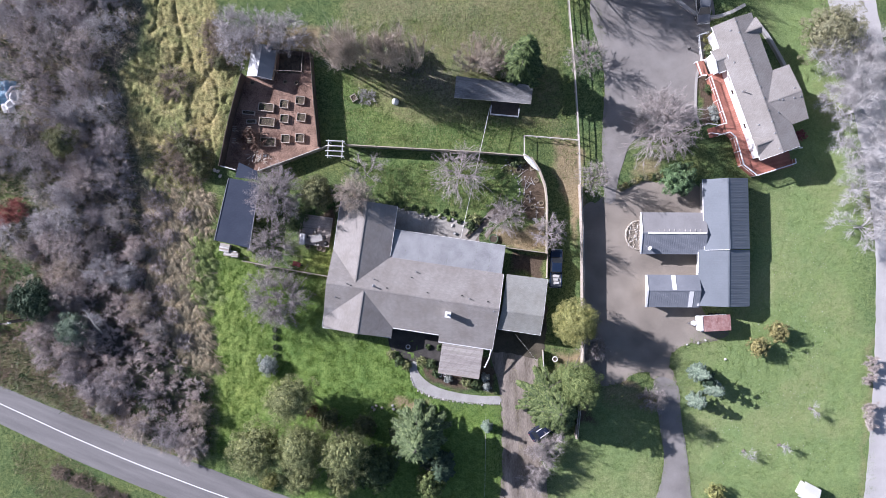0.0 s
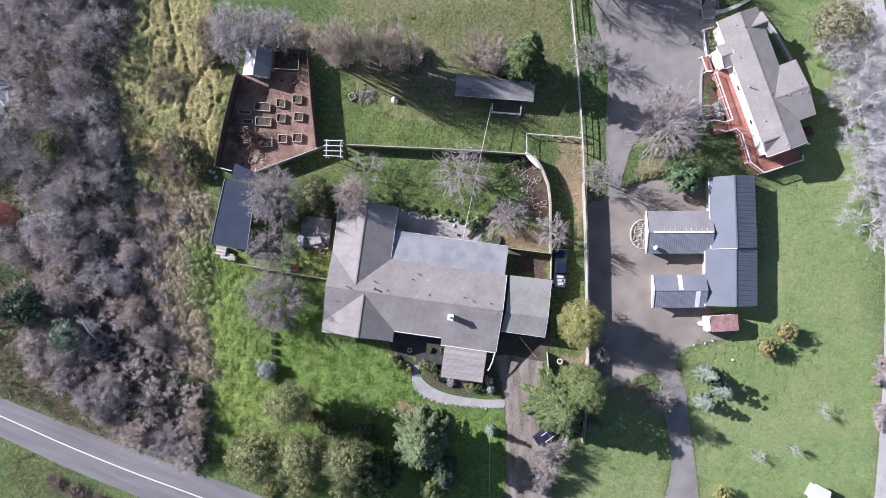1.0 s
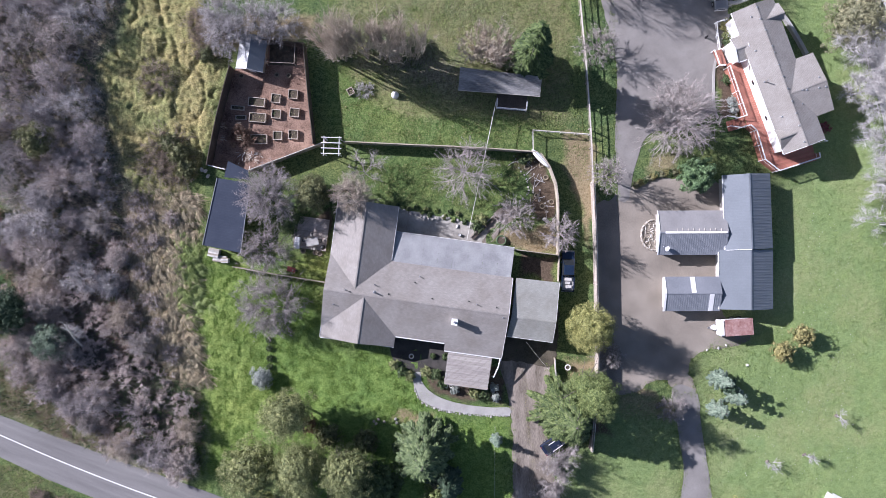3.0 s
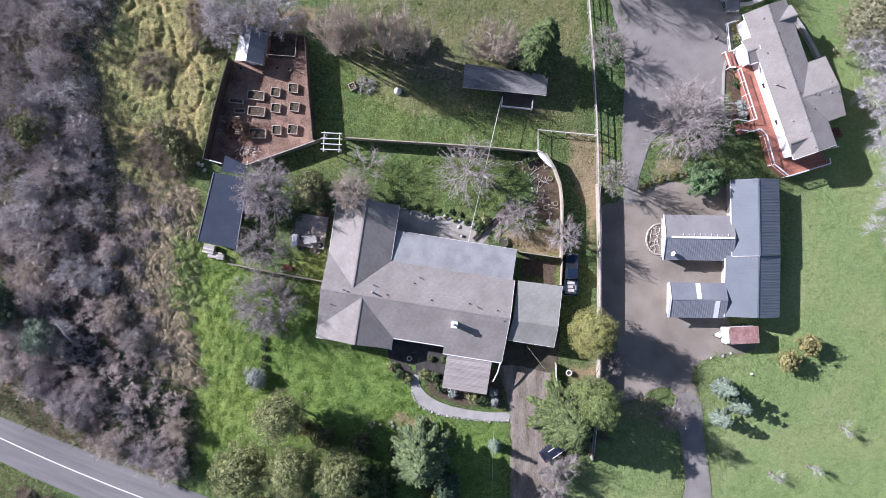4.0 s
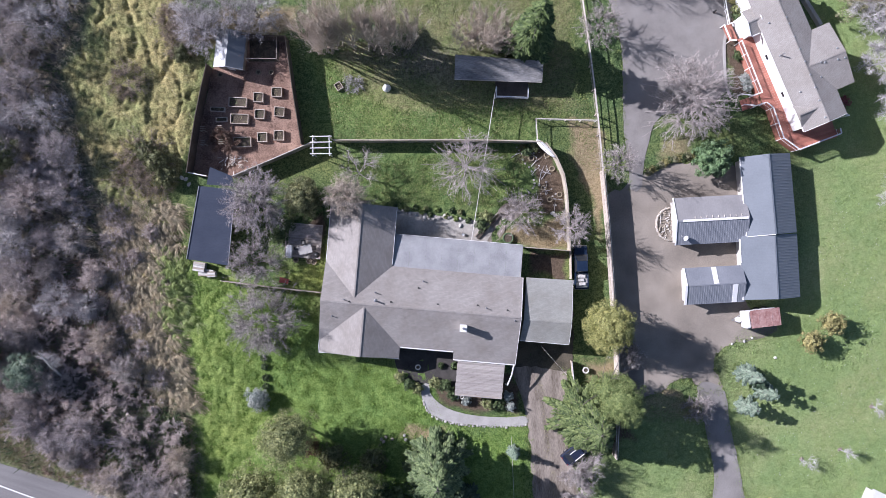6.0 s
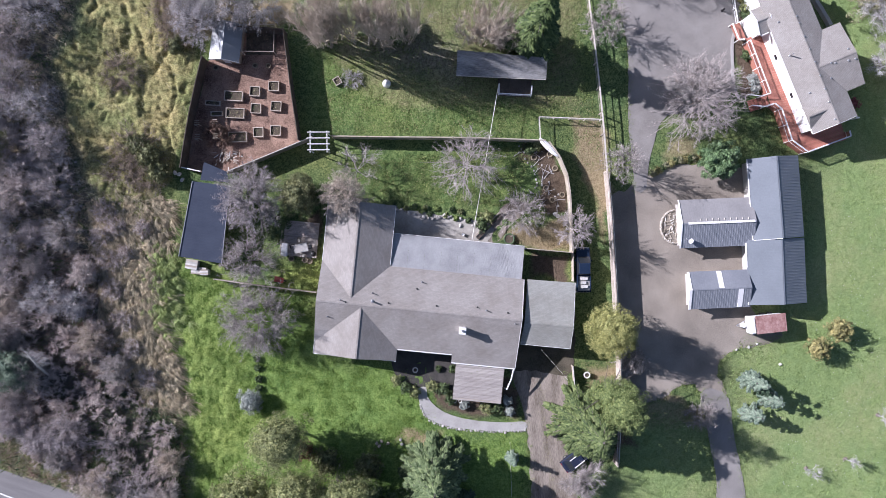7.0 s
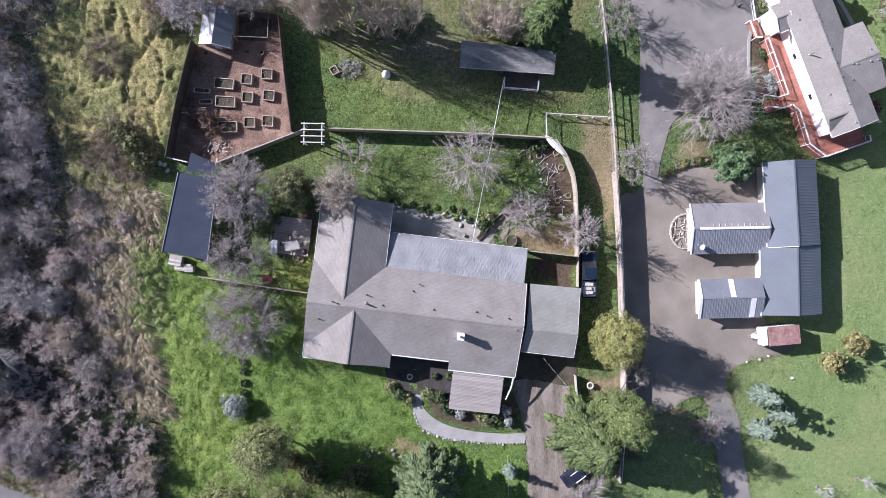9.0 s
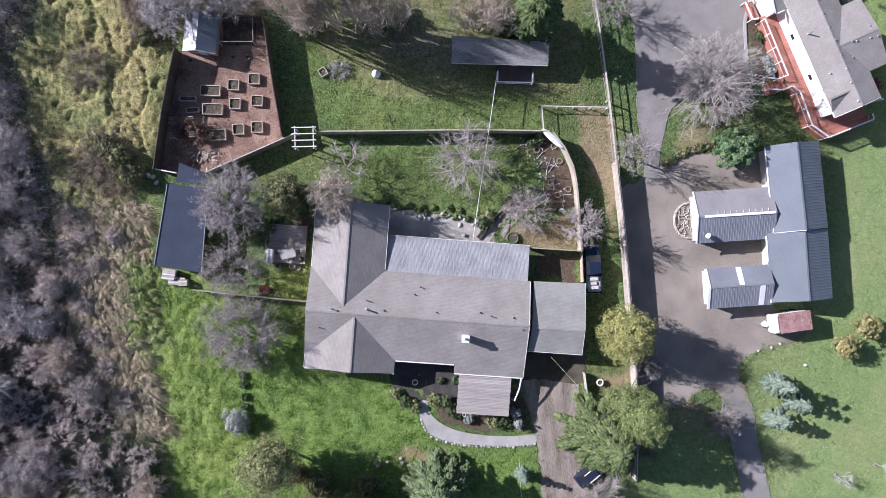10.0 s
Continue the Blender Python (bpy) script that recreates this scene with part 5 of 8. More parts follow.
part("fascia", beam(L(-1.9, -2.32, 1.93), L(-0.1, -2.32, 2.76), 0.06, 0.2), M_WHITE, gshed)
part("fascia", beam(L(-0.1, -2.32, 2.76), L(1.9, -2.32, 1.93), 0.06, 0.2), M_WHITE, gshed)
part("door", slab([L(-0.4, -2.06, 1.9), L(0.4, -2.06, 1.9), L(0.4, -2.0, 1.9), L(-0.4, -2.0, 1.9)], 1.88), M_WHITE, gshed)
run = thing("wire_run", -25.07, 29.07, "dark netted frame run beside the garden shed", "animal run", turn=-3)
for x0, y0, x1, y1 in ((-2.1, -1.7, 1.9, -1.7), (1.9, -1.7, 1.9, 1.7), (1.9, 1.7, -2.1, 1.7), (-2.1, 1.7, -2.1, -1.7)):
    part("rail", beam((x0, y0, 1.8), (x1, y1, 1.8), 0.07, 0.07), M_WOOD, run, here=True)
    part("post", beam((x0, y0, 0), (x0, y0, 1.8), 0.08, 0.08), M_WOOD, run, here=True)
part("floor", box(-2.0, -1.6, 0.0, 1.8, 1.6, 0.09), M_BEDSOIL, run, "dark trodden soil", here=True)
bm = bmesh.new()
for k in range(1, 14):
    beam((-2.1 + k * 0.286, -1.7, 1.82), (-2.1 + k * 0.286, 1.7, 1.82), 0.012, 0.012, bm)
part("netting", bm, M_BLACK, run, here=True)

# -- cabin with porch --
cx, cy = 5.37, 24.26
cabin = thing("cabin", cx, cy, "small cabin with worn grey sloping roof and porch", "cabin", turn=-5)
L = local(cx, cy, -5)
walls(cabin, L, -5.3, 5.3, -0.95, 1.1, 2.2, M_CABIN_WALL)
part("roof", slab([L(-5.75, -1.42, 2.25), L(5.55, -1.38, 2.25), L(5.55, 1.2, 2.75), L(-5.75, 1.6, 2.75)], 0.12), M_CABIN_ROOF, cabin)
part("fascia", beam(L(-5.75, -1.45, 2.2), L(5.55, -1.41, 2.2), 0.05, 0.12), M_PALE_RAIL, cabin)
part("porch_floor", box(-0.3, -3.2, 0.1, 4.0, -1.0, 0.3, pose(cx, cy, 0, 0, 0, -5)), M_DARK_WOOD, cabin)
for a, b in (((-0.2, -1.9), (-0.2, -3.15)), ((-0.2, -3.15), (3.95, -3.15)), ((3.95, -3.15), (3.95, -1.9))):
    part("rail", beam(L(*a, 1.15), L(*b, 1.15), 0.14, 0.06), M_WHITE, cabin)
    part("rail", beam(L(*a, 0.5), L(*b, 0.5), 0.05, 0.06), M_WHITE, cabin)
    part("post", beam(L(*a, 0), L(*a, 1.2), 0.1, 0.1), M_WHITE, cabin)
part("door", slab([L(1.4, -1.01, 2.0), L(2.3, -1.01, 2.0), L(2.3, -0.95, 2.0), L(1.4, -0.95, 2.0)], 1.9), M_WHITE, cabin)
for u in (-3.6, -1.6):
    window(cabin, L, u, -0.98, 0.9, 1.0, 0.9, "v")

# -- small white shed in the meadow --
L0 = (51.75, -34.17)
hut = thing("meadow_hut", *L0, "little white roofed hut standing in the meadow", "hut", turn=-28)
L = local(*L0, -28)
walls(hut, L, -1.05, 1.05, -0.95, 0.95, 1.6, M_SIDING)
gable_end(hut, L, (-1.05, 0.9), -0.95, 0.95, 1.6, 2.0, M_SIDING)
gable(hut, L, -1.3, 1.3, -1.2, 1.2, 1.55, 2.15, "u", M_WHITE, 0.06, ribs=0.5)

# ---- fences, gates and cables ----


def fence(points, high, label, cap=M_FENCE, bay=2.4, board=M_FENCE, category="fence", cap_wide=0.12, twin=0.0):
    """A board fence along points: posts, one panel a bay, a rail on top."""
    pts = smooth_line([(x, y, 0) for x, y in points], bay) if len(points) > 2 else [Vector((*points[0], 0)).lerp(Vector((*points[1], 0)), i / max(1, round(math.dist(*points) / bay))) for i in range(max(1, round(math.dist(*points) / bay)) + 1)]
    ob = thing("board_fence", pts[0].x, pts[0].y, label, category)
    for i, p in enumerate(pts):
        part("post", box(p.x - 0.06, p.y - 0.06, -0.2, p.x + 0.06, p.y + 0.06, high + 0.06 + 0.04 * noise.noise((p.x, p.y, 1))), board, ob)
    for a, b in zip(pts, pts[1:]):
        bm = bmesh.new()
        n = max(2, round((b - a).length / 0.15))
        for k in range(n):
            q0, q1 = a.lerp(b, (k + 0.004) / n), a.lerp(b, (k + 0.996) / n)
            h = high - 0.03 + 0.03 * noise.noise((q0.x * 3, q0.y * 3, 2))
            beam((q0.x, q0.y, h / 2), (q1.x, q1.y, h / 2), 0.022, h, bm)
        part("panel", bm, board, ob)
        w = 0.03 * noise.noise((a.x * 2, a.y * 2, 7))
        for side in (-twin, twin) if twin else (0.0,):
            part("top_rail", beam((a.x + side, a.y, high + w - abs(side)), (b.x + side, b.y, high - w - abs(side)), cap_wide, 0.05), cap, ob)
    return ob


def rail_fence(points, label):
    """A post and rail fence: one broad pale top rail, two slim boards below."""
    pts = smooth_line([(x, y, 0) for x, y in points], 2.6)
    ob = thing("rail_fence", pts[0].x, pts[0].y, label, "fence")
    for p in pts:
        part("post", box(p.x - 0.07, p.y - 0.07, -0.2, p.x + 0.07, p.y + 0.07, 1.66), M_WOOD, ob)
    for a, b in zip(pts, pts[1:]):
        w = 0.025 * noise.noise((a.x, a.y * 2, 4))
        part("rail", beam((a.x, a.y, 1.62 + w), (b.x, b.y, 1.62 - w), 0.17, 0.06), M_PALE_RAIL, ob)
        for z in (1.1, 0.55):
            part("rail", beam((a.x, a.y, z), (b.x, b.y, z), 0.03, 0.09), M_WOOD, ob)
    return ob


def wire_fence(points, label):
    """Slim posts with a pale rail on top and strained wires below."""
    a, b = Vector((*points[0], 0)), Vector((*points[1], 0))
    ob = thing("wire_fence", a.x, a.y, label, "fence")
    n = max(1, round((b - a).length / 2.0))
    for i in range(n + 1):
        p = a.lerp(b, i / n)
        part("post", box(p.x - 0.05, p.y - 0.05, -0.2, p.x + 0.05, p.y + 0.05, 1.2), M_PALE_RAIL, ob)
    part("rail", beam((a.x, a.y, 1.18), (b.x, b.y, 1.18), 0.1, 0.06), M_PALE_RAIL, ob)
    for z in (0.25, 0.45, 0.65, 0.85, 1.05):
        part("wire", beam((a.x, a.y, z), (b.x, b.y, z), 0.012, 0.012), M_STEEL, ob)
    return ob


fence([(-32.12, 26.84), (-33.84, 20.47), (-35.35, 13.18)], 2.4, "tall dark weathered board fence of the garden", M_DARK_WOOD, board=M_DARK_WOOD, cap_wide=0.09)
fence([(-35.42, 13.21), (-32.91, 12.58)], 2.0, "short pale fence between garden and shed", M_WHITE)
fence([(-29.74, 12.43), (-25.54, 13.95), (-18.95, 16.40)], 1.9, "pale-capped board fence along the garden", M_STONE, board=M_WOOD, cap_wide=0.1)
fence([(-21.91, 29.99), (-21.33, 23.29), (-20.57, 16.11)], 2.4, "tall board fence on the garden's long side", M_DARK_WOOD, board=M_DARK_WOOD, cap_wide=0.09)
fence([(-27.47, 30.42), (-21.87, 29.92)], 2.4, "tall board fence behind the garden run", M_DARK_WOOD, board=M_DARK_WOOD, cap_wide=0.09)
fence([(-16.43, 16.39), (-9.12, 16.00), (1.34, 15.49), (10.44, 14.82)], 2.0, "long board fence with pale top across the yard", M_FENCE, cap_wide=0.14)
fence([(10.91, 14.62), (12.16, 12.74), (13.03, 10.41), (13.30, 8.01), (13.33, 4.27), (13.32, 0.68)], 2.0, "curving board fence with pale yellowish cap", M_FENCE, cap_wide=0.2)
fence([(7.00, 1.36), (13.31, 0.53)], 2.0, "board fence joining house and yard fence", M_FENCE, cap_wide=0.12)
fence([(13.54, 0.52), (13.42, -3.10)], 1.2, "low fence beside the parked truck", M_FENCE, cap_wide=0.1)
rail_fence([(15.95, 41.74), (16.61, 34.23), (17.46, 24.62), (18.02, 15.47), (18.18, 10.66)], "long white post and rail fence beside the drive")
fence([(18.13, 10.49), (18.24, 7.95), (18.47, 1.95), (18.59, -6.29), (18.71, -13.78), (18.32, -21.26), (17.82, -26.59)], 2.25, "long weathered double-capped boundary fence", M_PALE_RAIL, board=M_WOOD, cap_wide=0.075, twin=0.15)
wire_fence([(9.92, 17.97), (17.84, 17.34)], "low wire fence with a thin pale rail across the paddock")
wire_fence([(9.92, 17.97), (9.96, 15.18)], "short wire fence with a pale rail by the yard corner")
fence([(-32.02, -0.98), (-25.89, -2.11), (-19.31, -3.18)], 1.4, "plain weathered fence beside the house yard", M_WOOD, cap_wide=0.1)
fence([(12.94, -13.99), (13.06, -16.26)], 1.0, "short pale fence at the planter corner", M_STONE, cap_wide=0.11)
fence([(13.14, -16.49), (14.79, -18.03)], 0.6, "low timber edge of the planter", M_FENCE, cap_wide=0.2)
fence([(-23.25, 5.68), (-23.68, 1.76)], 1.0, "low rail beside the back deck", M_WOOD, cap_wide=0.12)

arbor = thing("garden_arbor", -18.01, 15.72, "white timber arbor gate with four cross beams", "arbor", turn=-2)
for y in (-1.1, 1.1):
    for x in (-1.05, 1.05):
        part("post", box(x - 0.06, y - 0.06, 0, x + 0.06, y + 0.06, 2.3), M_WHITE, arbor, here=True)
for x in (-1.05, 1.05):
    part("side_beam", box(x - 0.05, -1.4, 2.3, x + 0.05, 1.3, 2.42), M_WHITE, arbor, here=True)
for k in range(4):
    part("cross_beam", box(-1.4, -1.15 + k * 0.74, 2.42, 1.4, -1.05 + k * 0.74, 2.54), M_WHITE, arbor, here=True)


def cable(name, a, b, sag, radius, material, label):
    a, b = Vector(a), Vector(b)
    pts = [a.lerp(b, i / 16) - Vector((0, 0, sag * 4 * (i / 16) * (1 - i / 16))) for i in range(17)]
    bm = tube(pts, radius, 5)
    me = bpy.data.meshes.new(name)
    bm.to_mesh(me)
    bm.free()
    me.materials.append(material)
    tagged(new(name, me), label, "cable")


cable("power_cable", (*(4.76, 21.86), 2.2), (*(0.63, 2.63), 2.35), 0.05, 0.045, M_CABLE, "pale overhead cable from cabin to house")
cable("power_cable", (*(8.74, -11.42), 2.6), (*(11.99, -15.44), 1.9), 0.1, 0.014, M_CABLE, "thin pale cable from the carport")

cable("garden_hose", (*(4.59, -23.51), 0.1), (*(4.50, -36.10), 0.1), 0.0, 0.018, M_CABLE, "pale hose lying along the drive edge")

pole = thing("utility_pole", -63.9, -9.8, "dark wooden utility pole with a pale insulator", "utility pole")
part("shaft", tube([(0, 0, -0.3), (0, 0, 6.9)], [0.16, 0.11], 10), M_DARK_WOOD, pole, here=True)
part("insulator", tube([(0.0, -0.22, 6.3), (0.0, -0.22, 6.75)], [0.16, 0.14], 10), M_WHITE, pole, "white insulator can", here=True)
part("bracket", tube([(0, 0, 6.45), (0, -0.22, 6.45)], 0.04, 6), M_STEEL, pole, here=True)
part("step_bolt", tube([(-0.2, 0, 4.8), (0.2, 0, 4.8)], 0.02, 6), M_STEEL, pole, here=True)

# ---- raised beds ----


def raised_bed(x, y, wide, deep, high=0.5, turn=-3.0):
    bed = thing("raised_bed", x, y, "wooden raised bed filled with dark soil", "planter", "raised beds in the garden", turn)
    w, d = wide / 2, deep / 2
    for x0, y0, x1, y1 in ((-w, -d, w, -d + 0.08), (-w, d - 0.08, w, d), (-w, -d + 0.08, -w + 0.08, d - 0.08), (w - 0.08, -d + 0.08, w, d - 0.08)):
        part("plank", box(x0, y0, 0, x1, y1, high), M_BED_PLANK, bed, here=True)
    for x0, y0 in ((-w + 0.11, -d + 0.11), (w - 0.11, -d + 0.11), (w - 0.11, d - 0.11), (-w + 0.11, d - 0.11)):
        part("corner_post", box(x0 - 0.035, y0 - 0.035, 0, x0 + 0.035, y0 + 0.035, high - 0.02), M_BED_PLANK, bed, here=True)
    part("soil", box(-w + 0.08, -d + 0.08, 0, w - 0.08, d - 0.08, high - 0.16), M_BEDSOIL, bed, "dark crumbly soil", here=True)
    rng = np.random.RandomState(int(abs(x * 31 + y * 17)) % 9999)
    n = int(9 * wide * deep)
    at = np.c_[rng.uniform(-w + 0.15, w - 0.15, n), rng.uniform(-d + 0.15, d - 0.15, n), rng.uniform(high - 0.12, high - 0.02, n)]
    v, f = leaf_mesh(rng, at, np.repeat([[0, 0, 1.0]], n, 0), 0.16)
    ob = mesh_object("withered_plants", v, f, M_TUFT if rng.rand() < 0.5 else M_NEEDLE_MID)
    under(ob, bed)
    ob["kind"] = "stuff"


for x, y, w, d in ((-28.92, 22.24, 2.35, 1.25), (-28.80, 20.04, 2.35, 1.3), (-28.62, 17.00, 2.35, 1.3), (-26.19, 22.74, 1.3, 1.25), (-26.14, 20.54, 1.3, 1.25), (-25.96, 17.50, 1.3, 1.25),
                   (-23.76, 23.31, 1.35, 1.25), (-23.56, 20.73, 1.35, 1.25), (-23.76, 17.62, 1.35, 1.3), (-31.59, 21.44, 1.9, 0.6), (-31.15, 20.07, 1.5, 0.6)):
    raised_bed(x, y, w, d, turn=-3.0 + 3 * math.sin(x * 7))
raised_bed(-15.65, 23.70, 0.9, 1.0, 0.4, 30)

trellis = thing("trellis", -32.07, 17.72, "bare timber trellis frames standing in the garden", "trellis")
for i, (x, y) in enumerate(((-1.4, 1.2), (0.9, 1.2), (-1.4, -0.6), (0.9, -0.6))):
    for k in range(3):
        part("slat", box(x - 0.3, y - 0.3 + k * 0.25, 1.1, x + 0.3, y - 0.24 + k * 0.25, 1.16), M_FENCE, trellis, here=True)
    part("post", box(x - 0.3, y - 0.35, 0, x - 0.22, y - 0.27, 1.3), M_FENCE, trellis, here=True)
    part("post", box(x + 0.22, y - 0.35, 0, x + 0.3, y - 0.27, 1.3), M_FENCE, trellis, here=True)

# ---- vehicles ----


def vehicle(name, x, y, turn, label, category, length, wide, high, cab, paint, pickup):
    """A parked car along its own x; cab gives the rear and front of the cabin and of its roof."""
    car = thing(name, x, y, label, category, turn=turn)
    h, w = length / 2, wide / 2
    bm = box(-h, -w, 0.35, h, w, 0.95, bevel=0.12)
    body = part("body", bm, paint, car, here=True)
    r0, r1, t0, t1 = cab
    lower = [(r0, -w * 0.93, 0.94), (r1, -w * 0.93, 0.94), (r1, w * 0.93, 0.94), (r0, w * 0.93, 0.94)]
    upper = [(t0, -w * 0.76, high), (t1, -w * 0.76, high), (t1, w * 0.76, high), (t0, w * 0.76, high)]
    bm = bmesh.new()
    lo, up = [bm.verts.new(p) for p in lower], [bm.verts.new(p) for p in upper]
    bm.faces.new(lo[::-1])
    bm.faces.new(up)
    for i in range(4):
        bm.faces.new((lo[i], lo[(i + 1) % 4], up[(i + 1) % 4], up[i]))
    bmesh.ops.recalc_face_normals(bm, faces=bm.faces)
    part("glasshouse", bm, M_GLASS, car, "dark glass all round the cabin", here=True)
    part("roof_panel", box(t0 - 0.03, -w * 0.78, high - 0.01, t1 + 0.03, w * 0.78, high + 0.05, bevel=0.02), paint, car, here=True)
    for i in range(4):
        part("pillar", beam(lower[i], upper[i], 0.07, 0.07), paint, car, here=True)
    for x0, front in ((-h + 0.9, False), (h - 0.95, True)):
        for y0 in (-w + 0.06, w - 0.06):
            wheel = part("wheel", tube([(x0, y0 - 0.12, 0.36), (x0, y0 + 0.12, 0.36)], 0.36, 16), M_TYRE, car, here=True)
            part("rim", tube([(x0, y0 - 0.13, 0.36), (x0, y0 + 0.13, 0.36)], 0.2, 12), M_STEEL, wheel, here=True)
    for y0 in (-w + 0.3, w - 0.3):
        part("headlight", box(h - 0.06, y0 - 0.17, 0.66, h + 0.02, y0 + 0.17, 0.82), M_WHITE, car, "clear headlight", here=True)
        part("tail_light", box(-h - 0.02, y0 - 0.12, 0.66, -h + 0.05, y0 + 0.12, 0.86), M_LAMP, car, "red tail light", here=True)
        part("mirror", box(r1 - 0.55, y0 + (0.35 if y0 > 0 else -0.5), 1.0, r1 - 0.4, y0 + (0.5 if y0 > 0 else -0.35), 1.14), paint, car, here=True)
    part("bumper", box(h - 0.05, -w * 0.95, 0.4, h + 0.09, w * 0.95, 0.6, bevel=0.03), M_STEEL if pickup else paint, car, here=True)
    part("bumper", box(-h - 0.09, -w * 0.95, 0.4, -h + 0.05, w * 0.95, 0.6, bevel=0.03), M_STEEL if pickup else paint, car, here=True)
    if pickup:
        part("bed_floor", box(-h + 0.12, -w + 0.14, 0.9, r0 - 0.1, w - 0.14, 0.965), M_CONCRETE, car, "pale scuffed load floor", here=True)
        for y0 in (-w + 0.07, w - 0.07):
            part("bed_side", box(-h + 0.02, y0 - 0.06, 0.9, r0, y0 + 0.06, 1.28, bevel=0.02), paint, car, here=True)
        part("tailgate", box(-h - 0.02, -w + 0.1, 0.85, -h + 0.06, w - 0.1, 1.27, bevel=0.02), paint, car, here=True)
        for k in range(3):
            part("cargo", box(-h + 0.5 + k * 0.5, -0.5 + 0.2 * (k % 2), 0.97, -h + 0.85 + k * 0.5, 0.3 + 0.1 * k, 1.15), M_STONE, car, here=True)
    else:
        # white bars added to imitate bright highlights along the roof
        for y0 in (-w * 0.6, w * 0.6):
            part("roof_glint_bar", beam((t0, y0, high + 0.08), (t1, y0, high + 0.08), 0.09, 0.06), M_WHITE, car, "pale bar for a bright streak along the car roof", here=True)
        # added steel panel that imitates the sky's reflection on the windscreen
        part("windscreen_reflection", slab([(r1 - 0.06, -w * 0.78, 1.01), (r1 - 0.06, w * 0.78, 1.01), (t1 + 0.1, w * 0.7, high - 0.04), (t1 + 0.1, -w * 0.7, high - 0.04)], 0.02), M_STEEL, car, "bright panel for sky reflected in the windscreen", here=True)
        part("bonnet_trim", box(r1 + 0.1, -w * 0.8, 0.95, h - 0.15, -w * 0.62, 0.965), M_STEEL, car, here=True)
    return car


vehicle("pickup_truck", *(14.8, -1.75), 88.0, "dark navy pickup truck with a laden bed parked by the fence", "truck", 5.6, 1.8, 1.75, (-0.7, 1.7, -0.45, 0.85), M_NAVY_PAINT, True)
vehicle("parked_pickup", *(36.12, 37.51), -86.0, "grey pickup parked above the turning area", "truck", 5.6, 1.95, 1.8, (-0.7, 1.6, -0.45, 0.8), plain("grey_car_paint", (0.14, 0.15, 0.165), (0.18, 0.19, 0.21), 0.25, relief=0), True)
vehicle("parked_car", *(13.24, -25.63), 35.0, "dark blue car parked under the conifers", "car", 4.6, 1.8, 1.45, (-1.9, 1.2, -1.2, 0.35), M_BLUE_PAINT, False)

# ---- tyres, pots, stones and odds and ends ----


M_DUSTY_TYRE = plain("dusty_tyre", (0.20, 0.165, 0.115), (0.36, 0.30, 0.21), 0.9)


def tyre_planter(x, y, r=0.42, z=0.0, white=False, label="old tyre used as a planter ring"):
    ob = thing("tyre_planter", x, y, label, "tyre planter", "tyre planters", z=z)
    part("tyre", ring(0, 0, 0, r, r * 0.6, 0.2), M_WHITEWALL if white else M_DUSTY_TYRE, ob, here=True)
    part("soil", tube([(0, 0, -z), (0, 0, 0.1)], r * 0.62, 12), M_BEDSOIL, ob, here=True)


for x, y in ((9.20, 12.94), (11.27, 13.29), (11.85, 11.45), (10.60, 8.95), (12.65, 8.00), (11.34, 7.41)):
    tyre_planter(x, y, 0.4)
tyre_planter(14.80, -15.26, 0.44, 0.42, True, "white painted tyre lying in the planter corner")
tyre_planter(-7.19, -13.73, 0.38, 0.05, True, "pale painted tyre beside the front wall")
tyre_planter(-2.3, -17.85, 0.28, 0.4, True, "small white ring planter at the porch foot")
tyre_planter(-1.62, -17.9, 0.24, 0.4, True, "small white ring planter at the porch foot")
for x, y in ((-26.1, 26.1), (-24.4, 26.0), (-31.1, 26.0)):
    tyre_planter(x, y, 0.36, 0.05, label="dark tyre tub standing by the garden shed")
hoop = thing("green_planter", 5.55, 2.60, "round green planter tub behind the house", "planter")
part("rim", ring(0, 0, 0.25, 0.75, 0.55, 0.18), M_POT, hoop, here=True)
part("tub", tube([(0, 0, 0), (0, 0, 0.3)], [0.55, 0.7], 16), M_POT, hoop, here=True)
part("soil", tube([(0, 0, 0.28), (0, 0, 0.36)], 0.54, 14), M_BEDSOIL, hoop, here=True)

dome = thing("tarp_dome", -9.37, 23.16, "small white dome cover standing on the grass", "cover")
part("cover", tube([(0, 0, 0), (0, 0, 0.35), (0, 0, 0.7), (0, 0, 0.92), (0, 0, 1.0)], [0.56, 0.52, 0.36, 0.16, 0.04], 16), M_WHITE, dome, here=True, smooth=True)
part("knob", tube([(0, 0, 0.97), (0, 0, 1.1)], [0.06, 0.04], 8), M_CONCRETE, dome, here=True)

kayak = thing("kayak", 10.92, 13.89, "white kayak laid upside down on the fence corner", "kayak", turn=-45, z=1.78)
bm = bmesh.new()
bmesh.ops.create_uvsphere(bm, u_segments=16, v_segments=8, radius=1)
bmesh.ops.transform(bm, matrix=Matrix.Diagonal((1.75, 0.42, 0.3, 1)), verts=bm.verts)
part("hull", bm, M_WHITE, kayak, here=True, smooth=True)
part("keel", beam((-1.6, 0, 0.24), (1.6, 0, 0.24), 0.05, 0.12), M_CONCRETE, kayak, here=True)
part("strap", tube([(0.1, -0.44, 0.0), (0.1, -0.3, 0.24), (0.1, 0.3, 0.24), (0.1, 0.44, 0.0)], 0.03, 5), M_BLACK, kayak, here=True)


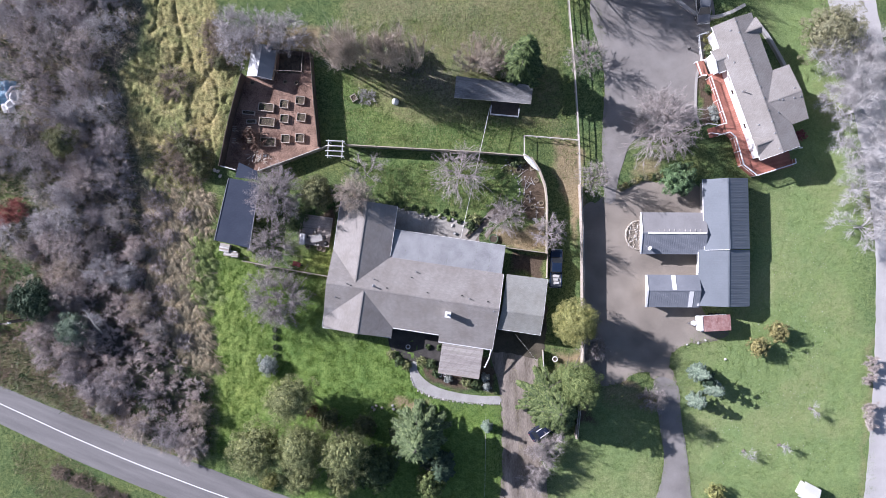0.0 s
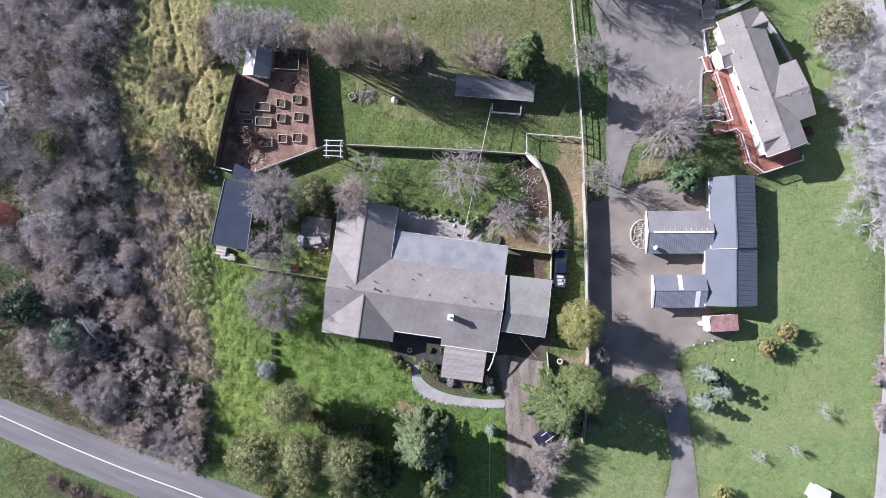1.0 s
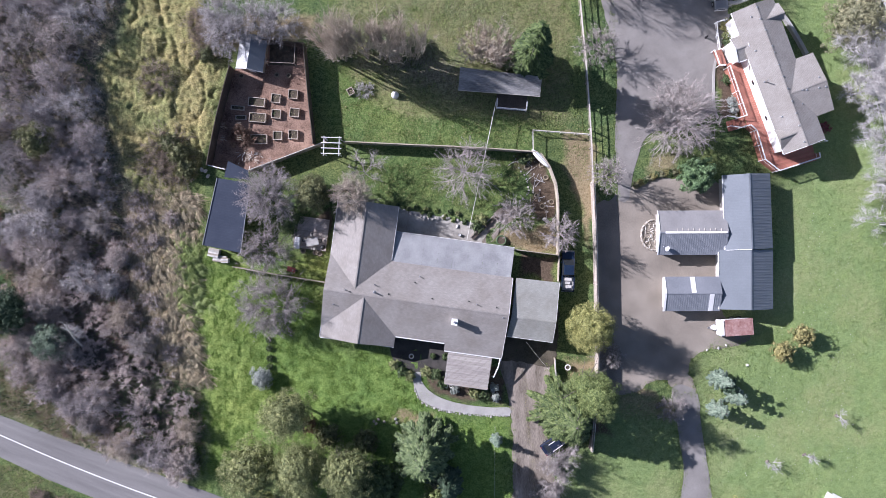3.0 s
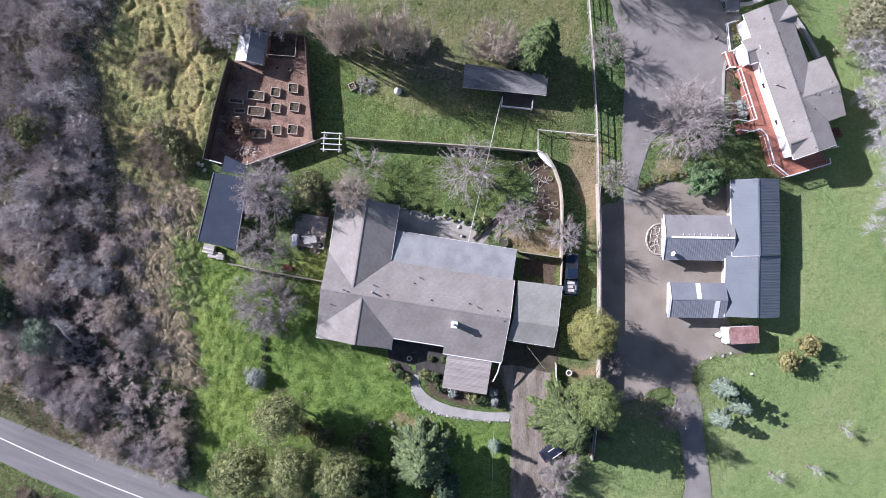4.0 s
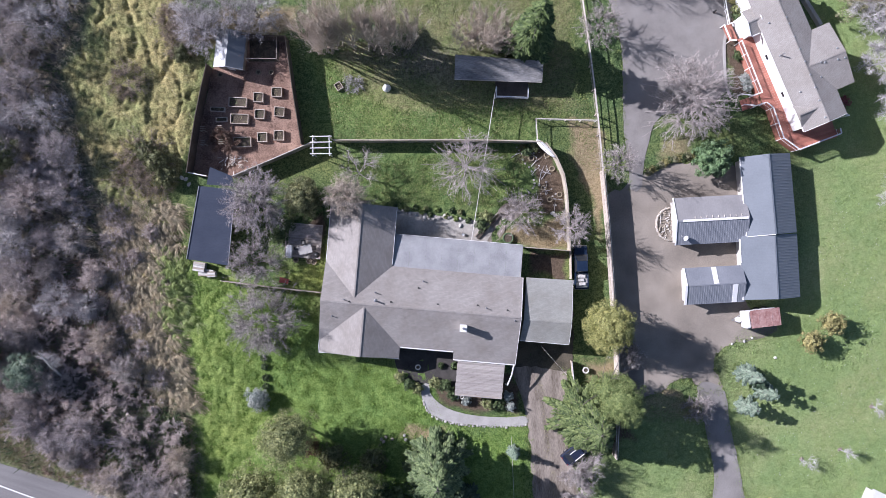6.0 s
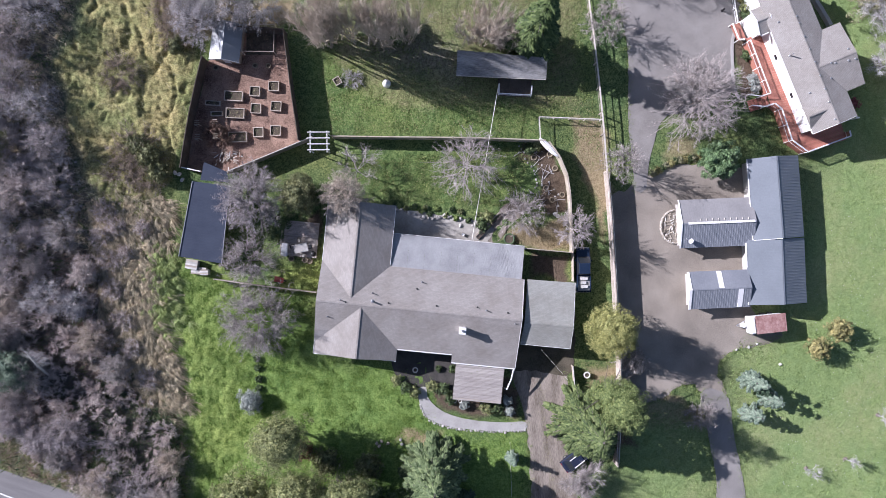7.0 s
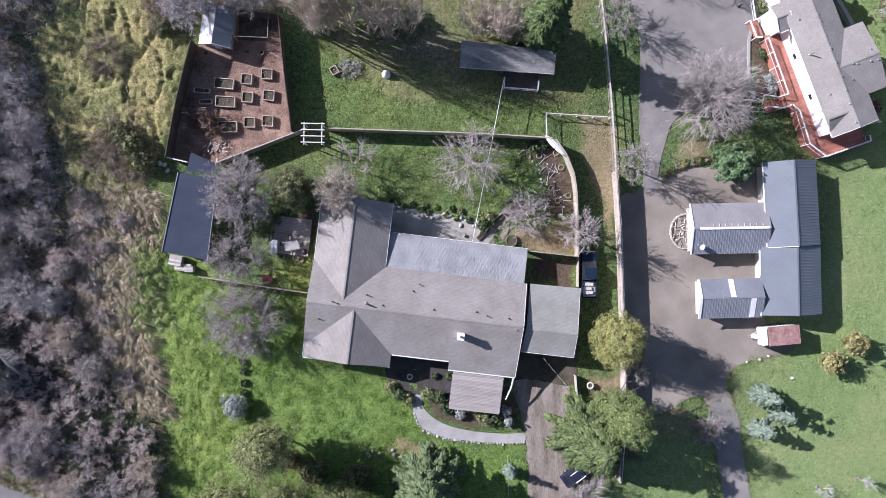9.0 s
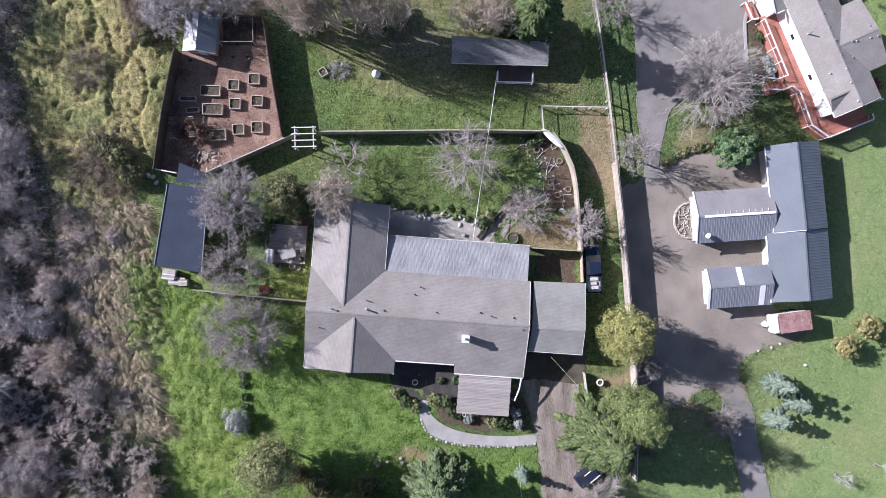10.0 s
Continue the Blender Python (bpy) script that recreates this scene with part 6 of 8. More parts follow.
def stone(name, x, y, z, size, material, label, category, seed, group=""):
    bm = bmesh.new()
    bmesh.ops.create_icosphere(bm, subdivisions=2, radius=1)
    for v in bm.verts:
        v.co *= 1 + 0.5 * noise.noise(v.co * 1.3 + Vector((seed * 3.7, seed, 0)))
    bmesh.ops.transform(bm, matrix=Matrix.Diagonal((size, size * 0.8, size * 0.6, 1)), verts=bm.verts)
    me = bpy.data.meshes.new(name)
    bm.to_mesh(me)
    bm.free()
    me.materials.append(material)
    ob = new(name, me)
    ob.matrix_basis = pose(x, y, z, 0, 0, seed * 47)
    return tagged(ob, label, category, group)


for k, (x, y) in enumerate(((34.43, -12.93), (36.05, -12.65), (37.12, -12.28), (40.08, -15.08))):
    stone("boulder", x, y, 0.08, 0.17 + 0.05 * (k % 2), M_STONE, "pale boulder at the edge of the gravel", "boulder", k + 1, "boulders")
for k, (x, y) in enumerate(((-12.50, -22.96), (-11.89, -22.67), (-11.05, -22.99), (-12.20, -23.27), (-9.45, -22.63), (-9.30, -23.16))):
    stone("boulder", x, y, 0.1, 0.24, M_FENCE if k < 4 else M_ROCK, "tan rock lying on the lawn", "boulder", k + 21, "boulders")
for k, (x, y) in enumerate(((-36.32, 12.59), (-35.95, 11.83), (-36.85, 12.75), (12.00, 5.26), (11.62, 5.57), (-0.61, 4.59))):
    stone("boulder", x, y, 0.1, 0.3, M_STONE, "pale rock beside the fence", "boulder", k + 31, "boulders")
rng = np.random.RandomState(11)
edge = smooth_line(flat_points(WALK_OUT[1:]), 0.34)
for k, p in enumerate(edge):
    stone("edging_stone", p.x + rng.normal() * 0.05, p.y - 0.12 + rng.normal() * 0.05, 0.05, 0.16 * rng.uniform(0.6, 1.3), M_ROCK if k % 3 else M_STONE, "rounded stone edging the walk", "stone", k * 1.7, "edging stones")
bank = smooth_line(flat_points([(-9.36, 7.07), (-4.80, 5.79), (-1.74, 5.67), (1.91, 4.78)]), 0.5)
for k, p in enumerate(bank):
    stone("wall_stone", p.x + rng.normal() * 0.15, p.y + rng.normal() * 0.15, 0.1, 0.26 * rng.uniform(0.6, 1.3), M_ROCK, "mossy grey stone of the low bank", "stone", k * 1.3, "bank stones")
bed_edge = smooth_line(flat_points([(7.38, 14.49), (8.13, 12.95), (9.02, 11.26), (9.46, 9.27), (8.22, 8.21)]), 0.5)
for k, p in enumerate(bed_edge):
    stone("edging_stone", p.x + rng.normal() * 0.08, p.y + rng.normal() * 0.08, 0.05, 0.16 * rng.uniform(0.6, 1.2), M_ROCK, "grey stone edging the flower bed", "stone", k * 2.1, "bed stones")

for k in range(22):
    f, g = rng.rand(), rng.rand()
    p = Vector((*(9.67, 14.15), 0)).lerp(Vector((*(12.40, 6.25), 0)), f) + Vector(((g - 0.5) * 2.6, (rng.rand() - 0.5) * 0.8, 0))
    stone("bed_stone", p.x, p.y, 0.03, 0.12 * rng.uniform(0.5, 1.4), M_STONE if k % 5 == 0 else M_ROCK, "small stone lying in the flower bed", "stone", k * 1.9, "flower bed stones")
for k in range(16):
    f = rng.rand()
    p = Vector((9.4, 13.6, 0.06)).lerp(Vector((11.6, 5.6, 0.06)), f) + Vector((rng.normal() * 0.9, rng.normal() * 0.3, 0.0))
    a, l = rng.uniform(0, 3.1), rng.uniform(0.5, 1.3)
    twig = thing("cut_branch", p.x, p.y, "pale cut branch lying in the flower bed", "branch", "cut branches", turn=math.degrees(a), z=0.06)
    part("stem", tube([(-l, 0, 0), (-0.2 * l, 0.12 * l, 0.05), (l, 0.02, 0.02)], [0.05, 0.04, 0.015], 5), M_TWIG_PALE, twig, here=True)
    part("fork", tube([(-0.2 * l, 0.12 * l, 0.05), (0.4 * l, 0.4 * l, 0.04)], [0.03, 0.01], 5), M_TWIG_PALE, twig, here=True)
log = thing("timber_edge", 3.12, 4.31, "dark timber laid across the patio corner", "timber")
p, q = Vector((*(1.53, 2.77), 0.14)), Vector((*(4.86, 5.92), 0.14))
part("sleeper", beam(p, q, 0.26, 0.24), M_DARK_WOOD, log)
part("sleeper", beam(p + Vector((-0.35, 0.3, -0.02)), q + Vector((-0.45, 0.1, -0.02)), 0.16, 0.18), M_WOOD, log)
heap = thing("debris_heap", -29.98, 14.65, "heap of pale dry stalks and broken boards", "debris")
for k in range(40):
    x, y, t = rng.normal() * 0.75, rng.normal() * 0.5, rng.uniform(0, 3.1)
    l = rng.uniform(0.1, 0.38)
    part("stick", beam((x - l * math.cos(t), y - l * math.sin(t), 0.1 + 0.2 * rng.rand()), (x + l * math.cos(t), y + l * math.sin(t), 0.1 + 0.2 * rng.rand()), 0.09, 0.05), M_WOOD if k % 3 else M_STONE, heap, here=True)

# back deck with grill and table
px0, py0 = -21.22, 3.63
back_deck = thing("back_deck", px0, py0, "weathered board deck behind the wing", "deck", turn=-8)
M_BACK = plain("grey_deck_boards", (0.36, 0.305, 0.265), (0.58, 0.51, 0.45), 0.85, 0.7, 8, piece=0.2)
for i in range(28):
    part("deck_board", box(-2.1, -2.2 + i * 0.16, 0.3, 2.3, -2.2 + i * 0.16 + 0.145, 0.34), M_BACK, back_deck, here=True)
for x in (-2.0, 0, 2.2):
    part("joist", box(x - 0.05, -2.2, 0, x + 0.05, 2.2, 0.3), M_DARK_WOOD, back_deck, here=True)
chest = thing("storage_box", -23.14, 2.36, "white storage box on the back deck", "box", turn=-8, z=0.34)
part("body", box(-0.35, -0.8, 0, 0.35, 0.8, 0.6, bevel=0.03), M_WHITE, chest, here=True)
part("lid", box(-0.38, -0.83, 0.6, 0.38, 0.83, 0.68, bevel=0.02), M_WHITE, chest, here=True)
table = thing("garden_table", -21.01, 2.49, "grey patio table with a pale cloth", "table", turn=10, z=0.34)
part("top", box(-0.9, -0.55, 0.7, 0.9, 0.55, 0.74, bevel=0.01), M_CONCRETE, table, here=True)
for x in (-0.8, 0.8):
    for y in (-0.45, 0.45):
        part("leg", box(x - 0.03, y - 0.03, 0, x + 0.03, y + 0.03, 0.7), M_BLACK, table, here=True)
for k, (x, y, t) in enumerate(((-22.1, 2.75, -80), (-19.9, 2.6, 95), (-21.2, 3.45, 175), (-20.75, 1.55, -5))):
    chair = thing("patio_chair", x, y, "dark metal patio chair with a grey seat", "chair", "chairs on the deck", turn=t, z=0.34)
    part("seat", box(-0.24, -0.24, 0.4, 0.24, 0.24, 0.45, bevel=0.02), M_PATIO, chair, here=True)
    part("backrest", box(-0.24, -0.28, 0.45, 0.24, -0.23, 0.9, bevel=0.02), M_BLACK, chair, here=True)
    for x0 in (-0.2, 0.2):
        part("armrest", box(x0 - 0.03, -0.24, 0.62, x0 + 0.03, 0.2, 0.66), M_BLACK, chair, here=True)
        for y0 in (-0.2, 0.2):
            part("leg", box(x0 - 0.02, y0 - 0.02, 0, x0 + 0.02, y0 + 0.02, 0.4 if y0 < 0 else 0.62), M_BLACK, chair, here=True)
grill = thing("kettle_grill", -19.49, 1.71, "round dark kettle grill on the deck", "grill", z=0.34)
part("bowl", tube([(0, 0, 0.5), (0, 0, 0.68), (0, 0, 0.9), (0, 0, 1.02)], [0.15, 0.36, 0.33, 0.06], 14), M_BLACK, grill, here=True, smooth=True)
for a in (0.3, 2.4, 4.5):
    part("leg", tube([(0.15 * math.cos(a), 0.15 * math.sin(a), 0.55), (0.35 * math.cos(a), 0.35 * math.sin(a), 0)], 0.02, 5), M_STEEL, grill, here=True)
for k, (x, y) in enumerate(((-22.40, 1.21), (-20.72, 0.96), (-20.11, 0.80))):
    tyre_planter(x, y, 0.4, 0.34 if k < 1 else 0.05, label="dark tyre stored beside the deck")
bucket = thing("bucket", -0.35, 3.4, "small white bucket standing on the patio", "bucket")
part("pail", tube([(0, 0, 0), (0, 0, 0.34)], [0.15, 0.19], 14), M_WHITE, bucket, here=True)
part("rim", ring(0, 0, 0.33, 0.21, 0.17, 0.04, 14), M_WHITE, bucket, here=True)
part("handle", tube([(-0.19, 0, 0.33), (-0.12, 0.12, 0.38), (0.12, 0.12, 0.38), (0.19, 0, 0.33)], 0.012, 5), M_STEEL, bucket, here=True)
# white scrap heap in a clearing of the wood
heap = thing("scrap_pile", -67.4, 24.2, "heap of white panels, boxes and a blue sheet", "scrap pile", turn=20)
part("curved_panel", tube([(-1.6, -0.9, 0.2), (-1.2, 0.3, 0.7), (0.0, 1.0, 0.9), (1.2, 0.9, 0.5)], [0.12, 0.2, 0.2, 0.1], 8), M_WHITE, heap, here=True)
part("panel", slab([(-0.6, -1.6, 0.35), (0.5, -1.5, 0.5), (0.7, 0.4, 0.75), (-0.3, 0.5, 0.6)], 0.08), M_WHITE, heap, "bent white sheet", here=True)
for x, y in ((1.3, -0.2), (1.45, -1.0), (1.3, -1.8)):
    part("box", box(x - 0.35, y - 0.3, 0, x + 0.35, y + 0.3, 0.5, bevel=0.03), M_WHITE, heap, here=True)
part("blue_sheet", slab([(-1.9, -2.2, 0.2), (-0.9, -2.2, 0.3), (-0.8, -0.9, 0.5), (-1.8, -0.8, 0.3)], 0.04), M_TARP, heap, here=True)
# red barrow by the yard fence
barrow = thing("wheelbarrow", -24.1, -1.4, "dull red wheelbarrow standing beside the yard fence", "wheelbarrow", turn=-15)
part("tray", slab([(-0.55, -0.36, 0.58), (0.6, -0.3, 0.52), (0.6, 0.3, 0.52), (-0.55, 0.36, 0.58)], 0.2), M_BARROW, barrow, here=True)
part("wheel", tube([(0.78, -0.06, 0.2), (0.78, 0.06, 0.2)], 0.2, 14), M_TYRE, barrow, here=True)
for y in (-0.28, 0.28):
    part("handle", tube([(0.75, y * 0.3, 0.25), (-0.4, y, 0.42), (-1.15, y, 0.62)], 0.025, 6), M_WOOD, barrow, here=True)
    part("leg", tube([(-0.35, y, 0.42), (-0.4, y, 0.0)], 0.02, 6), M_STEEL, barrow, here=True)
# clutter at the end of the navy shed
for k, (x, y, sx, sy, sz) in enumerate(((-34.96, 1.00, 1.5, 1.2, 0.9), (-34.21, 0.15, 1.9, 0.9, 0.7), (-33.38, -0.09, 1.0, 0.7, 1.0))):
    crate = thing("pallet_stack", x, y, "pale stacked boards and pallets beside the shed", "pallets", "pallets by the shed", turn=-12 + 5 * k)
    for j in range(int(sz / 0.15)):
        for i in range(5):
            part("board", box(-sx / 2, -sy / 2 + i * sy / 5, j * 0.15, sx / 2, -sy / 2 + i * sy / 5 + sy / 5.6, j * 0.15 + 0.1), M_STONE if (i + j) % 3 else M_WOOD, crate, here=True)
# ring of split firewood against the stable's end
logs = thing("log_ring", 26.35, 3.3, "half ring of pale split firewood laid by the stable", "firewood")


def log_at(x, y, z, turn, long=0.2, thick=0.06, k=0):
    c, d = long * math.cos(turn), long * math.sin(turn)
    part("log", tube([(x - c, y - d, z), (x + c, y + d, z + 0.03)], thick, 6), (M_WOOD, M_FENCE, M_STONE)[k % 3], logs, here=True)


for k in range(34):
    a = 1.35 + k / 33 * 3.6
    for r, z in ((2.1, 0.07), (2.02, 0.19)):
        log_at(r * math.cos(a) * 0.95 + 0.8, r * math.sin(a) * 1.05, z, a + 1.57 + rng.normal() * 0.25, 0.19, 0.055, k + int(z > 0.1))
for k in range(46):
    x, y = rng.uniform(-0.9, 1.1), rng.uniform(-1.7, 1.7)
    log_at(x + 0.1, y, 0.06 + 0.1 * rng.rand(), rng.choice([0.2, 1.7]) + rng.normal() * 0.25, 0.24, 0.05, k)
for k in range(30):
    log_at(1.0 + 0.25 * rng.rand(), -2.2 + k * 0.15, 0.08 + 0.35 * rng.rand(), 0.05 * rng.normal(), 0.22, 0.07, 2 * k)
# utility pole in the woods
pole = thing("utility_pole", -64.38, -10.06, "weathered timber utility pole with a cross arm", "utility pole")
part("mast", tube([(0, 0, 0), (0, 0, 8.0)], [0.17, 0.12], 8), M_BARK, pole, here=True)
part("cross_arm", box(-0.9, -0.06, 7.3, 0.9, 0.06, 7.42), M_WOOD, pole, here=True)
for x in (-0.8, 0.8):
    part("insulator", tube([(x, 0, 7.42), (x, 0, 7.6)], 0.05, 6), M_WHITE, pole, here=True)
# tarps and junk at the far edge of the woods
for k, (x, y, s, m) in enumerate(((-68.81, 24.94, 1.9, M_TARP), (-67.48, 23.64, 1.6, M_WHITE), (-68.51, 22.33, 1.5, M_WHITE), (-69.67, 23.63, 1.6, M_TARP))):
    tarp = thing("tarp_heap", x, y, "crumpled blue and white tarp over stored things", "tarp", "tarps in the woods")
    bm = bmesh.new()
    bmesh.ops.create_grid(bm, x_segments=14, y_segments=12, size=s * 0.7)
    for v in bm.verts:
        e = max(0, 1 - (v.co.length / (s * 0.95)) ** 2)
        v.co.z = e * (1.0 + 0.6 * noise.noise(v.co * 1.4 + Vector((k, 0, 0)))) + 0.1 * noise.noise(v.co * 4)
    part("sheet", bm, m, tarp, here=True, smooth=True)
    part("load", box(-s * 0.35, -s * 0.3, 0, s * 0.35, s * 0.3, 0.55), M_DARK_WOOD, tarp, here=True)

# ---- trees and undergrowth ----


def bare_tree(name, x, y, height, label, seed, twig=None, stems=1, counts=(7, 6, 5, 7), spread=0.75, lift=0.12, trunk=0.28, wide=1.0, thick=0.017, ratio=0.62, group="bare trees"):
    rng = np.random.RandomState(seed)
    tree = thing(name, x, y, label, "tree" if stems == 1 else "shrub", group)
    height, counts = height * 1.12, (*counts[:-1], round(counts[-1] * 2.8))
    limbs, twigs = branching(rng, height, stems, counts, spread, lift, trunk, thick, ratio, wide)
    n = len(twigs[0]) // counts[-1]
    v, f = tubes_mesh(*(q[:-2 * n] for q in limbs), sides=5)
    under(mesh_object("trunk" if stems == 1 else "stem", v, f, twig or M_TWIG, True), tree)
    v, f = twig_mesh(rng, *twigs, 0.024)
    w, g = twig_mesh(rng, limbs[0][-2 * n:-n], limbs[1][-n:], 0.06)
    v, f = np.concatenate([v, w]), np.concatenate([f, g + len(v)])
    under(mesh_object("branchwork", v, f, twig or M_TWIG), tree)
    return tree


def spiral(rng, n, low):
    """Even ways over a dome, down to the given sine below its rim."""
    g = np.arange(n) + 0.5
    cz = 1 - (1 + low) * g / n
    az = g * 2.39996 + rng.uniform(0, 6)
    s = np.sqrt(np.maximum(1 - cz ** 2, 0))
    return np.c_[s * np.cos(az), s * np.sin(az), cz]


def dome_tree(name, x, y, height, wide, label, seed, twig, low=0.35, limbs=9, branches=150, twigs=64, thin=0.03, long=0.62, category="tree", group="bare trees", deep=1.0, dark=True):
    """A leafless tree with a close round crown: limbs, branches to its skin, fine twigs along each."""
    rng = np.random.RandomState(seed)
    tree = thing(name, x, y, label, category, group)
    mid = np.array([0, 0, height * low])
    axes = np.array([wide, wide * deep, height * (1 - low)])
    fork = mid * 0.75 + [0, 0, 0.25]
    ends = mid + spiral(rng, limbs, 0.05) * rng.uniform(0.4, 0.6, (limbs, 1)) * axes
    ends[:, 2] = np.maximum(ends[:, 2], 0.15)
    bow = (fork + ends) / 2 + rng.normal(size=ends.shape) * 0.07 * wide
    bow[:, 2] = np.maximum(bow[:, 2], 0.1)
    way = spiral(rng, branches, 0.3) + rng.normal(size=(branches, 3)) * 0.12
    lump = 1 + 0.16 * np.sin(way[:, 0] * 5 + seed) * np.sin(way[:, 1] * 6 + seed * 2)
    tips = mid + way * (rng.uniform(0.72, 1.0, branches) * lump)[:, None] * axes
    tips[:, 2] = np.maximum(tips[:, 2], 0.12)
    near = np.argmin(np.linalg.norm(tips[:, None] - ends[None], axis=2) + rng.uniform(0, 0.5, (branches, limbs)), 1)
    root = bow[near] + (ends - bow)[near] * rng.uniform(0.2, 1, (branches, 1))
    knee = (root + tips) / 2 + rng.normal(size=tips.shape) * 0.09 * wide
    knee[:, 2] = np.maximum(knee[:, 2], 0.08)
    r = 0.009 * height + 0.02
    a = np.concatenate([[[0, 0, 0]], np.repeat([fork], limbs, 0), bow, root, knee])
    b = np.concatenate([[fork], bow, ends, knee, tips])
    ra = np.r_[r * 1.3, np.full(limbs, r * 0.7), np.full(limbs, r * 0.5), np.full(branches, r * 0.3), np.full(branches, r * 0.2)]
    rb = np.r_[r, np.full(limbs, r * 0.5), np.full(limbs, r * 0.3), np.full(branches, r * 0.2), np.full(branches, 0.012)]
    v, f = tubes_mesh(a, b, ra, rb, 4)
    under(mesh_object("trunk" if category == "tree" else "stem", v, f, M_BARK if dark else twig, True), tree)
    q = rng.uniform(0.15, 2, (branches, twigs, 1))
    at = np.where(q < 1, root[:, None] + (knee - root)[:, None] * q, knee[:, None] + (tips - knee)[:, None] * (q - 1)).reshape(-1, 3)
    n = len(at)
    side = np.repeat(tips - knee, twigs, 0)
    side /= np.linalg.norm(side, axis=1, keepdims=True) + 1e-9
    out = (at - mid) / axes
    out /= np.linalg.norm(out, axis=1, keepdims=True) + 1e-9
    go = side * 0.4 + out * 0.35 + rng.normal(size=(n, 3)) * 0.62
    go /= np.linalg.norm(go, axis=1, keepdims=True)
    end = at + go * (long * rng.uniform(0.4, 1.1, (n, 1)))
    end[:, 2] = np.maximum(end[:, 2], 0.02)
    v, f = twig_mesh(rng, at, at + (end - at) / 1.5, thin)
    under(mesh_object("branchwork", v, f, twig), tree)
    return tree


def crown_points(rng, n, wide, tall, lumps, base, knots=7):
    """Places and outward ways on the skin of a crown of lumps, each a heap of leaf knots."""
    c = spiral(rng, lumps, 0.45) + rng.normal(size=(lumps, 3)) * 0.1
    c *= rng.uniform(0.60, 0.76, (lumps, 1))
    r = rng.uniform(0.24, 0.36, lumps)
    k = np.repeat(np.arange(lumps), knots)
    kd = rng.normal(size=(lumps * knots, 3)) + c[k] * 0.9
    kd /= np.linalg.norm(kd, axis=1, keepdims=True)
    scale = np.array([wide, wide, tall])
    knot = (c[k] + kd * (r[k] * rng.uniform(0.7, 1.0, len(k)))[:, None]) * scale + [0, 0, base]
    size = rng.uniform(0.10, 0.17, len(k)) * min(wide, 3.0)
    i = rng.randint(0, len(k), n)
    d = rng.normal(size=(n, 3)) + kd[i] * 0.5
    d /= np.linalg.norm(d, axis=1, keepdims=True)
    p = knot[i] + d * (size[i] * rng.uniform(0.7, 1.05, n))[:, None]
    out = d + kd[i] * 0.5
    inner = rng.rand(n) < 0.1
    p[inner] = (p[inner] - [0, 0, base]) * rng.uniform(0.45, 0.8, (inner.sum(), 1)) + [0, 0, base]
    p[:, 2] = np.maximum(p[:, 2], 0.05)
    return p, out / np.linalg.norm(out, axis=1, keepdims=True)


def leafy_tree(name, x, y, height, wide, label, seed, leaf, n=3400, size=0.3, lumps=22, low=0.25, category="tree", group="leafy trees"):
    rng = np.random.RandomState(seed)
    tree = thing(name, x, y, label, category, group)
    if n > 2000:
        n, size = round(n * 2.5), size * 0.62
    elif n > 600:
        n, size = round(n * 1.8), size * 0.72
    tall = height * (1 - low) * (0.66 if height > 6 else 0.55)
    base = height - tall * 1.0
    limbs, _ = branching(rng, height * 0.85, 1, (6, 4, 2), 0.7, 0.2, 0.35, 0.02)
    v, f = tubes_mesh(*limbs, sides=5)
    under(mesh_object("trunk", v, f, M_BARK, True), tree)
    at, out = crown_points(rng, n, wide, tall, lumps, base)
    v, f = leaf_mesh(rng, at, out, size, 0.6, rough=0.3)
    core = rng.normal(size=(n // 5, 3))
    core /= np.linalg.norm(core, axis=1, keepdims=True)
    w, g = leaf_mesh(rng, core * (rng.uniform(0.45, 0.72, (len(core), 1)) * [wide, wide, tall]) + [0, 0, base if height > 6 else max(base, tall * 0.75)], core, size * 2.4, 0.8, rough=0.3)
    v, f = np.concatenate([v, w]), np.concatenate([f, g + len(v)])
    under(mesh_object("crown", v, f, leaf), tree)
    return tree


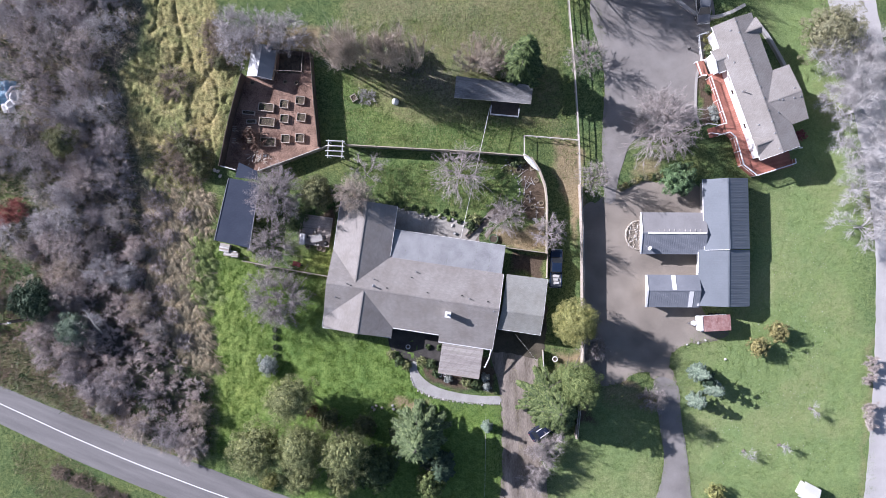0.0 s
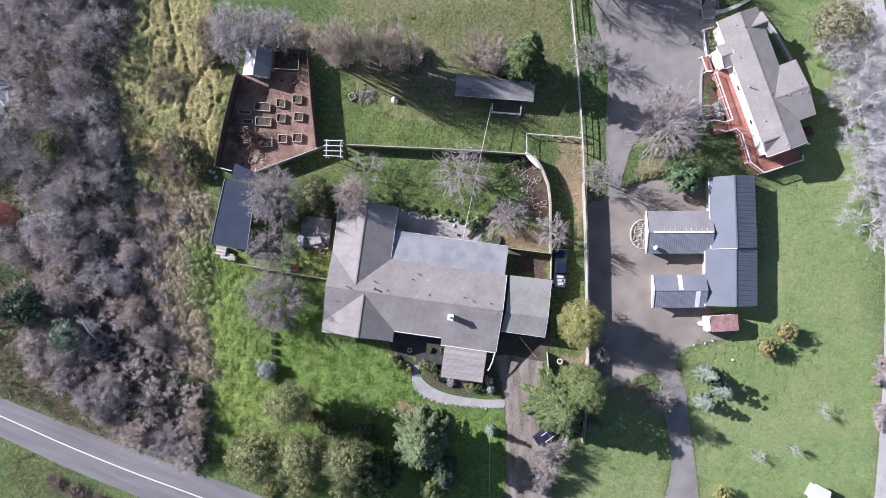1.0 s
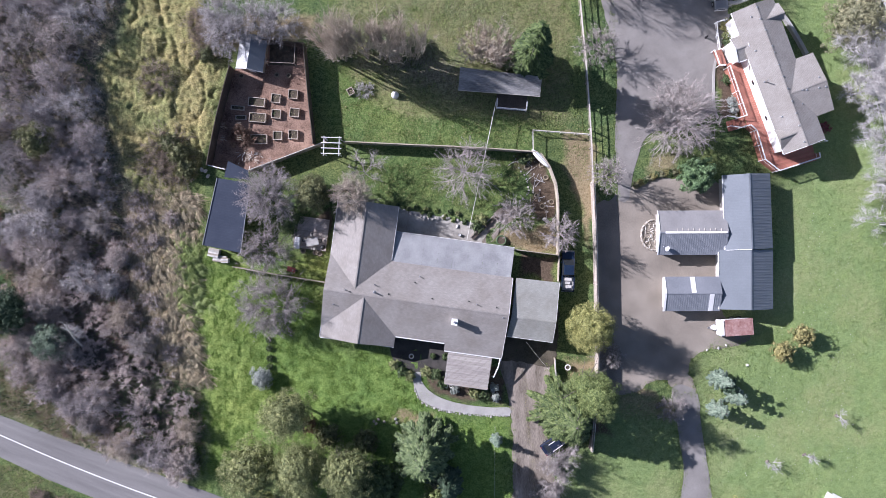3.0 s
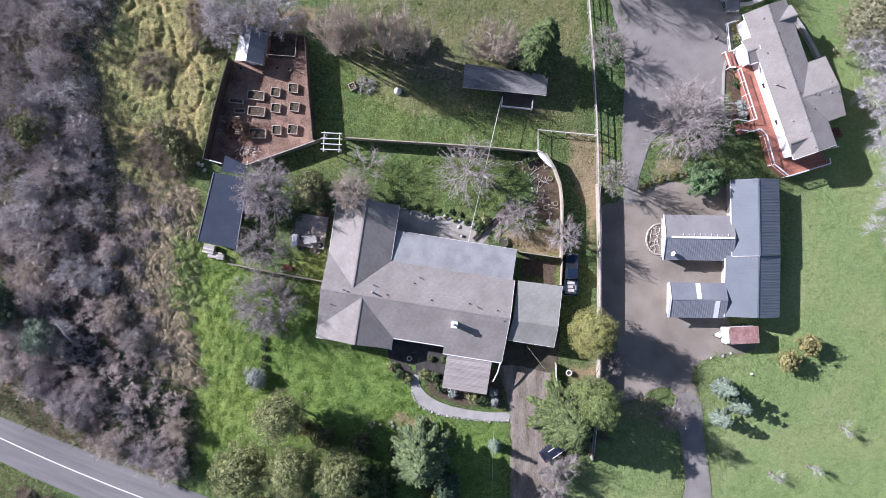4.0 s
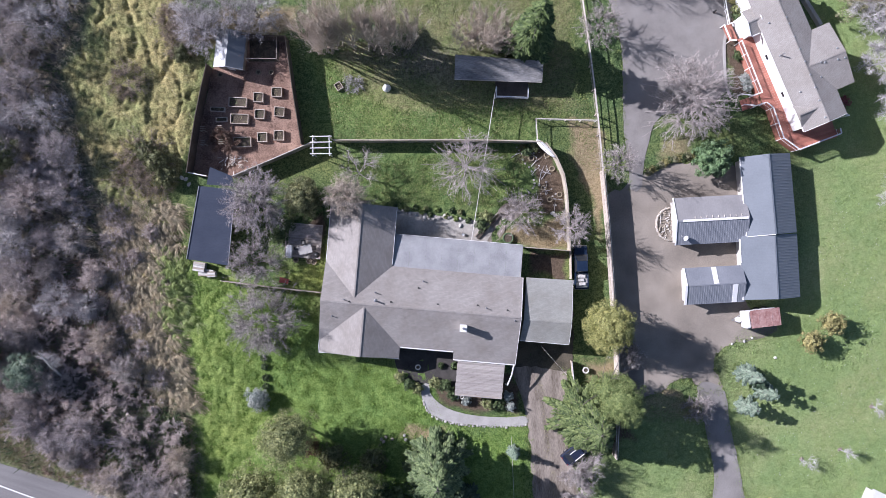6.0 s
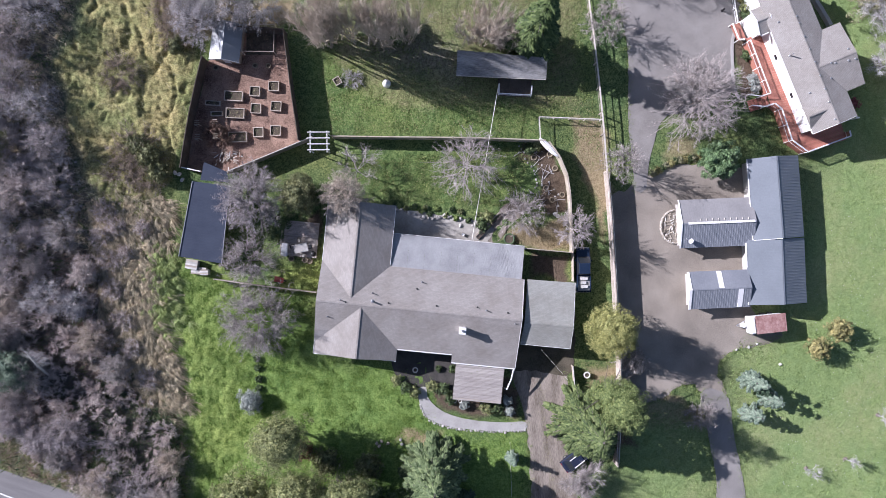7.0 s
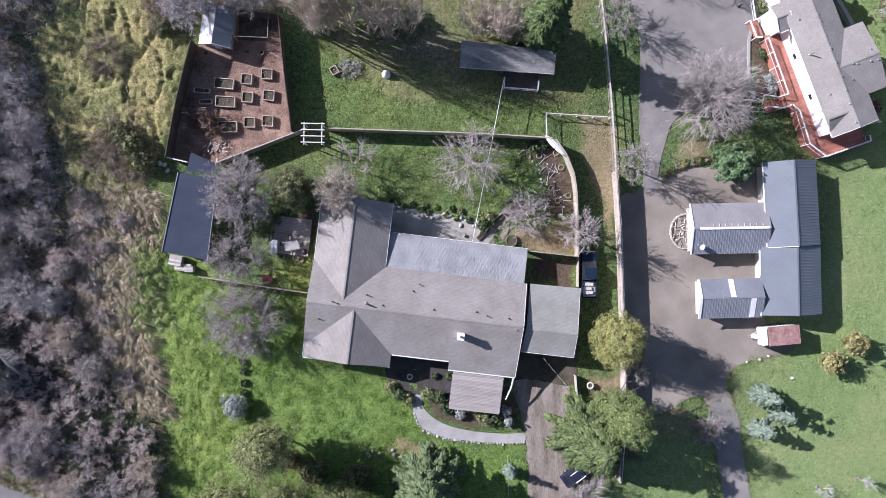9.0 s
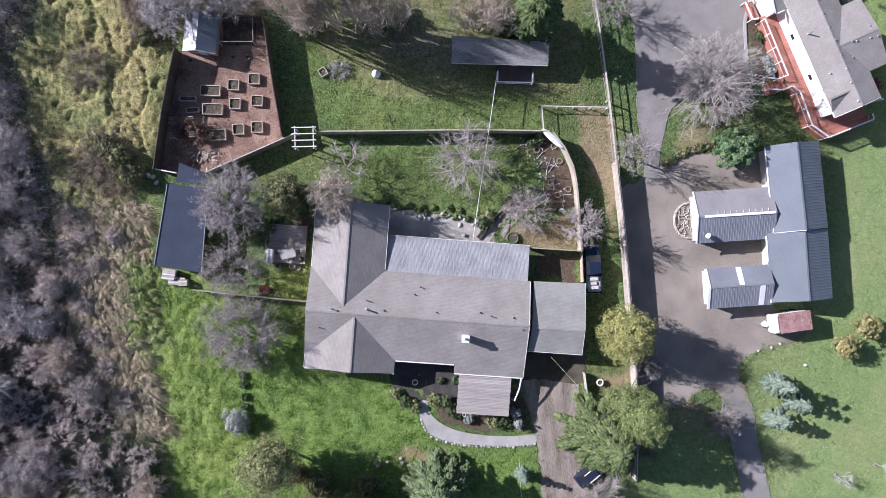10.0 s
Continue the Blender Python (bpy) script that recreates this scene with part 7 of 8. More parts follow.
def conifer(name, x, y, height, wide, label, seed, needle, whorls=16, arms=9, size=0.42, low=0.06, group="conifers", droop=0.35, taper=0.85):
    """Tiers of drooping boughs, each a spray of flat needle fans."""
    rng = np.random.RandomState(seed)
    tree = thing(name, x, y, label, "conifer", group)
    at, out, ln = [], [], []
    axis = []
    for i in range(whorls):
        f = (i + rng.uniform(-0.3, 0.3)) / whorls
        f = min(max(f, 0), 0.985)
        z = height * (low + (1 - low) * f)
        reach = wide * (1 - f) ** taper * rng.uniform(0.85, 1.1) + 0.15
        k = max(4, round(arms * (0.55 + 0.45 * (1 - f))))
        for j in range(k):
            a = 6.2832 * (j + rng.uniform(-0.35, 0.35)) / k + i * 1.1
            r = reach * rng.uniform(0.7, 1.12)
            tip = np.array([math.cos(a) * r, math.sin(a) * r, z - droop * r * rng.uniform(0.5, 1.2)])
            root = np.array([0, 0, z])
            axis.append((root, tip))
            m = max(5, int(r / size * 11))
            for s in range(m):
                g = (s + 1) / m
                side = (-1) ** s
                w = 0.42 * min(r, 2.6) * (0.25 + g) * (1.15 - g) * rng.uniform(0.0, 1.0) + 0.03
                p = root + (tip - root) * (0.18 + 0.82 * g) + np.array([-math.sin(a) * side * w, math.cos(a) * side * w, rng.normal() * 0.04 - 0.22 * w])
                at.append(p)
                out.append([math.cos(a + side * 0.5), math.sin(a + side * 0.5), -0.3])
    at, out = np.array(at), np.array(out)
    n = len(at)
    out += rng.normal(size=(n, 3)) * 0.15
    out /= np.linalg.norm(out, axis=1, keepdims=True)
    s = np.cross(out, [0, 0, 1.0])
    s /= np.linalg.norm(s, axis=1, keepdims=True)
    up = np.cross(s, out)
    sz = (size * rng.uniform(0.7, 1.35, n))[:, None]
    c = [at - out * sz * 0.5, at + s * sz * 0.33 - up * sz * 0.08, at + out * sz * 0.7, at - s * sz * 0.33 - up * sz * 0.08]
    base = np.arange(n)[:, None] * 4
    ob = mesh_object("foliage", np.stack(c, 1).reshape(-1, 3), np.concatenate([base + [0, 1, 2], base + [0, 2, 3]], 1).reshape(-1, 3), needle)
    under(ob, tree)
    a = np.array([q[0] for q in axis] + [[0, 0, 0]])
    b = np.array([q[1] for q in axis] + [[0, 0, height * 0.97]])
    ra = np.r_[np.full(len(axis), 0.035), 0.016 * height]
    rb = np.r_[np.full(len(axis), 0.008), 0.02]
    v, f = tubes_mesh(a, b, ra, rb, 4)
    under(mesh_object("trunk", v, f, M_BARK), tree)
    return tree


# bare trees and shrubs round the yards; x, y of the foot, height
dome_tree("bare_tree", -26.41, 8.66, 9.2, 4.4, "bare round grey-purple fruit tree beside the navy shed", 1, M_TWIG_PURPLE, branches=220, twigs=56)
dome_tree("bare_tree", -14.98, 8.66, 8.4, 3.2, "bare round brownish tree behind the house wing", 2, M_TWIG_TAN, branches=150)
dome_tree("bare_tree", -27.12, 1.20, 6.4, 4.4, "bare round grey fruit tree by the shed", 3, M_TWIG, branches=150, twigs=30, deep=0.85)
dome_tree("bare_tree", -26.6, -6.3, 6.6, 5.2, "broad bare silver-grey tree beside the house", 4, M_TWIG, branches=270, twigs=54, limbs=14, low=0.25, thin=0.026)
dome_tree("bare_tree", 0.4, 12.0, 8.0, 4.8, "spreading bare tree with pale limbs in the back yard", 5, M_TWIG_ROSE, limbs=14, branches=150, twigs=26, dark=False)
dome_tree("bare_tree", 7.27, 5.78, 4.2, 3.2, "bare pinkish-tan tree over the flower bed", 6, M_TWIG_ROSE, branches=120, twigs=32, long=0.5, dark=False)
dome_tree("bare_tree", 13.3, 3.5, 8.4, 2.7, "bare pale tree at the yard fence", 7, M_TWIG_ROSE, branches=100, twigs=36, long=0.45, dark=False)
dome_tree("bare_tree", 19.8, 11.5, 8.6, 2.6, "slim bare tree between fence and drive", 8, M_TWIG_ROSE, branches=90, twigs=22)
dome_tree("bare_tree", 18.74, 29.32, 6.4, 3.3, "bare tree beside the drive", 9, M_TWIG_ROSE, branches=90, twigs=26, low=0.25)
dome_tree("bare_tree", 29.7, 18.9, 10.8, 5.8, "large spreading bare tree by the turning area", 10, M_TWIG_ROSE, limbs=16, branches=260, twigs=48, low=0.25, dark=False)
dome_tree("bare_tree", 29.44, 22.08, 5.5, 3.0, "bare tree beside the larger one", 60, M_TWIG, branches=90, twigs=40)
dome_tree("bare_shrub", 29.3, -21.0, 3.4, 2.0, "bare reddish shrub beside the drive", 11, M_TWIG_ROSE, 0.1, branches=60, twigs=45, category="shrub")
dome_tree("bare_shrub", 20.48, -13.50, 2.6, 2.2, "bare pale shrub behind the fence", 12, M_TWIG, 0.1, branches=60, twigs=45, category="shrub")
bare_tree("bare_shrub", 13.01, -28.99, 4.6, "bare pale grey shrub at the dirt drive", 13, M_TWIG, stems=9, counts=(6, 6, 6), wide=1.05)
bare_tree("bare_shrub", 11.83, -31.73, 3.4, "bare grey shrub near the dirt drive", 62, M_TWIG, stems=9, counts=(6, 5, 9), wide=1.2)
for k, (x, y, h) in enumerate(((-32.4, 31.3, 6.4), (-28.6, 32.6, 7.0), (-25.2, 32.6, 6.4), (-33.2, 34.0, 6.0))):
    dome_tree("bare_tree", x, y, h, h * 0.52, "bare ash-grey tree behind the garden shed", 70 + k, M_TWIG_GREY, twigs=34)
for k, (x, y, h) in enumerate(((-17.4, 28.8, 12.0), (-15.6, 29.2, 11.5), (-13.5, 29.0, 12.5), (-11.1, 28.7, 11.5), (-8.1, 28.2, 10.0), (-6.3, 28.7, 9.0), (-16.5, 28.4, 9.5), (-9.5, 29.4, 11.0))):
    bare_tree("bare_tree", x, y, h, "upright bare tree of the field hedge", 80 + k, M_TWIG_TAN, stems=10, counts=(4, 4, 4), lift=1.0, wide=0.5, spread=0.4, thick=0.007)
for k, (x, y, h) in enumerate(((2.98, 27.97, 7.0), (4.66, 28.26, 6.5), (6.19, 28.09, 6.0), (1.61, 28.14, 5.0), (3.8, 29.2, 6.5), (5.6, 27.2, 5.0), (2.2, 29.4, 5.5))):
    bare_tree("bare_tree", x, y, h, "thin pale bare sapling behind the cabin", 90 + k, M_TWIG_TAN, stems=8, counts=(5, 4, 4), lift=0.7, wide=0.7, spread=0.5, thick=0.006)
for k, (x, y, h) in enumerate(((55.85, 27.62, 9.0), (57.02, 21.27, 9.5), (58.98, 25.24, 9.0), (58.59, 15.72, 8.0), (58.43, 10.18, 7.0), (58.74, 4.65, 6.5), (59.76, 30.81, 9.0), (54.68, 22.85, 6.0))):
    bare_tree("bare_tree", x, y, h, "pale lichened bare tree along the lane", 100 + k, M_TWIG_PALE, counts=(8, 6, 6, 5), spread=0.95, thick=0.02)
for k, (x, y) in enumerate(((61.21, -15.21), (61.04, -17.73), (60.88, -21.91), (60.55, -24.01))):
    bare_tree("bare_shrub", x, y, 1.8, "low brown roadside shrub", 110 + k, M_TWIG_BROWN, stems=7, counts=(6, 5, 8), wide=1.2)
for k, (x, y) in enumerate(((52.58, -22.26), (48.10, -27.68), (42.86, -28.67))):
    bare_tree("young_tree", x, y, 2.4, "slender leafless young tree in the meadow", 120 + k, M_TWIG_PALE, counts=(7, 4, 3), trunk=0.35, spread=0.8, lift=0.2, thick=0.014)
    stone("mulch_ring", x, y, -0.12, 0.4, M_DIRT, "brown mulch heap at a young tree's foot", "mulch", k + 3, "mulch rings")
for k, (x, y) in enumerate(((12.86, 42.13), (16.29, 40.95), (19.72, 40.15), (23.97, 43.15), (28.57, 43.87))):
    bare_tree("bare_tree", x, y, 11.0 + k % 3, "tall bare tree above the turning area", 140 + k, M_TWIG, counts=(8, 6, 5, 3), spread=0.8, lift=0.2)
bare_tree("bare_shrub", -31.4, 17.7, 2.2, "tangled brown bare canes on the garden trellis", 150, M_CANE, stems=14, counts=(5, 5, 5), wide=2.3)
bare_tree("bare_shrub", -30.2, 17.2, 1.7, "tangled brown bare canes beside the trellis", 151, M_CANE, stems=10, counts=(5, 4, 5), wide=1.9)
for k, (x, y) in enumerate(((-67.67, 5.88), (-66.36, 6.58), (-68.79, 5.01))):
    bare_tree("bare_shrub", x, y, 2.6, "bare shrub with reddish twigs at a glade", 160 + k, plain("red_twigs", (0.30, 0.12, 0.10), (0.52, 0.26, 0.22), 0.9, relief=0), stems=7, counts=(5, 5, 6), wide=1.3)
for k in range(9):
    x, y = -60.6 + k * 1.25 + 0.4 * math.sin(k * 4.0), -33.4 - k * 0.5 + 0.35 * math.sin(k * 2.3)
    dome_tree("bare_shrub", x, y, 1.1 + 0.4 * math.sin(k * 5) ** 2, 1.15, "low dark brown shrub below the road", 170 + k, M_TWIG_DUN, 0.0, limbs=6, branches=48, twigs=30, long=0.4, category="shrub", group="shrubs below the road")
snag = thing("dead_tree", -53.5, -12.7, "bleached dead tree leaning in the thicket", "tree", "bare trees")
foot, crown = Vector((0, 0, 0)), Vector((1.2, 4.4, 7.2))
knee = foot.lerp(crown, 0.45) + Vector((-0.1, 0.1, 0.35))
part("trunk", tube([foot, knee, knee.lerp(crown, 0.5) + Vector((0.08, 0, 0.1)), crown], [0.17, 0.14, 0.11, 0.05], 7), M_STONE, snag, here=True)
rng = np.random.RandomState(77)
for k in range(34):
    p = foot.lerp(crown, rng.uniform(0.4, 1.0))
    side = Vector((rng.uniform(0.2, 1.9) if k % 4 else -rng.uniform(0.3, 1.2), rng.uniform(0.1, 1.2), rng.uniform(0.0, 0.8)))
    q = p + side * rng.uniform(0.7, 1.25)
    part("limb", tube([p, p.lerp(q, 0.5) + Vector((0.06, 0.05, 0.14)), q], [0.04, 0.026, 0.008], 4), M_TWIG_PALE, snag, here=True)

# evergreens
conifer("conifer", 9.1, 27.3, 17.5, 3.4, "dark green fir beside the cabin", 201, M_NEEDLE_MID, 18, 11, 0.52, droop=0.5, taper=0.7)
conifer("conifer", 14.2, -21.1, 11.0, 4.9, "broad green cedar beside the dirt drive", 202, M_NEEDLE, 14, 12, 0.36, taper=0.6, droop=0.25)
conifer("conifer", 15.46, -23.37, 7.5, 3.2, "green cedar beside the dirt drive", 232, M_NEEDLE, 12, 11, 0.36, droop=0.25)
leafy_tree("evergreen_tree", 17.3, -17.9, 13.0, 3.0, "round light green evergreen by the fence", 203, M_LEAF_GREEN, 8500, 0.27, 80, 0.0)
leafy_tree("yellow_tree", 17.1, -9.2, 9.4, 3.3, "rounded yellow-green tree at the boundary fence", 204, M_LEAF_YELLOW, 6500, 0.26, 75)
conifer("conifer", -5.32, -26.03, 12.0, 4.6, "large pale green cedar on the front lawn", 205, M_NEEDLE_PALE, 16, 12, 0.44, taper=0.48)
leafy_tree("evergreen_tree", -23.4, -20.3, 12.5, 3.3, "dense dark olive evergreen tree", 206, M_LEAF_OLIVE, 5600, 0.27, 60)
leafy_tree("evergreen_tree", -28.3, -28.0, 9.5, 4.4, "dense olive evergreen tree above the road", 207, M_LEAF_OLIVE, 6400, 0.28, 64)
leafy_tree("evergreen_tree", -21.7, -27.3, 12.0, 3.5, "tall olive evergreen with yellowing leaves", 208, M_LEAF_OLIVE, 5600, 0.27, 60)
leafy_tree("evergreen_tree", -15.4, -27.8, 12.0, 3.5, "tall olive evergreen in the front row", 209, M_LEAF_OLIVE, 5600, 0.27, 60)
leafy_tree("evergreen_tree", -11.20, -30.80, 7.0, 3.4, "dark evergreen in the front row", 210, M_LEAF, 4600, 0.34, 22)
conifer("conifer", -2.23, -31.37, 6.0, 3.0, "dark conifer behind the larger cedar", 211, M_NEEDLE_DARK, 14, 10, 0.45)
leafy_tree("red_shrub", -21.58, -23.29, 1.8, 1.6, "low shrub with reddish autumn leaves", 212, leafy("red_leaves", (0.11, 0.07, 0.04), (0.25, 0.17, 0.09)), 900, 0.19, 10, 0.1, "shrub", "shrubs")
leafy_tree("shrub", -18.9, -24.6, 2.8, 2.1, "brownish-green shrub shaded by the front evergreens", 238, M_LEAF_BROWN, 1300, 0.26, 20, 0.02, "shrub", "shrubs")
leafy_tree("shrub", -13.6, -25.4, 2.4, 2.0, "brownish-green shrub shaded by the front evergreens", 239, M_LEAF_BROWN, 1200, 0.26, 20, 0.02, "shrub", "shrubs")
leafy_tree("evergreen_tree", -16.26, -32.50, 7.0, 2.6, "olive evergreen at the road end of the row", 233, M_LEAF_OLIVE, 3600, 0.28, 22)
leafy_tree("evergreen_tree", -22.43, -31.77, 7.5, 2.9, "olive evergreen leaning over the road verge", 236, M_LEAF_OLIVE, 3800, 0.28, 22)
leafy_tree("evergreen_tree", -3.67, -32.97, 7.0, 2.2, "light green evergreen in front of the cedar", 234, M_LEAF_GREEN, 3000, 0.28, 20)
leafy_tree("evergreen_tree", 32.29, 11.42, 4.2, 2.7, "glossy dark evergreen beside the barn", 213, M_LEAF_GLOSSY, 3600, 0.34, 20, 0.1)
conifer("conifer", 35.6, -16.7, 6.0, 1.6, "blue-green spruce on the meadow edge", 214, M_NEEDLE_BLUE, 8, 8, 0.3)
conifer("conifer", 37.59, -18.18, 2.8, 1.1, "dark small spruce on the meadow edge", 215, M_NEEDLE_DARK, 7, 7, 0.28)
conifer("conifer", 38.05, -19.2, 4.4, 1.5, "pale blue spruce on the meadow edge", 216, M_NEEDLE_BLUE, 7, 7, 0.3)
conifer("conifer", 35.45, -20.9, 4.6, 1.7, "pale blue spruce beside the drive", 217, M_NEEDLE_BLUE, 7, 7, 0.3)
leafy_tree("young_tree", 44.25, -12.92, 2.9, 1.7, "young orange-green tree in the meadow", 218, M_LEAF_ORANGE, 700, 0.3, 14, 0.15)
leafy_tree("young_tree", 47.04, -10.66, 2.9, 1.7, "young orange-tinted tree in the meadow", 219, M_LEAF_ORANGE, 700, 0.3, 14, 0.15)
leafy_tree("young_tree", 38.28, -34.52, 2.2, 1.5, "young yellow-green tree near the meadow hut", 220, M_LEAF_YELLOW, 600, 0.28, 12, 0.15)
leafy_tree("silver_bush", -28.12, -16.64, 2.1, 1.7, "round silver-grey bush on the lawn", 221, M_LEAF_GREY, 2600, 0.17, 20, 0.05, "shrub", "shrubs")
leafy_tree("evergreen_tree", -20.61, 9.04, 7.2, 2.6, "dull brownish-green evergreen beside the back deck", 222, M_LEAF_BROWN, 4200, 0.28, 36, 0.05)
leafy_tree("shrub", -24.24, 5.58, 2.2, 2.2, "green leafy shrub by the bare trees", 223, M_LEAF, 1500, 0.28, 14, 0.05, "shrub", "shrubs")
bare_tree("bare_tree", -13.26, 11.92, 5.0, "thin sparse young tree in the back yard", 224, M_TWIG, counts=(8, 5, 5), spread=0.9, trunk=0.5)
conifer("conifer", 4.72, -25.35, 3.6, 0.7, "slim pale grey conifer beside the dirt drive", 225, M_NEEDLE_BLUE, 12, 6, 0.28)
leafy_tree("evergreen_tree", 53.83, 32.34, 7.5, 4.6, "broad olive evergreen by the lane", 226, M_LEAF_DUSTY, 5200, 0.3, 50, 0.1)
leafy_tree("evergreen_tree", -56.6, -11.2, 5.6, 2.6, "dusty grey-green evergreen standing in the thicket", 227, M_NEEDLE_BLUE, 2400, 0.3, 24)
leafy_tree("evergreen_tree", -62.6, -6.9, 6.0, 3.4, "very dark evergreen at the glade", 228, M_NEEDLE_DARK, 2800, 0.36, 24)
leafy_tree("shrub", -27.9, -34.0, 1.3, 1.7, "yellow-green shrub at the road verge", 237, M_LEAF_YELLOW, 900, 0.24, 14, 0.02, "shrub", "shrubs")
leafy_tree("evergreen_tree", -58.30, 16.30, 6.0, 2.5, "dull brownish evergreen among bare trees", 229, M_LEAF_BROWN, 2200, 0.3, 22)
for k, (x, y, h, w, m) in enumerate(((-3.71, -16.22, 1.3, 1.1, M_LEAF), (-2.81, -17.61, 1.0, 0.9, M_LEAF), (-5.08, -15.89, 1.0, 0.9, M_LEAF_OLIVE), (-1.14, -18.39, 0.9, 0.7, M_LEAF_GREY), (1.75, -18.82, 1.3, 1.1, M_LEAF_OLIVE), (3.13, -18.91, 1.3, 1.1, M_LEAF),
                                    (4.44, -18.09, 1.6, 0.8, M_LEAF_GREY), (4.65, -19.39, 1.5, 0.7, M_LEAF_GREY), (-9.65, -14.84, 0.9, 0.9, M_LEAF_OLIVE), (-8.44, -15.85, 1.0, 0.9, M_LEAF), (-7.38, -16.47, 0.9, 0.8, M_LEAF_OLIVE), (-2.38, -13.79, 0.7, 0.6, M_LEAF), (-4.14, -13.62, 0.5, 0.45, M_LEAF),
                                    (36.91, 32.49, 1.1, 1.0, M_LEAF_ORANGE), (37.24, 31.25, 1.1, 1.0, M_LEAF_OLIVE), (37.25, 30.31, 1.0, 0.9, M_LEAF), (37.29, 25.05, 0.9, 0.9, M_LEAF), (37.86, 21.98, 1.0, 0.9, M_LEAF_GREY), (38.23, 20.83, 0.9, 0.8, M_LEAF_GREY),
                                    (8.68, 13.94, 0.9, 0.8, M_LEAF), (9.68, 14.46, 1.0, 0.8, M_LEAF_OLIVE), (2.06, 4.48, 1.0, 1.0, M_LEAF), (2.84, 5.61, 0.9, 0.9, M_LEAF_OLIVE), (50.47, 18.16, 1.6, 1.0, leafy("pink_leaves", (0.22, 0.06, 0.07), (0.4, 0.15, 0.15))))):
    leafy_tree("garden_shrub", x, y, h, w, "low leafy garden shrub in a planted bed", 300 + k, m, 520, 0.17, 10, 0.05, "shrub", "garden shrubs")
for k, (x, y) in enumerate(((-27.4, -11.4), (-27.3, -12.6), (-27.2, -14.0), (-27.2, -15.2))):
    leafy_tree("ivy_clump", x, y, 0.45, 0.5, "small dark ivy clump on the lawn", 325 + k, M_LEAF, 420, 0.16, 9, 0.05, "shrub", "ivy clumps")
dome_tree("bare_shrub", -13.71, 23.82, 0.9, 1.5, "low pale dead shrub in a ring on the grass", 235, M_TWIG_PALE, 0.0, branches=50, twigs=30, long=0.35, category="shrub", group="field shrubs")
# leafy bank between the grass and the gravel yard
for k in range(11):
    f = k / 10
    p = Vector((*(24.54, 10.34), 0)).lerp(Vector((*(30.52, 12.06), 0)), f)
    leafy_tree("bank_shrub", p.x, p.y + 0.5 * math.sin(f * 3.1), 0.3 + 0.12 * math.sin(k * 5) ** 2, 0.6, "low brown leafy growth edging the gravel", 380 + k, (M_LEAF_DUSTY, M_LEAF_ORANGE, M_LEAF)[k % 3], 240, 0.16, 8, 0.02, "shrub", "bank growth")
# mossy growth along the back bank
for k in range(15):
    f = k / 14
    p = Vector((*(-8.97, 7.52), 0)).lerp(Vector((*(2.07, 5.39), 0)), f)
    leafy_tree("bank_shrub", p.x + 0.3 * math.sin(k * 5), p.y + 0.5 * math.sin(k * 3), 0.22 + 0.12 * math.sin(k * 9) ** 2, 0.4, "low ivy and fern growth on the bank", 340 + k, (M_LEAF, M_BRIAR, M_LEAF_OLIVE)[k % 3], 260, 0.17, 8, 0.02, "shrub", "bank growth")


def inside_points(rng, outline, n, gap=0.0):
    o = np.asarray(outline)
    lo, hi = o.min(0), o.max(0)
    out = np.zeros((0, 2))
    while len(out) < n:
        q = rng.uniform(lo, hi, (n * 3, 2))
        out = np.concatenate([out, q[inside(q[:, 0], q[:, 1], o) > gap]])
    return out[:n]


def thicket(name, outline, n, heights, twig, label, seed, kinds=6, counts=(4, 4, 12), wide=1.3, gap=0.5, lift=0.2, category="thicket", thin=0.03):
    """Many crowded leafless shrubs as one growth."""
    rng = np.random.RandomState(seed)
    forms = [branching(rng, 1.0, 5, counts, 0.75, lift, 0.3, 0.011, 0.68, wide) for _ in range(kinds)]
    verts, faces, total = [], [], 0
    for x, y in inside_points(rng, outline, n, gap):
        if any(math.hypot(x - gx, y - gy) < gr for gx, gy, gr in GLADES) or (inside(np.array([x]), np.array([y]), np.asarray(GULLY))[0] > 0 and rng.rand() < 0.35):
            continue
        (a, b, ra, rb), (ta, tb) = forms[rng.randint(kinds)]
        h, t = rng.uniform(*heights), rng.uniform(0, 6.283)
        m = np.array([[math.cos(t), -math.sin(t), 0], [math.sin(t), math.cos(t), 0], [0, 0, 1]]) * h
        at = [x, y, 0]
        k = len(ta) // counts[-1]
        v, f = tubes_mesh(a[:-2 * k] @ m.T + at, b[:-2 * k] @ m.T + at, np.maximum(ra[:-2 * k] * h, 0.016), np.maximum(rb[:-2 * k] * h, 0.012))
        f = np.concatenate([f[:, [0, 1, 2]], f[:, [0, 2, 3]]])
        ta, tb = np.concatenate([ta, a[-2 * k:-k]]), np.concatenate([tb, b[-k:]])
        w, g = twig_mesh(rng, ta @ m.T + at, tb @ m.T + at, thin)
        verts += [v, w]
        faces += [f + total, g + total + len(v)]
        total += len(v) + len(w)
    tagged(mesh_object(name, np.concatenate(verts), np.concatenate(faces), twig), label, category, kind="stuff")


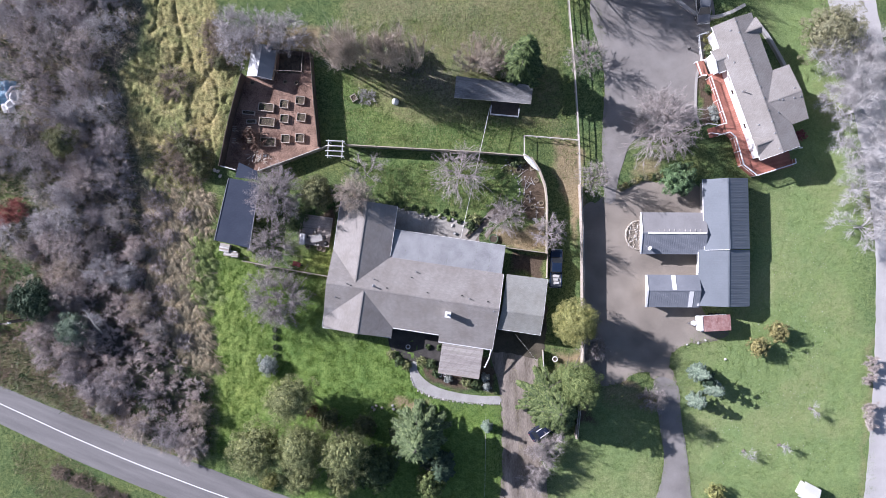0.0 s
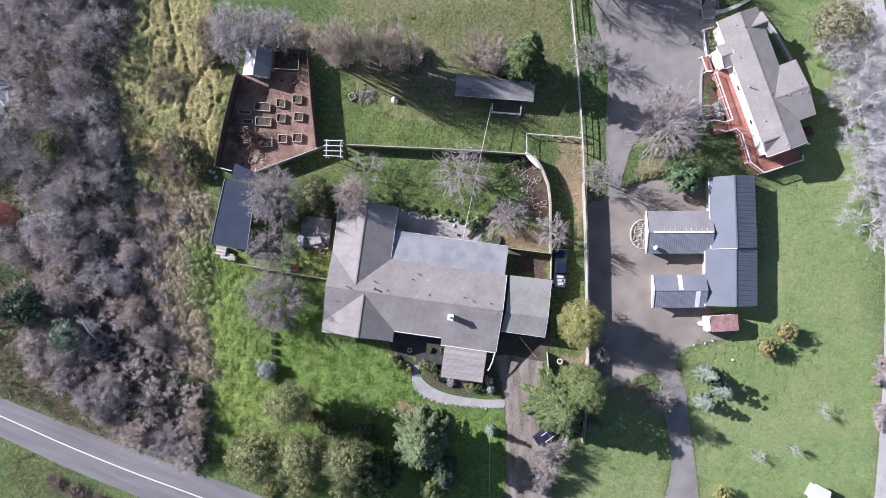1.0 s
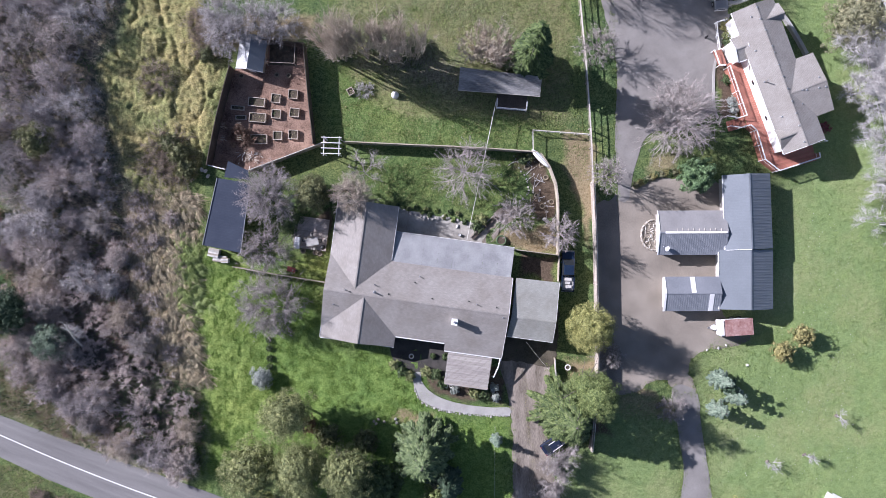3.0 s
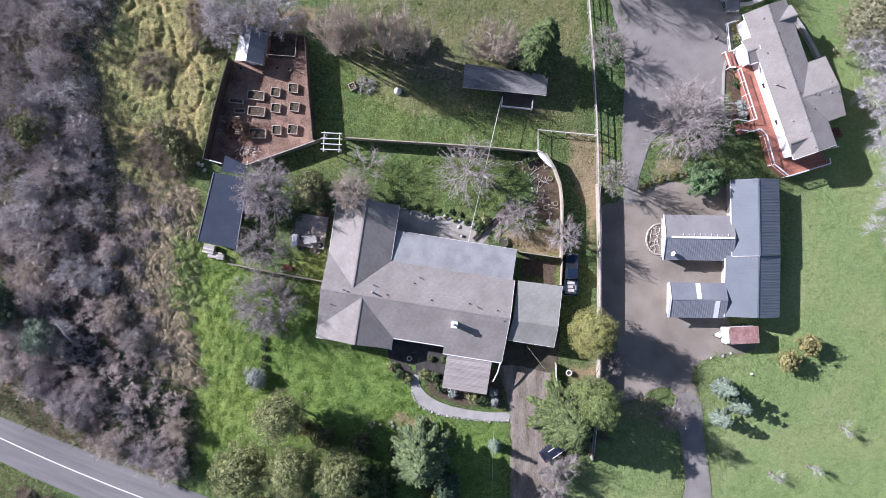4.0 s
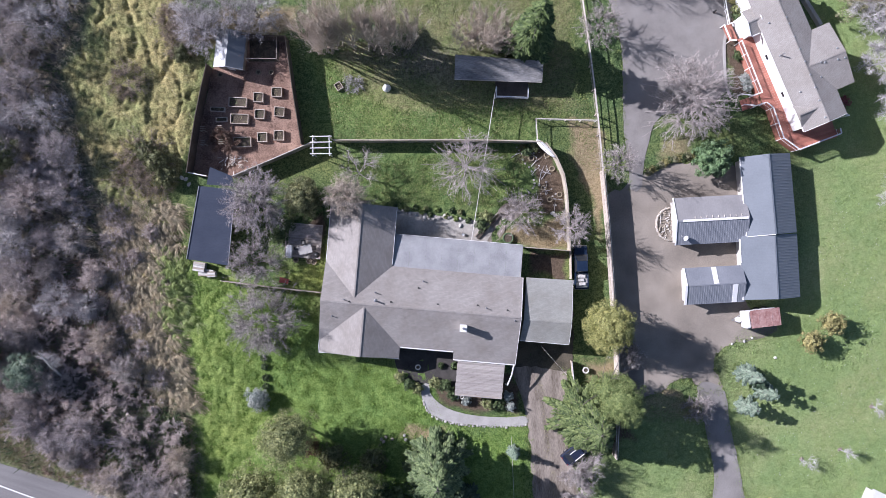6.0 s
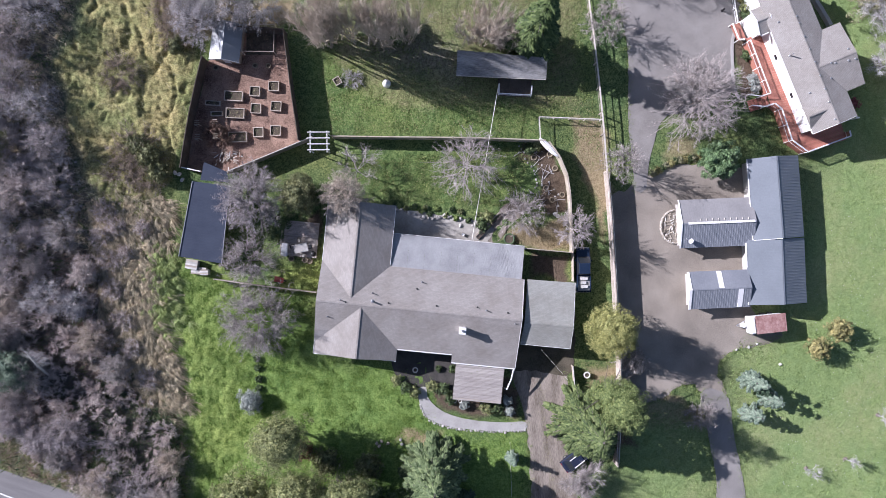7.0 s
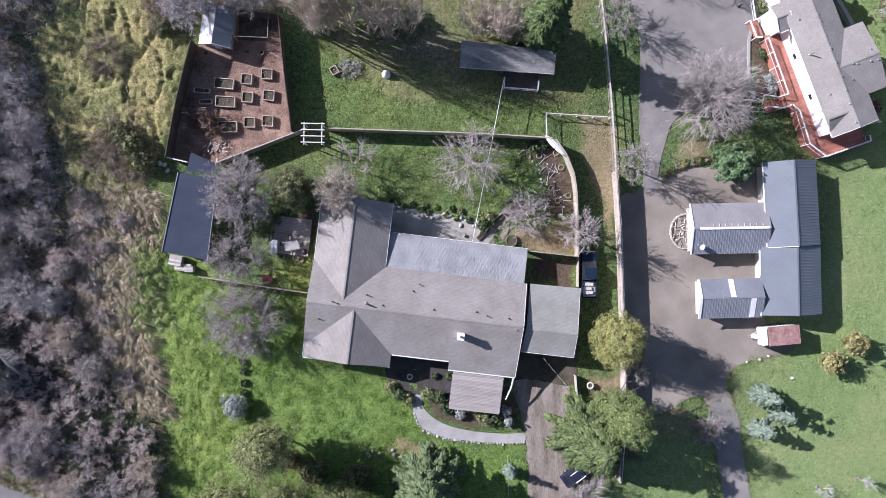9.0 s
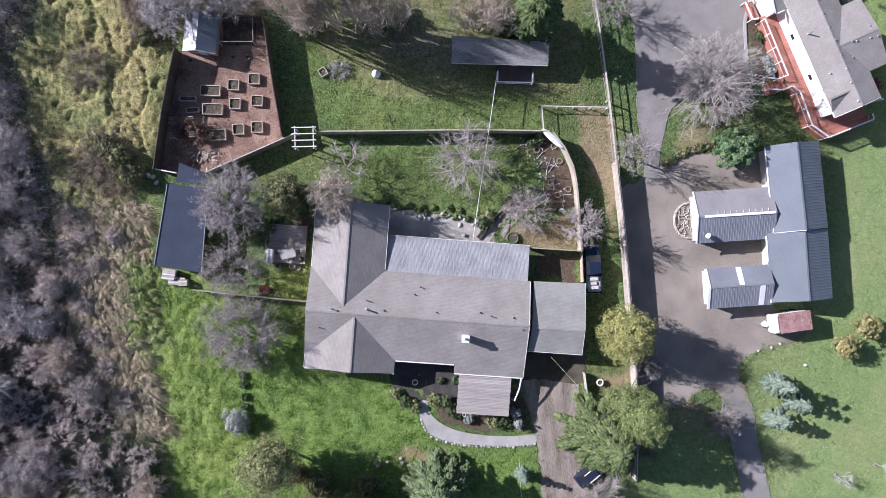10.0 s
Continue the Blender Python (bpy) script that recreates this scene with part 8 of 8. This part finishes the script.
def tufts(name, outline, n, size, high, material, label, seed, blades=7, category="grass", clump=1.0, lean=0.5):
    """Tussocks of pointed blades as one growth."""
    rng = np.random.RandomState(seed)
    at = inside_points(rng, outline, n)
    base = np.repeat(at, blades, 0) + rng.normal(size=(n * blades, 2)) * 0.12 * clump
    ang = rng.uniform(0, 6.283, n * blades)
    hgt = np.repeat(rng.uniform(0.6, 1.3, n), blades) * high * rng.uniform(0.6, 1.2, n * blades)
    reach = hgt * rng.uniform(0.3, 1.5, n * blades) * lean
    wv = size * rng.uniform(0.6, 1.4, n * blades)
    p0 = np.c_[base + np.c_[-np.sin(ang), np.cos(ang)] * wv[:, None] / 2, np.zeros(len(base)) - 0.03]
    p1 = np.c_[base - np.c_[-np.sin(ang), np.cos(ang)] * wv[:, None] / 2, np.zeros(len(base)) - 0.03]
    p2 = np.c_[base + np.c_[np.cos(ang), np.sin(ang)] * reach[:, None], hgt]
    v = np.stack([p0, p1, p2], 1).reshape(-1, 3)
    f = np.arange(len(v)).reshape(-1, 3)
    tagged(mesh_object(name, v, f, material), label, category, kind="stuff")


WOODS_NEAR = [(-71.93, 44.20), (-50.71, 43.97), (-48.17, 35.58), (-49.76, 30.27), (-52.09, 26.49), (-50.26, 21.14), (-49.20, 15.80), (-47.01, 9.30), (-47.47, 3.60), (-44.92, -4.05), (-43.12, -11.70), (-37.88, -17.87), (-36.82, -23.98), (-36.90, -29.32), (-38.82, -30.67), (-45.64, -29.19), (-58.49, -24.13), (-72.83, -18.89)]
WOODS_CORE = [(-71.93, 44.20), (-54.50, 44.01), (-53.10, 35.63), (-55.12, 26.53), (-55.31, 12.83), (-53.58, 1.39), (-53.69, -6.98), (-47.72, -14.68), (-41.72, -20.86), (-42.56, -26.19), (-58.44, -20.62), (-72.79, -16.61)]
WOODS_UPPER = [(-71.93, 44.20), (-50.71, 43.97), (-48.17, 35.58), (-49.76, 30.27), (-52.09, 26.49), (-50.26, 21.14), (-49.20, 15.80), (-47.01, 9.30), (-47.47, 3.60), (-72.56, 0.12)]
WOODS_LOWER = [(-72.56, 0.12), (-47.47, 3.60), (-44.92, -4.05), (-43.12, -11.70), (-37.88, -17.87), (-36.82, -23.98), (-36.90, -29.32), (-38.82, -30.67), (-45.64, -29.19), (-58.49, -24.13), (-72.83, -18.89)]
thicket("thicket", WOODS_UPPER, 105, (1.3, 2.8), M_TWIG_GREY, "dense leafless ash-grey thicket", 401, gap=1.0, counts=(4, 4, 9), wide=1.5, thin=0.034)
thicket("thicket", WOODS_LOWER, 200, (1.4, 2.9), M_TWIG_BROWN, "dense leafless brown thicket above the road", 403, gap=0.6, counts=(4, 4, 9), wide=1.6, thin=0.034)
thicket("thicket", WOODS_CORE, 46, (2.8, 5.0), M_TWIG_PURPLE, "taller leafless purple-grey growth of the wood", 402, wide=1.2, counts=(4, 4, 9), thin=0.034)
# single trees that stand out of the wood, spaced apart
rng = np.random.RandomState(431)
stands = []
for x, y in inside_points(rng, WOODS_NEAR, 1600, 1.4):
    if len(stands) < 62 and all(math.hypot(x - p, y - q) > 3.3 for p, q in stands) and inside(np.array([x]), np.array([y]), np.asarray(GULLY))[0] < -0.9 and not any(math.hypot(x - p, y - q) < r for p, q, r in GLADES):
        stands.append((x, y))
for k, (x, y) in enumerate(stands):
    upper = y > 2 + 6 * math.sin(k * 2.1)
    twig = (M_TWIG_GREY, M_TWIG_PURPLE, M_TWIG, M_TWIG_GREY, M_TWIG_BROWN)[k % 5] if upper else (M_TWIG_BROWN, M_TWIG_PURPLE, M_TWIG_TAN, M_TWIG_BROWN, M_TWIG)[k % 5]
    far = x < -60
    h = rng.uniform(4.2, 7.5) if upper and x < -50 else rng.uniform(2.8, 4.6)
    if not upper and inside(np.array([x + 2.5]), np.array([y - 0.8]), np.asarray(GULLY))[0] > -1.8 and y < -5:
        h = rng.uniform(5.0, 6.6)
    dome_tree("bare_tree", x, y, h, min(h * rng.uniform(0.42, 0.62), 2.7), "leafless " + ("ash-grey" if upper else "brownish") + " tree standing in the thicket", 900 + k, twig, rng.uniform(0.1, 0.35),
              branches=52 if far else 72, twigs=26 if far else 30, thin=0.036, long=0.95, group="trees of the wood")
for k, (x, y, h, w) in enumerate(((-43.06, 25.78, 1.9, 3.1), (-41.83, 15.86, 2.0, 3.9), (-43.23, 13.29, 1.8, 3.4), (-40.20, 12.95, 1.9, 3.2), (-36.00, 30.72, 2.4, 2.8), (-34.76, 32.38, 2.8, 2.6), (-37.03, 33.55, 2.2, 2.4))):
    dome_tree("bare_shrub", x, y, h, w, "dense leafless brown-grey shrub in the rough field", 500 + k, M_TWIG_DUN, 0.0, branches=130, twigs=34, long=0.5, category="shrub", group="field shrubs")
for k, (x, y, w) in enumerate(((-39.71, 14.92, 1.9), (-38.6, 12.9, 1.7), (-41.2, 16.4, 1.5), (-35.72, 28.96, 1.3), (-9.81, 30.41, 1.8), (-7.92, 29.17, 1.6), (-6.16, 29.76, 1.5), (-11.48, 30.58, 1.4), (6.58, 28.85, 1.5))):
    leafy_tree("shrub", x, y, w * 1.3, w, "dull dark evergreen shrub among leafless growth", 520 + k, M_LEAF_BROWN if x < -30 else M_LEAF, 1100, 0.26, 14, 0.02, "shrub", "shrubs")


def stalks(name, outline, n, long, material, label, seed, heading, category):
    """Long fallen stalks lying over one another, most of them one way."""
    rng = np.random.RandomState(seed)
    at = inside_points(rng, outline, n)
    ang = heading + rng.normal(size=n) * 0.45
    ln = long * rng.uniform(0.5, 1.4, n)
    z0, z1 = rng.uniform(0.05, 0.5, n), rng.uniform(0.1, 0.75, n)
    a = np.c_[at, z0]
    b = np.c_[at + np.c_[np.cos(ang), np.sin(ang)] * ln[:, None], z1]
    v, f = twig_mesh(rng, a, b, 0.07)
    tagged(mesh_object(name, v, f, material), label, category, kind="stuff")


def swaths(name, outline, n, strands, long, material, label, seed, heading, category):
    """Bundles of limp stalks, each bundle bowed over its own way."""
    rng = np.random.RandomState(seed)
    at = inside_points(rng, outline, n) + rng.normal(size=(n, 2)) * 0.75
    ang = heading + np.array([1.1 * noise.noise((x * 0.3, y * 0.3, 5)) for x, y in at]) + rng.normal(size=n) * 0.4
    ln = long * rng.uniform(0.35, 1.5, n)
    top = rng.uniform(0.1, 0.85, n)
    i = np.repeat(np.arange(n), strands)
    m = len(i)
    go = np.c_[np.cos(ang), np.sin(ang)][i]
    side = np.c_[-go[:, 1], go[:, 0]] * (rng.normal(size=m) * 0.36)[:, None]
    start, l = at[i] + side, ln[i] * rng.uniform(0.6, 1.1, m)
    drop = np.abs(side).sum(1)
    knots = [np.c_[start + go * (l * f)[:, None] + side * (f - 0.5) * 1.2 + rng.normal(size=(m, 2)) * 0.04, np.maximum(top[i] * h - drop * 0.45, 0.04) + rng.uniform(0, 0.06, m)] for f, h in ((0, 0.35), (0.35, 1.0), (0.7, 0.8), (1.0, 0.15))]
    w = np.c_[-go[:, 1], go[:, 0], np.zeros(m)] * (0.02 * rng.uniform(0.6, 1.4, m))[:, None]
    v = np.stack([q + s for q in knots for s in (w, -w)], 1).reshape(-1, 3)
    base = np.arange(m)[:, None] * 8
    f = np.concatenate([base + 2 * k + np.array([0, 1, 3, 2]) for k in range(3)], 1).reshape(-1, 4)
    tagged(mesh_object(name, v, f, material), label, category, kind="stuff")


swaths("reed_swaths", REEDS, 1900, 14, 1.8, M_REED, "long pale fallen reeds lying in swaths", 421, -1.2, "reeds")
for k, (x, y, w) in enumerate(((-45.73, 8.14) + (2.0,), (-46.31, 5.11) + (1.8,), (-44.39, 6.22) + (1.6,), (-45.36, 2.05) + (1.9,), (-45.11, -1.77) + (1.7,), (-43.80, -5.59) + (1.9,), (-42.94, -9.41) + (1.7,), (-40.86, -13.25) + (1.8,), (-43.30, 2.78) + (1.3,), (-40.98, 5.80) + (1.3,))):
    dome_tree("bare_shrub", x, y, 1.7, w, "leafless brown shrub among fallen reeds", 800 + k, M_TWIG_BROWN, 0.0, branches=90, twigs=36, long=0.5, category="shrub", group="shrubs in the reeds")
swaths("bramble_fronds", [(-40.6, 4.6), (-38.4, 3.6), (-37.3, -1.11), (-37.3, -5.4), (-38.5, -7.2), (-39.8, -6.4), (-40.6, -2.6)], 230, 18, 1.15, M_BRIAR, "pale green fern and bramble fronds lying over", 432, -1.25, "brambles")
stalks("reed_stalks", REEDS, 260, 1.2, M_STRAW, "loose pale fallen reed stalks", 425, -0.9, "reeds")
stalks("bramble_canes", FIELD, 500, 0.9, M_TUFT, "flattened dry grass and canes", 422, -0.6, "grass")
tufts("rough_grass", FIELD, 4500, 0.09, 0.12, M_TUFT, "tussocky yellow-olive rough grass", 412, 7, "grass", 1.4)
tufts("bramble_patch", [(-40.79, 3.13), (-38.21, 2.71), (-37.19, -1.11), (-37.11, -5.0), (-38.67, -6.9), (-40.02, -6.0), (-40.56, -2.59)], 3500, 0.085, 0.3, M_BRIAR, "yellow-green bramble growth at the lawn edge", 413, 6, "brambles", 1.6, 1.6)
tufts("brambles", [(-47.70, -13.16), (-37.88, -17.87), (-36.90, -29.32), (-40.33, -30.03), (-49.41, -26.85)], 800, 0.14, 0.8, M_LEAF, "dark green brambles under the thicket", 414, 6, "brambles", 1.8, 1.0)
tufts("verge_growth", [(-72.0, -14.0), (-66.6, -13.0), (-64.6, -16.0), (-60.5, -19.6), (-52.0, -23.8), (-44.0, -27.6), (-38.0, -30.2), (-38.6, -31.4), (-45.8, -29.6), (-58.4, -24.6), (-66.0, -21.6), (-72.0, -19.6)], 5200, 0.07, 0.16, M_VERGE, "dry pale grass along the road verge", 415, 6, "grass", 1.3, 1.5)
tufts("verge_growth", [(-72.0, -9.0), (-65.6, -9.6), (-64.6, -16.0), (-60.5, -19.6), (-52.0, -23.8), (-52.0, -26.6), (-58.4, -24.6), (-66.0, -21.6), (-72.0, -19.6)], 1600, 0.09, 0.16, M_GRASS, "green weedy grass along the road verge", 434, 6, "weeds", 1.4, 1.2)
tufts("verge_growth", [(-67.66, -28.86), (-63.11, -29.31), (-55.58, -33.23), (-48.04, -37.92), (-63.23, -37.69), (-67.72, -33.05)], 900, 0.05, 0.3, M_TUFT, "weedy grass below the road", 416, 6, "weeds", 1.6, 1.0)
tufts("lawn_grass", [(-19.67, 33.73), (16.65, 39.42), (18.18, 9.61), (12.88, 14.26), (-16.86, 16.54), (-17.49, 26.08)], 12000, 0.11, 0.09, M_GRASS, "rough short grass of the paddock", 418, 4, "grass", 1.2, 1.2)
tufts("lawn_grass", [(-16.90, 13.49), (10.60, 14.67), (5.14, 6.73), (-9.34, 8.06)], 4000, 0.11, 0.10, M_GRASS, "mossy grass of the back yard", 419, 4, "grass", 1.2, 1.2)
tufts("lawn_grass", LAWN_LUSH, 14000, 0.12, 0.09, M_LAWN, "clumpy mown grass of the front lawn", 426, 6, "grass", 1.1, 1.0)
tufts("lawn_grass", LAWN_FRONT, 5000, 0.12, 0.12, M_LAWN, "clumpy grass under the front evergreens", 427, 4, "grass", 1.0, 1.1)
tufts("lawn_grass", LAWN_MID, 4500, 0.12, 0.09, M_LAWN_PALE, "clumpy pale grass between fence and drive", 428, 4, "grass", 1.0, 1.1)
tufts("lawn_grass", LAWN_EAST, 30000, 0.13, 0.08, M_LAWN_PALE, "short pale grass of the meadow", 429, 3, "grass", 1.0, 1.2)
tufts("undergrowth", WOODS_UPPER, 3000, 0.09, 0.8, M_STRAW, "straw-coloured dead growth on the wood floor", 423, 5, "undergrowth", 2.0, 1.0)
tufts("undergrowth", WOODS_NEAR, 1000, 0.14, 0.9, M_LEAF, "dark ivy and bramble patches in the wood", 424, 6, "undergrowth", 2.0, 0.9)
tufts("undergrowth", GULLY, 300, 0.12, 0.6, M_LEAF, "dark wet brambles along the gully floor", 433, 6, "undergrowth", 1.8, 1.3)
tufts("undergrowth", GULLY, 1400, 0.07, 0.8, M_BARK, "dark dead stems along the gully", 436, 6, "undergrowth", 1.8, 1.3)
tufts("undergrowth", WOODS_LOWER, 2600, 0.08, 0.6, M_CANE, "brown dead stems on the wood floor", 435, 5, "undergrowth", 2.0, 1.2)


def edge_growth(name, outlines, per_metre, size, high, material, label, seed, category="grass"):
    """Loose tufts straggling over the edges of paving."""
    rng = np.random.RandomState(seed)
    at = []
    for outline in outlines:
        for a, b in zip(outline, outline[1:]):
            long = math.dist(a, b)
            f = rng.rand(int(long * per_metre), 1)
            way = (np.array(b) - a) / long
            out = rng.normal(size=(len(f), 1)) * 0.24
            at.append(np.array(a) + (np.array(b) - a) * f + np.array([-way[1], way[0]]) * out)
    at = np.concatenate(at)
    n, blades = len(at), 5
    base = np.repeat(at, blades, 0) + rng.normal(size=(n * blades, 2)) * 0.09
    ang = rng.uniform(0, 6.283, n * blades)
    side, go = np.c_[-np.sin(ang), np.cos(ang)], np.c_[np.cos(ang), np.sin(ang)]
    wide, tall = size * rng.uniform(0.6, 1.4, (n * blades, 1)), high * rng.uniform(0.5, 1.3, n * blades)
    low = np.zeros(n * blades)
    v = np.stack([np.c_[base + side * wide / 2, low], np.c_[base - side * wide / 2, low], np.c_[base + go * tall[:, None] * 0.9, low + 0.03 + tall]], 1).reshape(-1, 3)
    tagged(mesh_object(name, v, np.arange(len(v)).reshape(-1, 3), material), label, category, kind="stuff")


edge_growth("edge_grass", [COURT[7:20], UPPER_DRIVE[:9], LOWER_DRIVE[:5], LOWER_DRIVE[6:], DIRT_DRIVE[2:8], DIRT_DRIVE[8:]], 9, 0.09, 0.1, M_GRASS, "grass straggling over the edges of gravel and paving", 441)
edge_growth("drive_grass", [[(8.7, -15.0), (8.9, -19.0), (9.3, -24.0), (9.9, -30.0), (10.4, -38.0)]], 22, 0.08, 0.05, M_TUFT, "sparse low grass between the wheel tracks", 443)
edge_growth("edge_grass", [WALK_OUT, WALK_IN], 7, 0.07, 0.07, M_LAWN, "grass straggling over the edges of the front path", 442)


def flecks(name, outline, n, size, material, label, seed, category="fallen leaves", z=0.06):
    """Small leaves or chips lying about."""
    rng = np.random.RandomState(seed)
    at = inside_points(rng, outline, n, 0.15)
    at = np.c_[at, z + rng.uniform(0, 0.05, n)]
    v, f = leaf_mesh(rng, at, np.repeat([[0, 0, 1.0]], n, 0), size, 0.7, rough=0.25)
    tagged(mesh_object(name, v, f, material), label, category, kind="stuff")


M_FALLEN = leafy("fallen_leaves", (0.20, 0.15, 0.075), (0.50, 0.42, 0.25), 0.9)
flecks("fallen_leaves", [(-18.84, 28.00), (-9.12, 25.22), (-1.53, 22.08), (17.17, 20.70), (17.91, 18.17), (9.88, 18.43), (9.69, 15.83), (-16.85, 16.92)], 4200, 0.075, M_FALLEN, "yellow fallen leaves scattered over the paddock grass", 451)
flecks("fallen_leaves", [(-16.13, 13.48), (10.21, 14.45), (5.14, 6.73), (-9.34, 8.06)], 1600, 0.075, M_FALLEN, "pale fallen leaves on the back yard grass", 452)
flecks("fallen_leaves", [(14.15, 17.30), (18.12, 17.25), (18.38, 1.21), (16.98, 5.81), (14.54, 11.95)], 1700, 0.075, M_FALLEN, "dense tan fallen leaves between the fences", 453)
flecks("fallen_leaves", [(5.11, 3.82), (13.36, 3.41), (13.32, 0.81), (5.84, 1.83)], 2200, 0.09, M_FALLEN, "tan fallen leaves behind the house", 454)
flecks("fallen_leaves", [(13.90, -13.56), (18.80, -13.63), (18.74, -17.91), (14.92, -17.86)], 700, 0.10, M_FALLEN, "tan fallen leaves in the planter corner", 455)
flecks("bark_chips", GARDEN, 3200, 0.12, leafy("bark_chips", (0.09, 0.052, 0.038), (0.40, 0.28, 0.205), 0.9), "loose bark chips on the garden floor", 456, "bark chips")
flecks("white_flowers", [(36.14, -23.52), (43.90, -15.97), (45.62, -1.45), (50.36, 9.20), (54.88, 2.25), (56.00, -31.47), (36.04, -31.17)], 420, 0.10, M_STONE, "tiny pale flecks in the meadow grass", 457, "flowers")
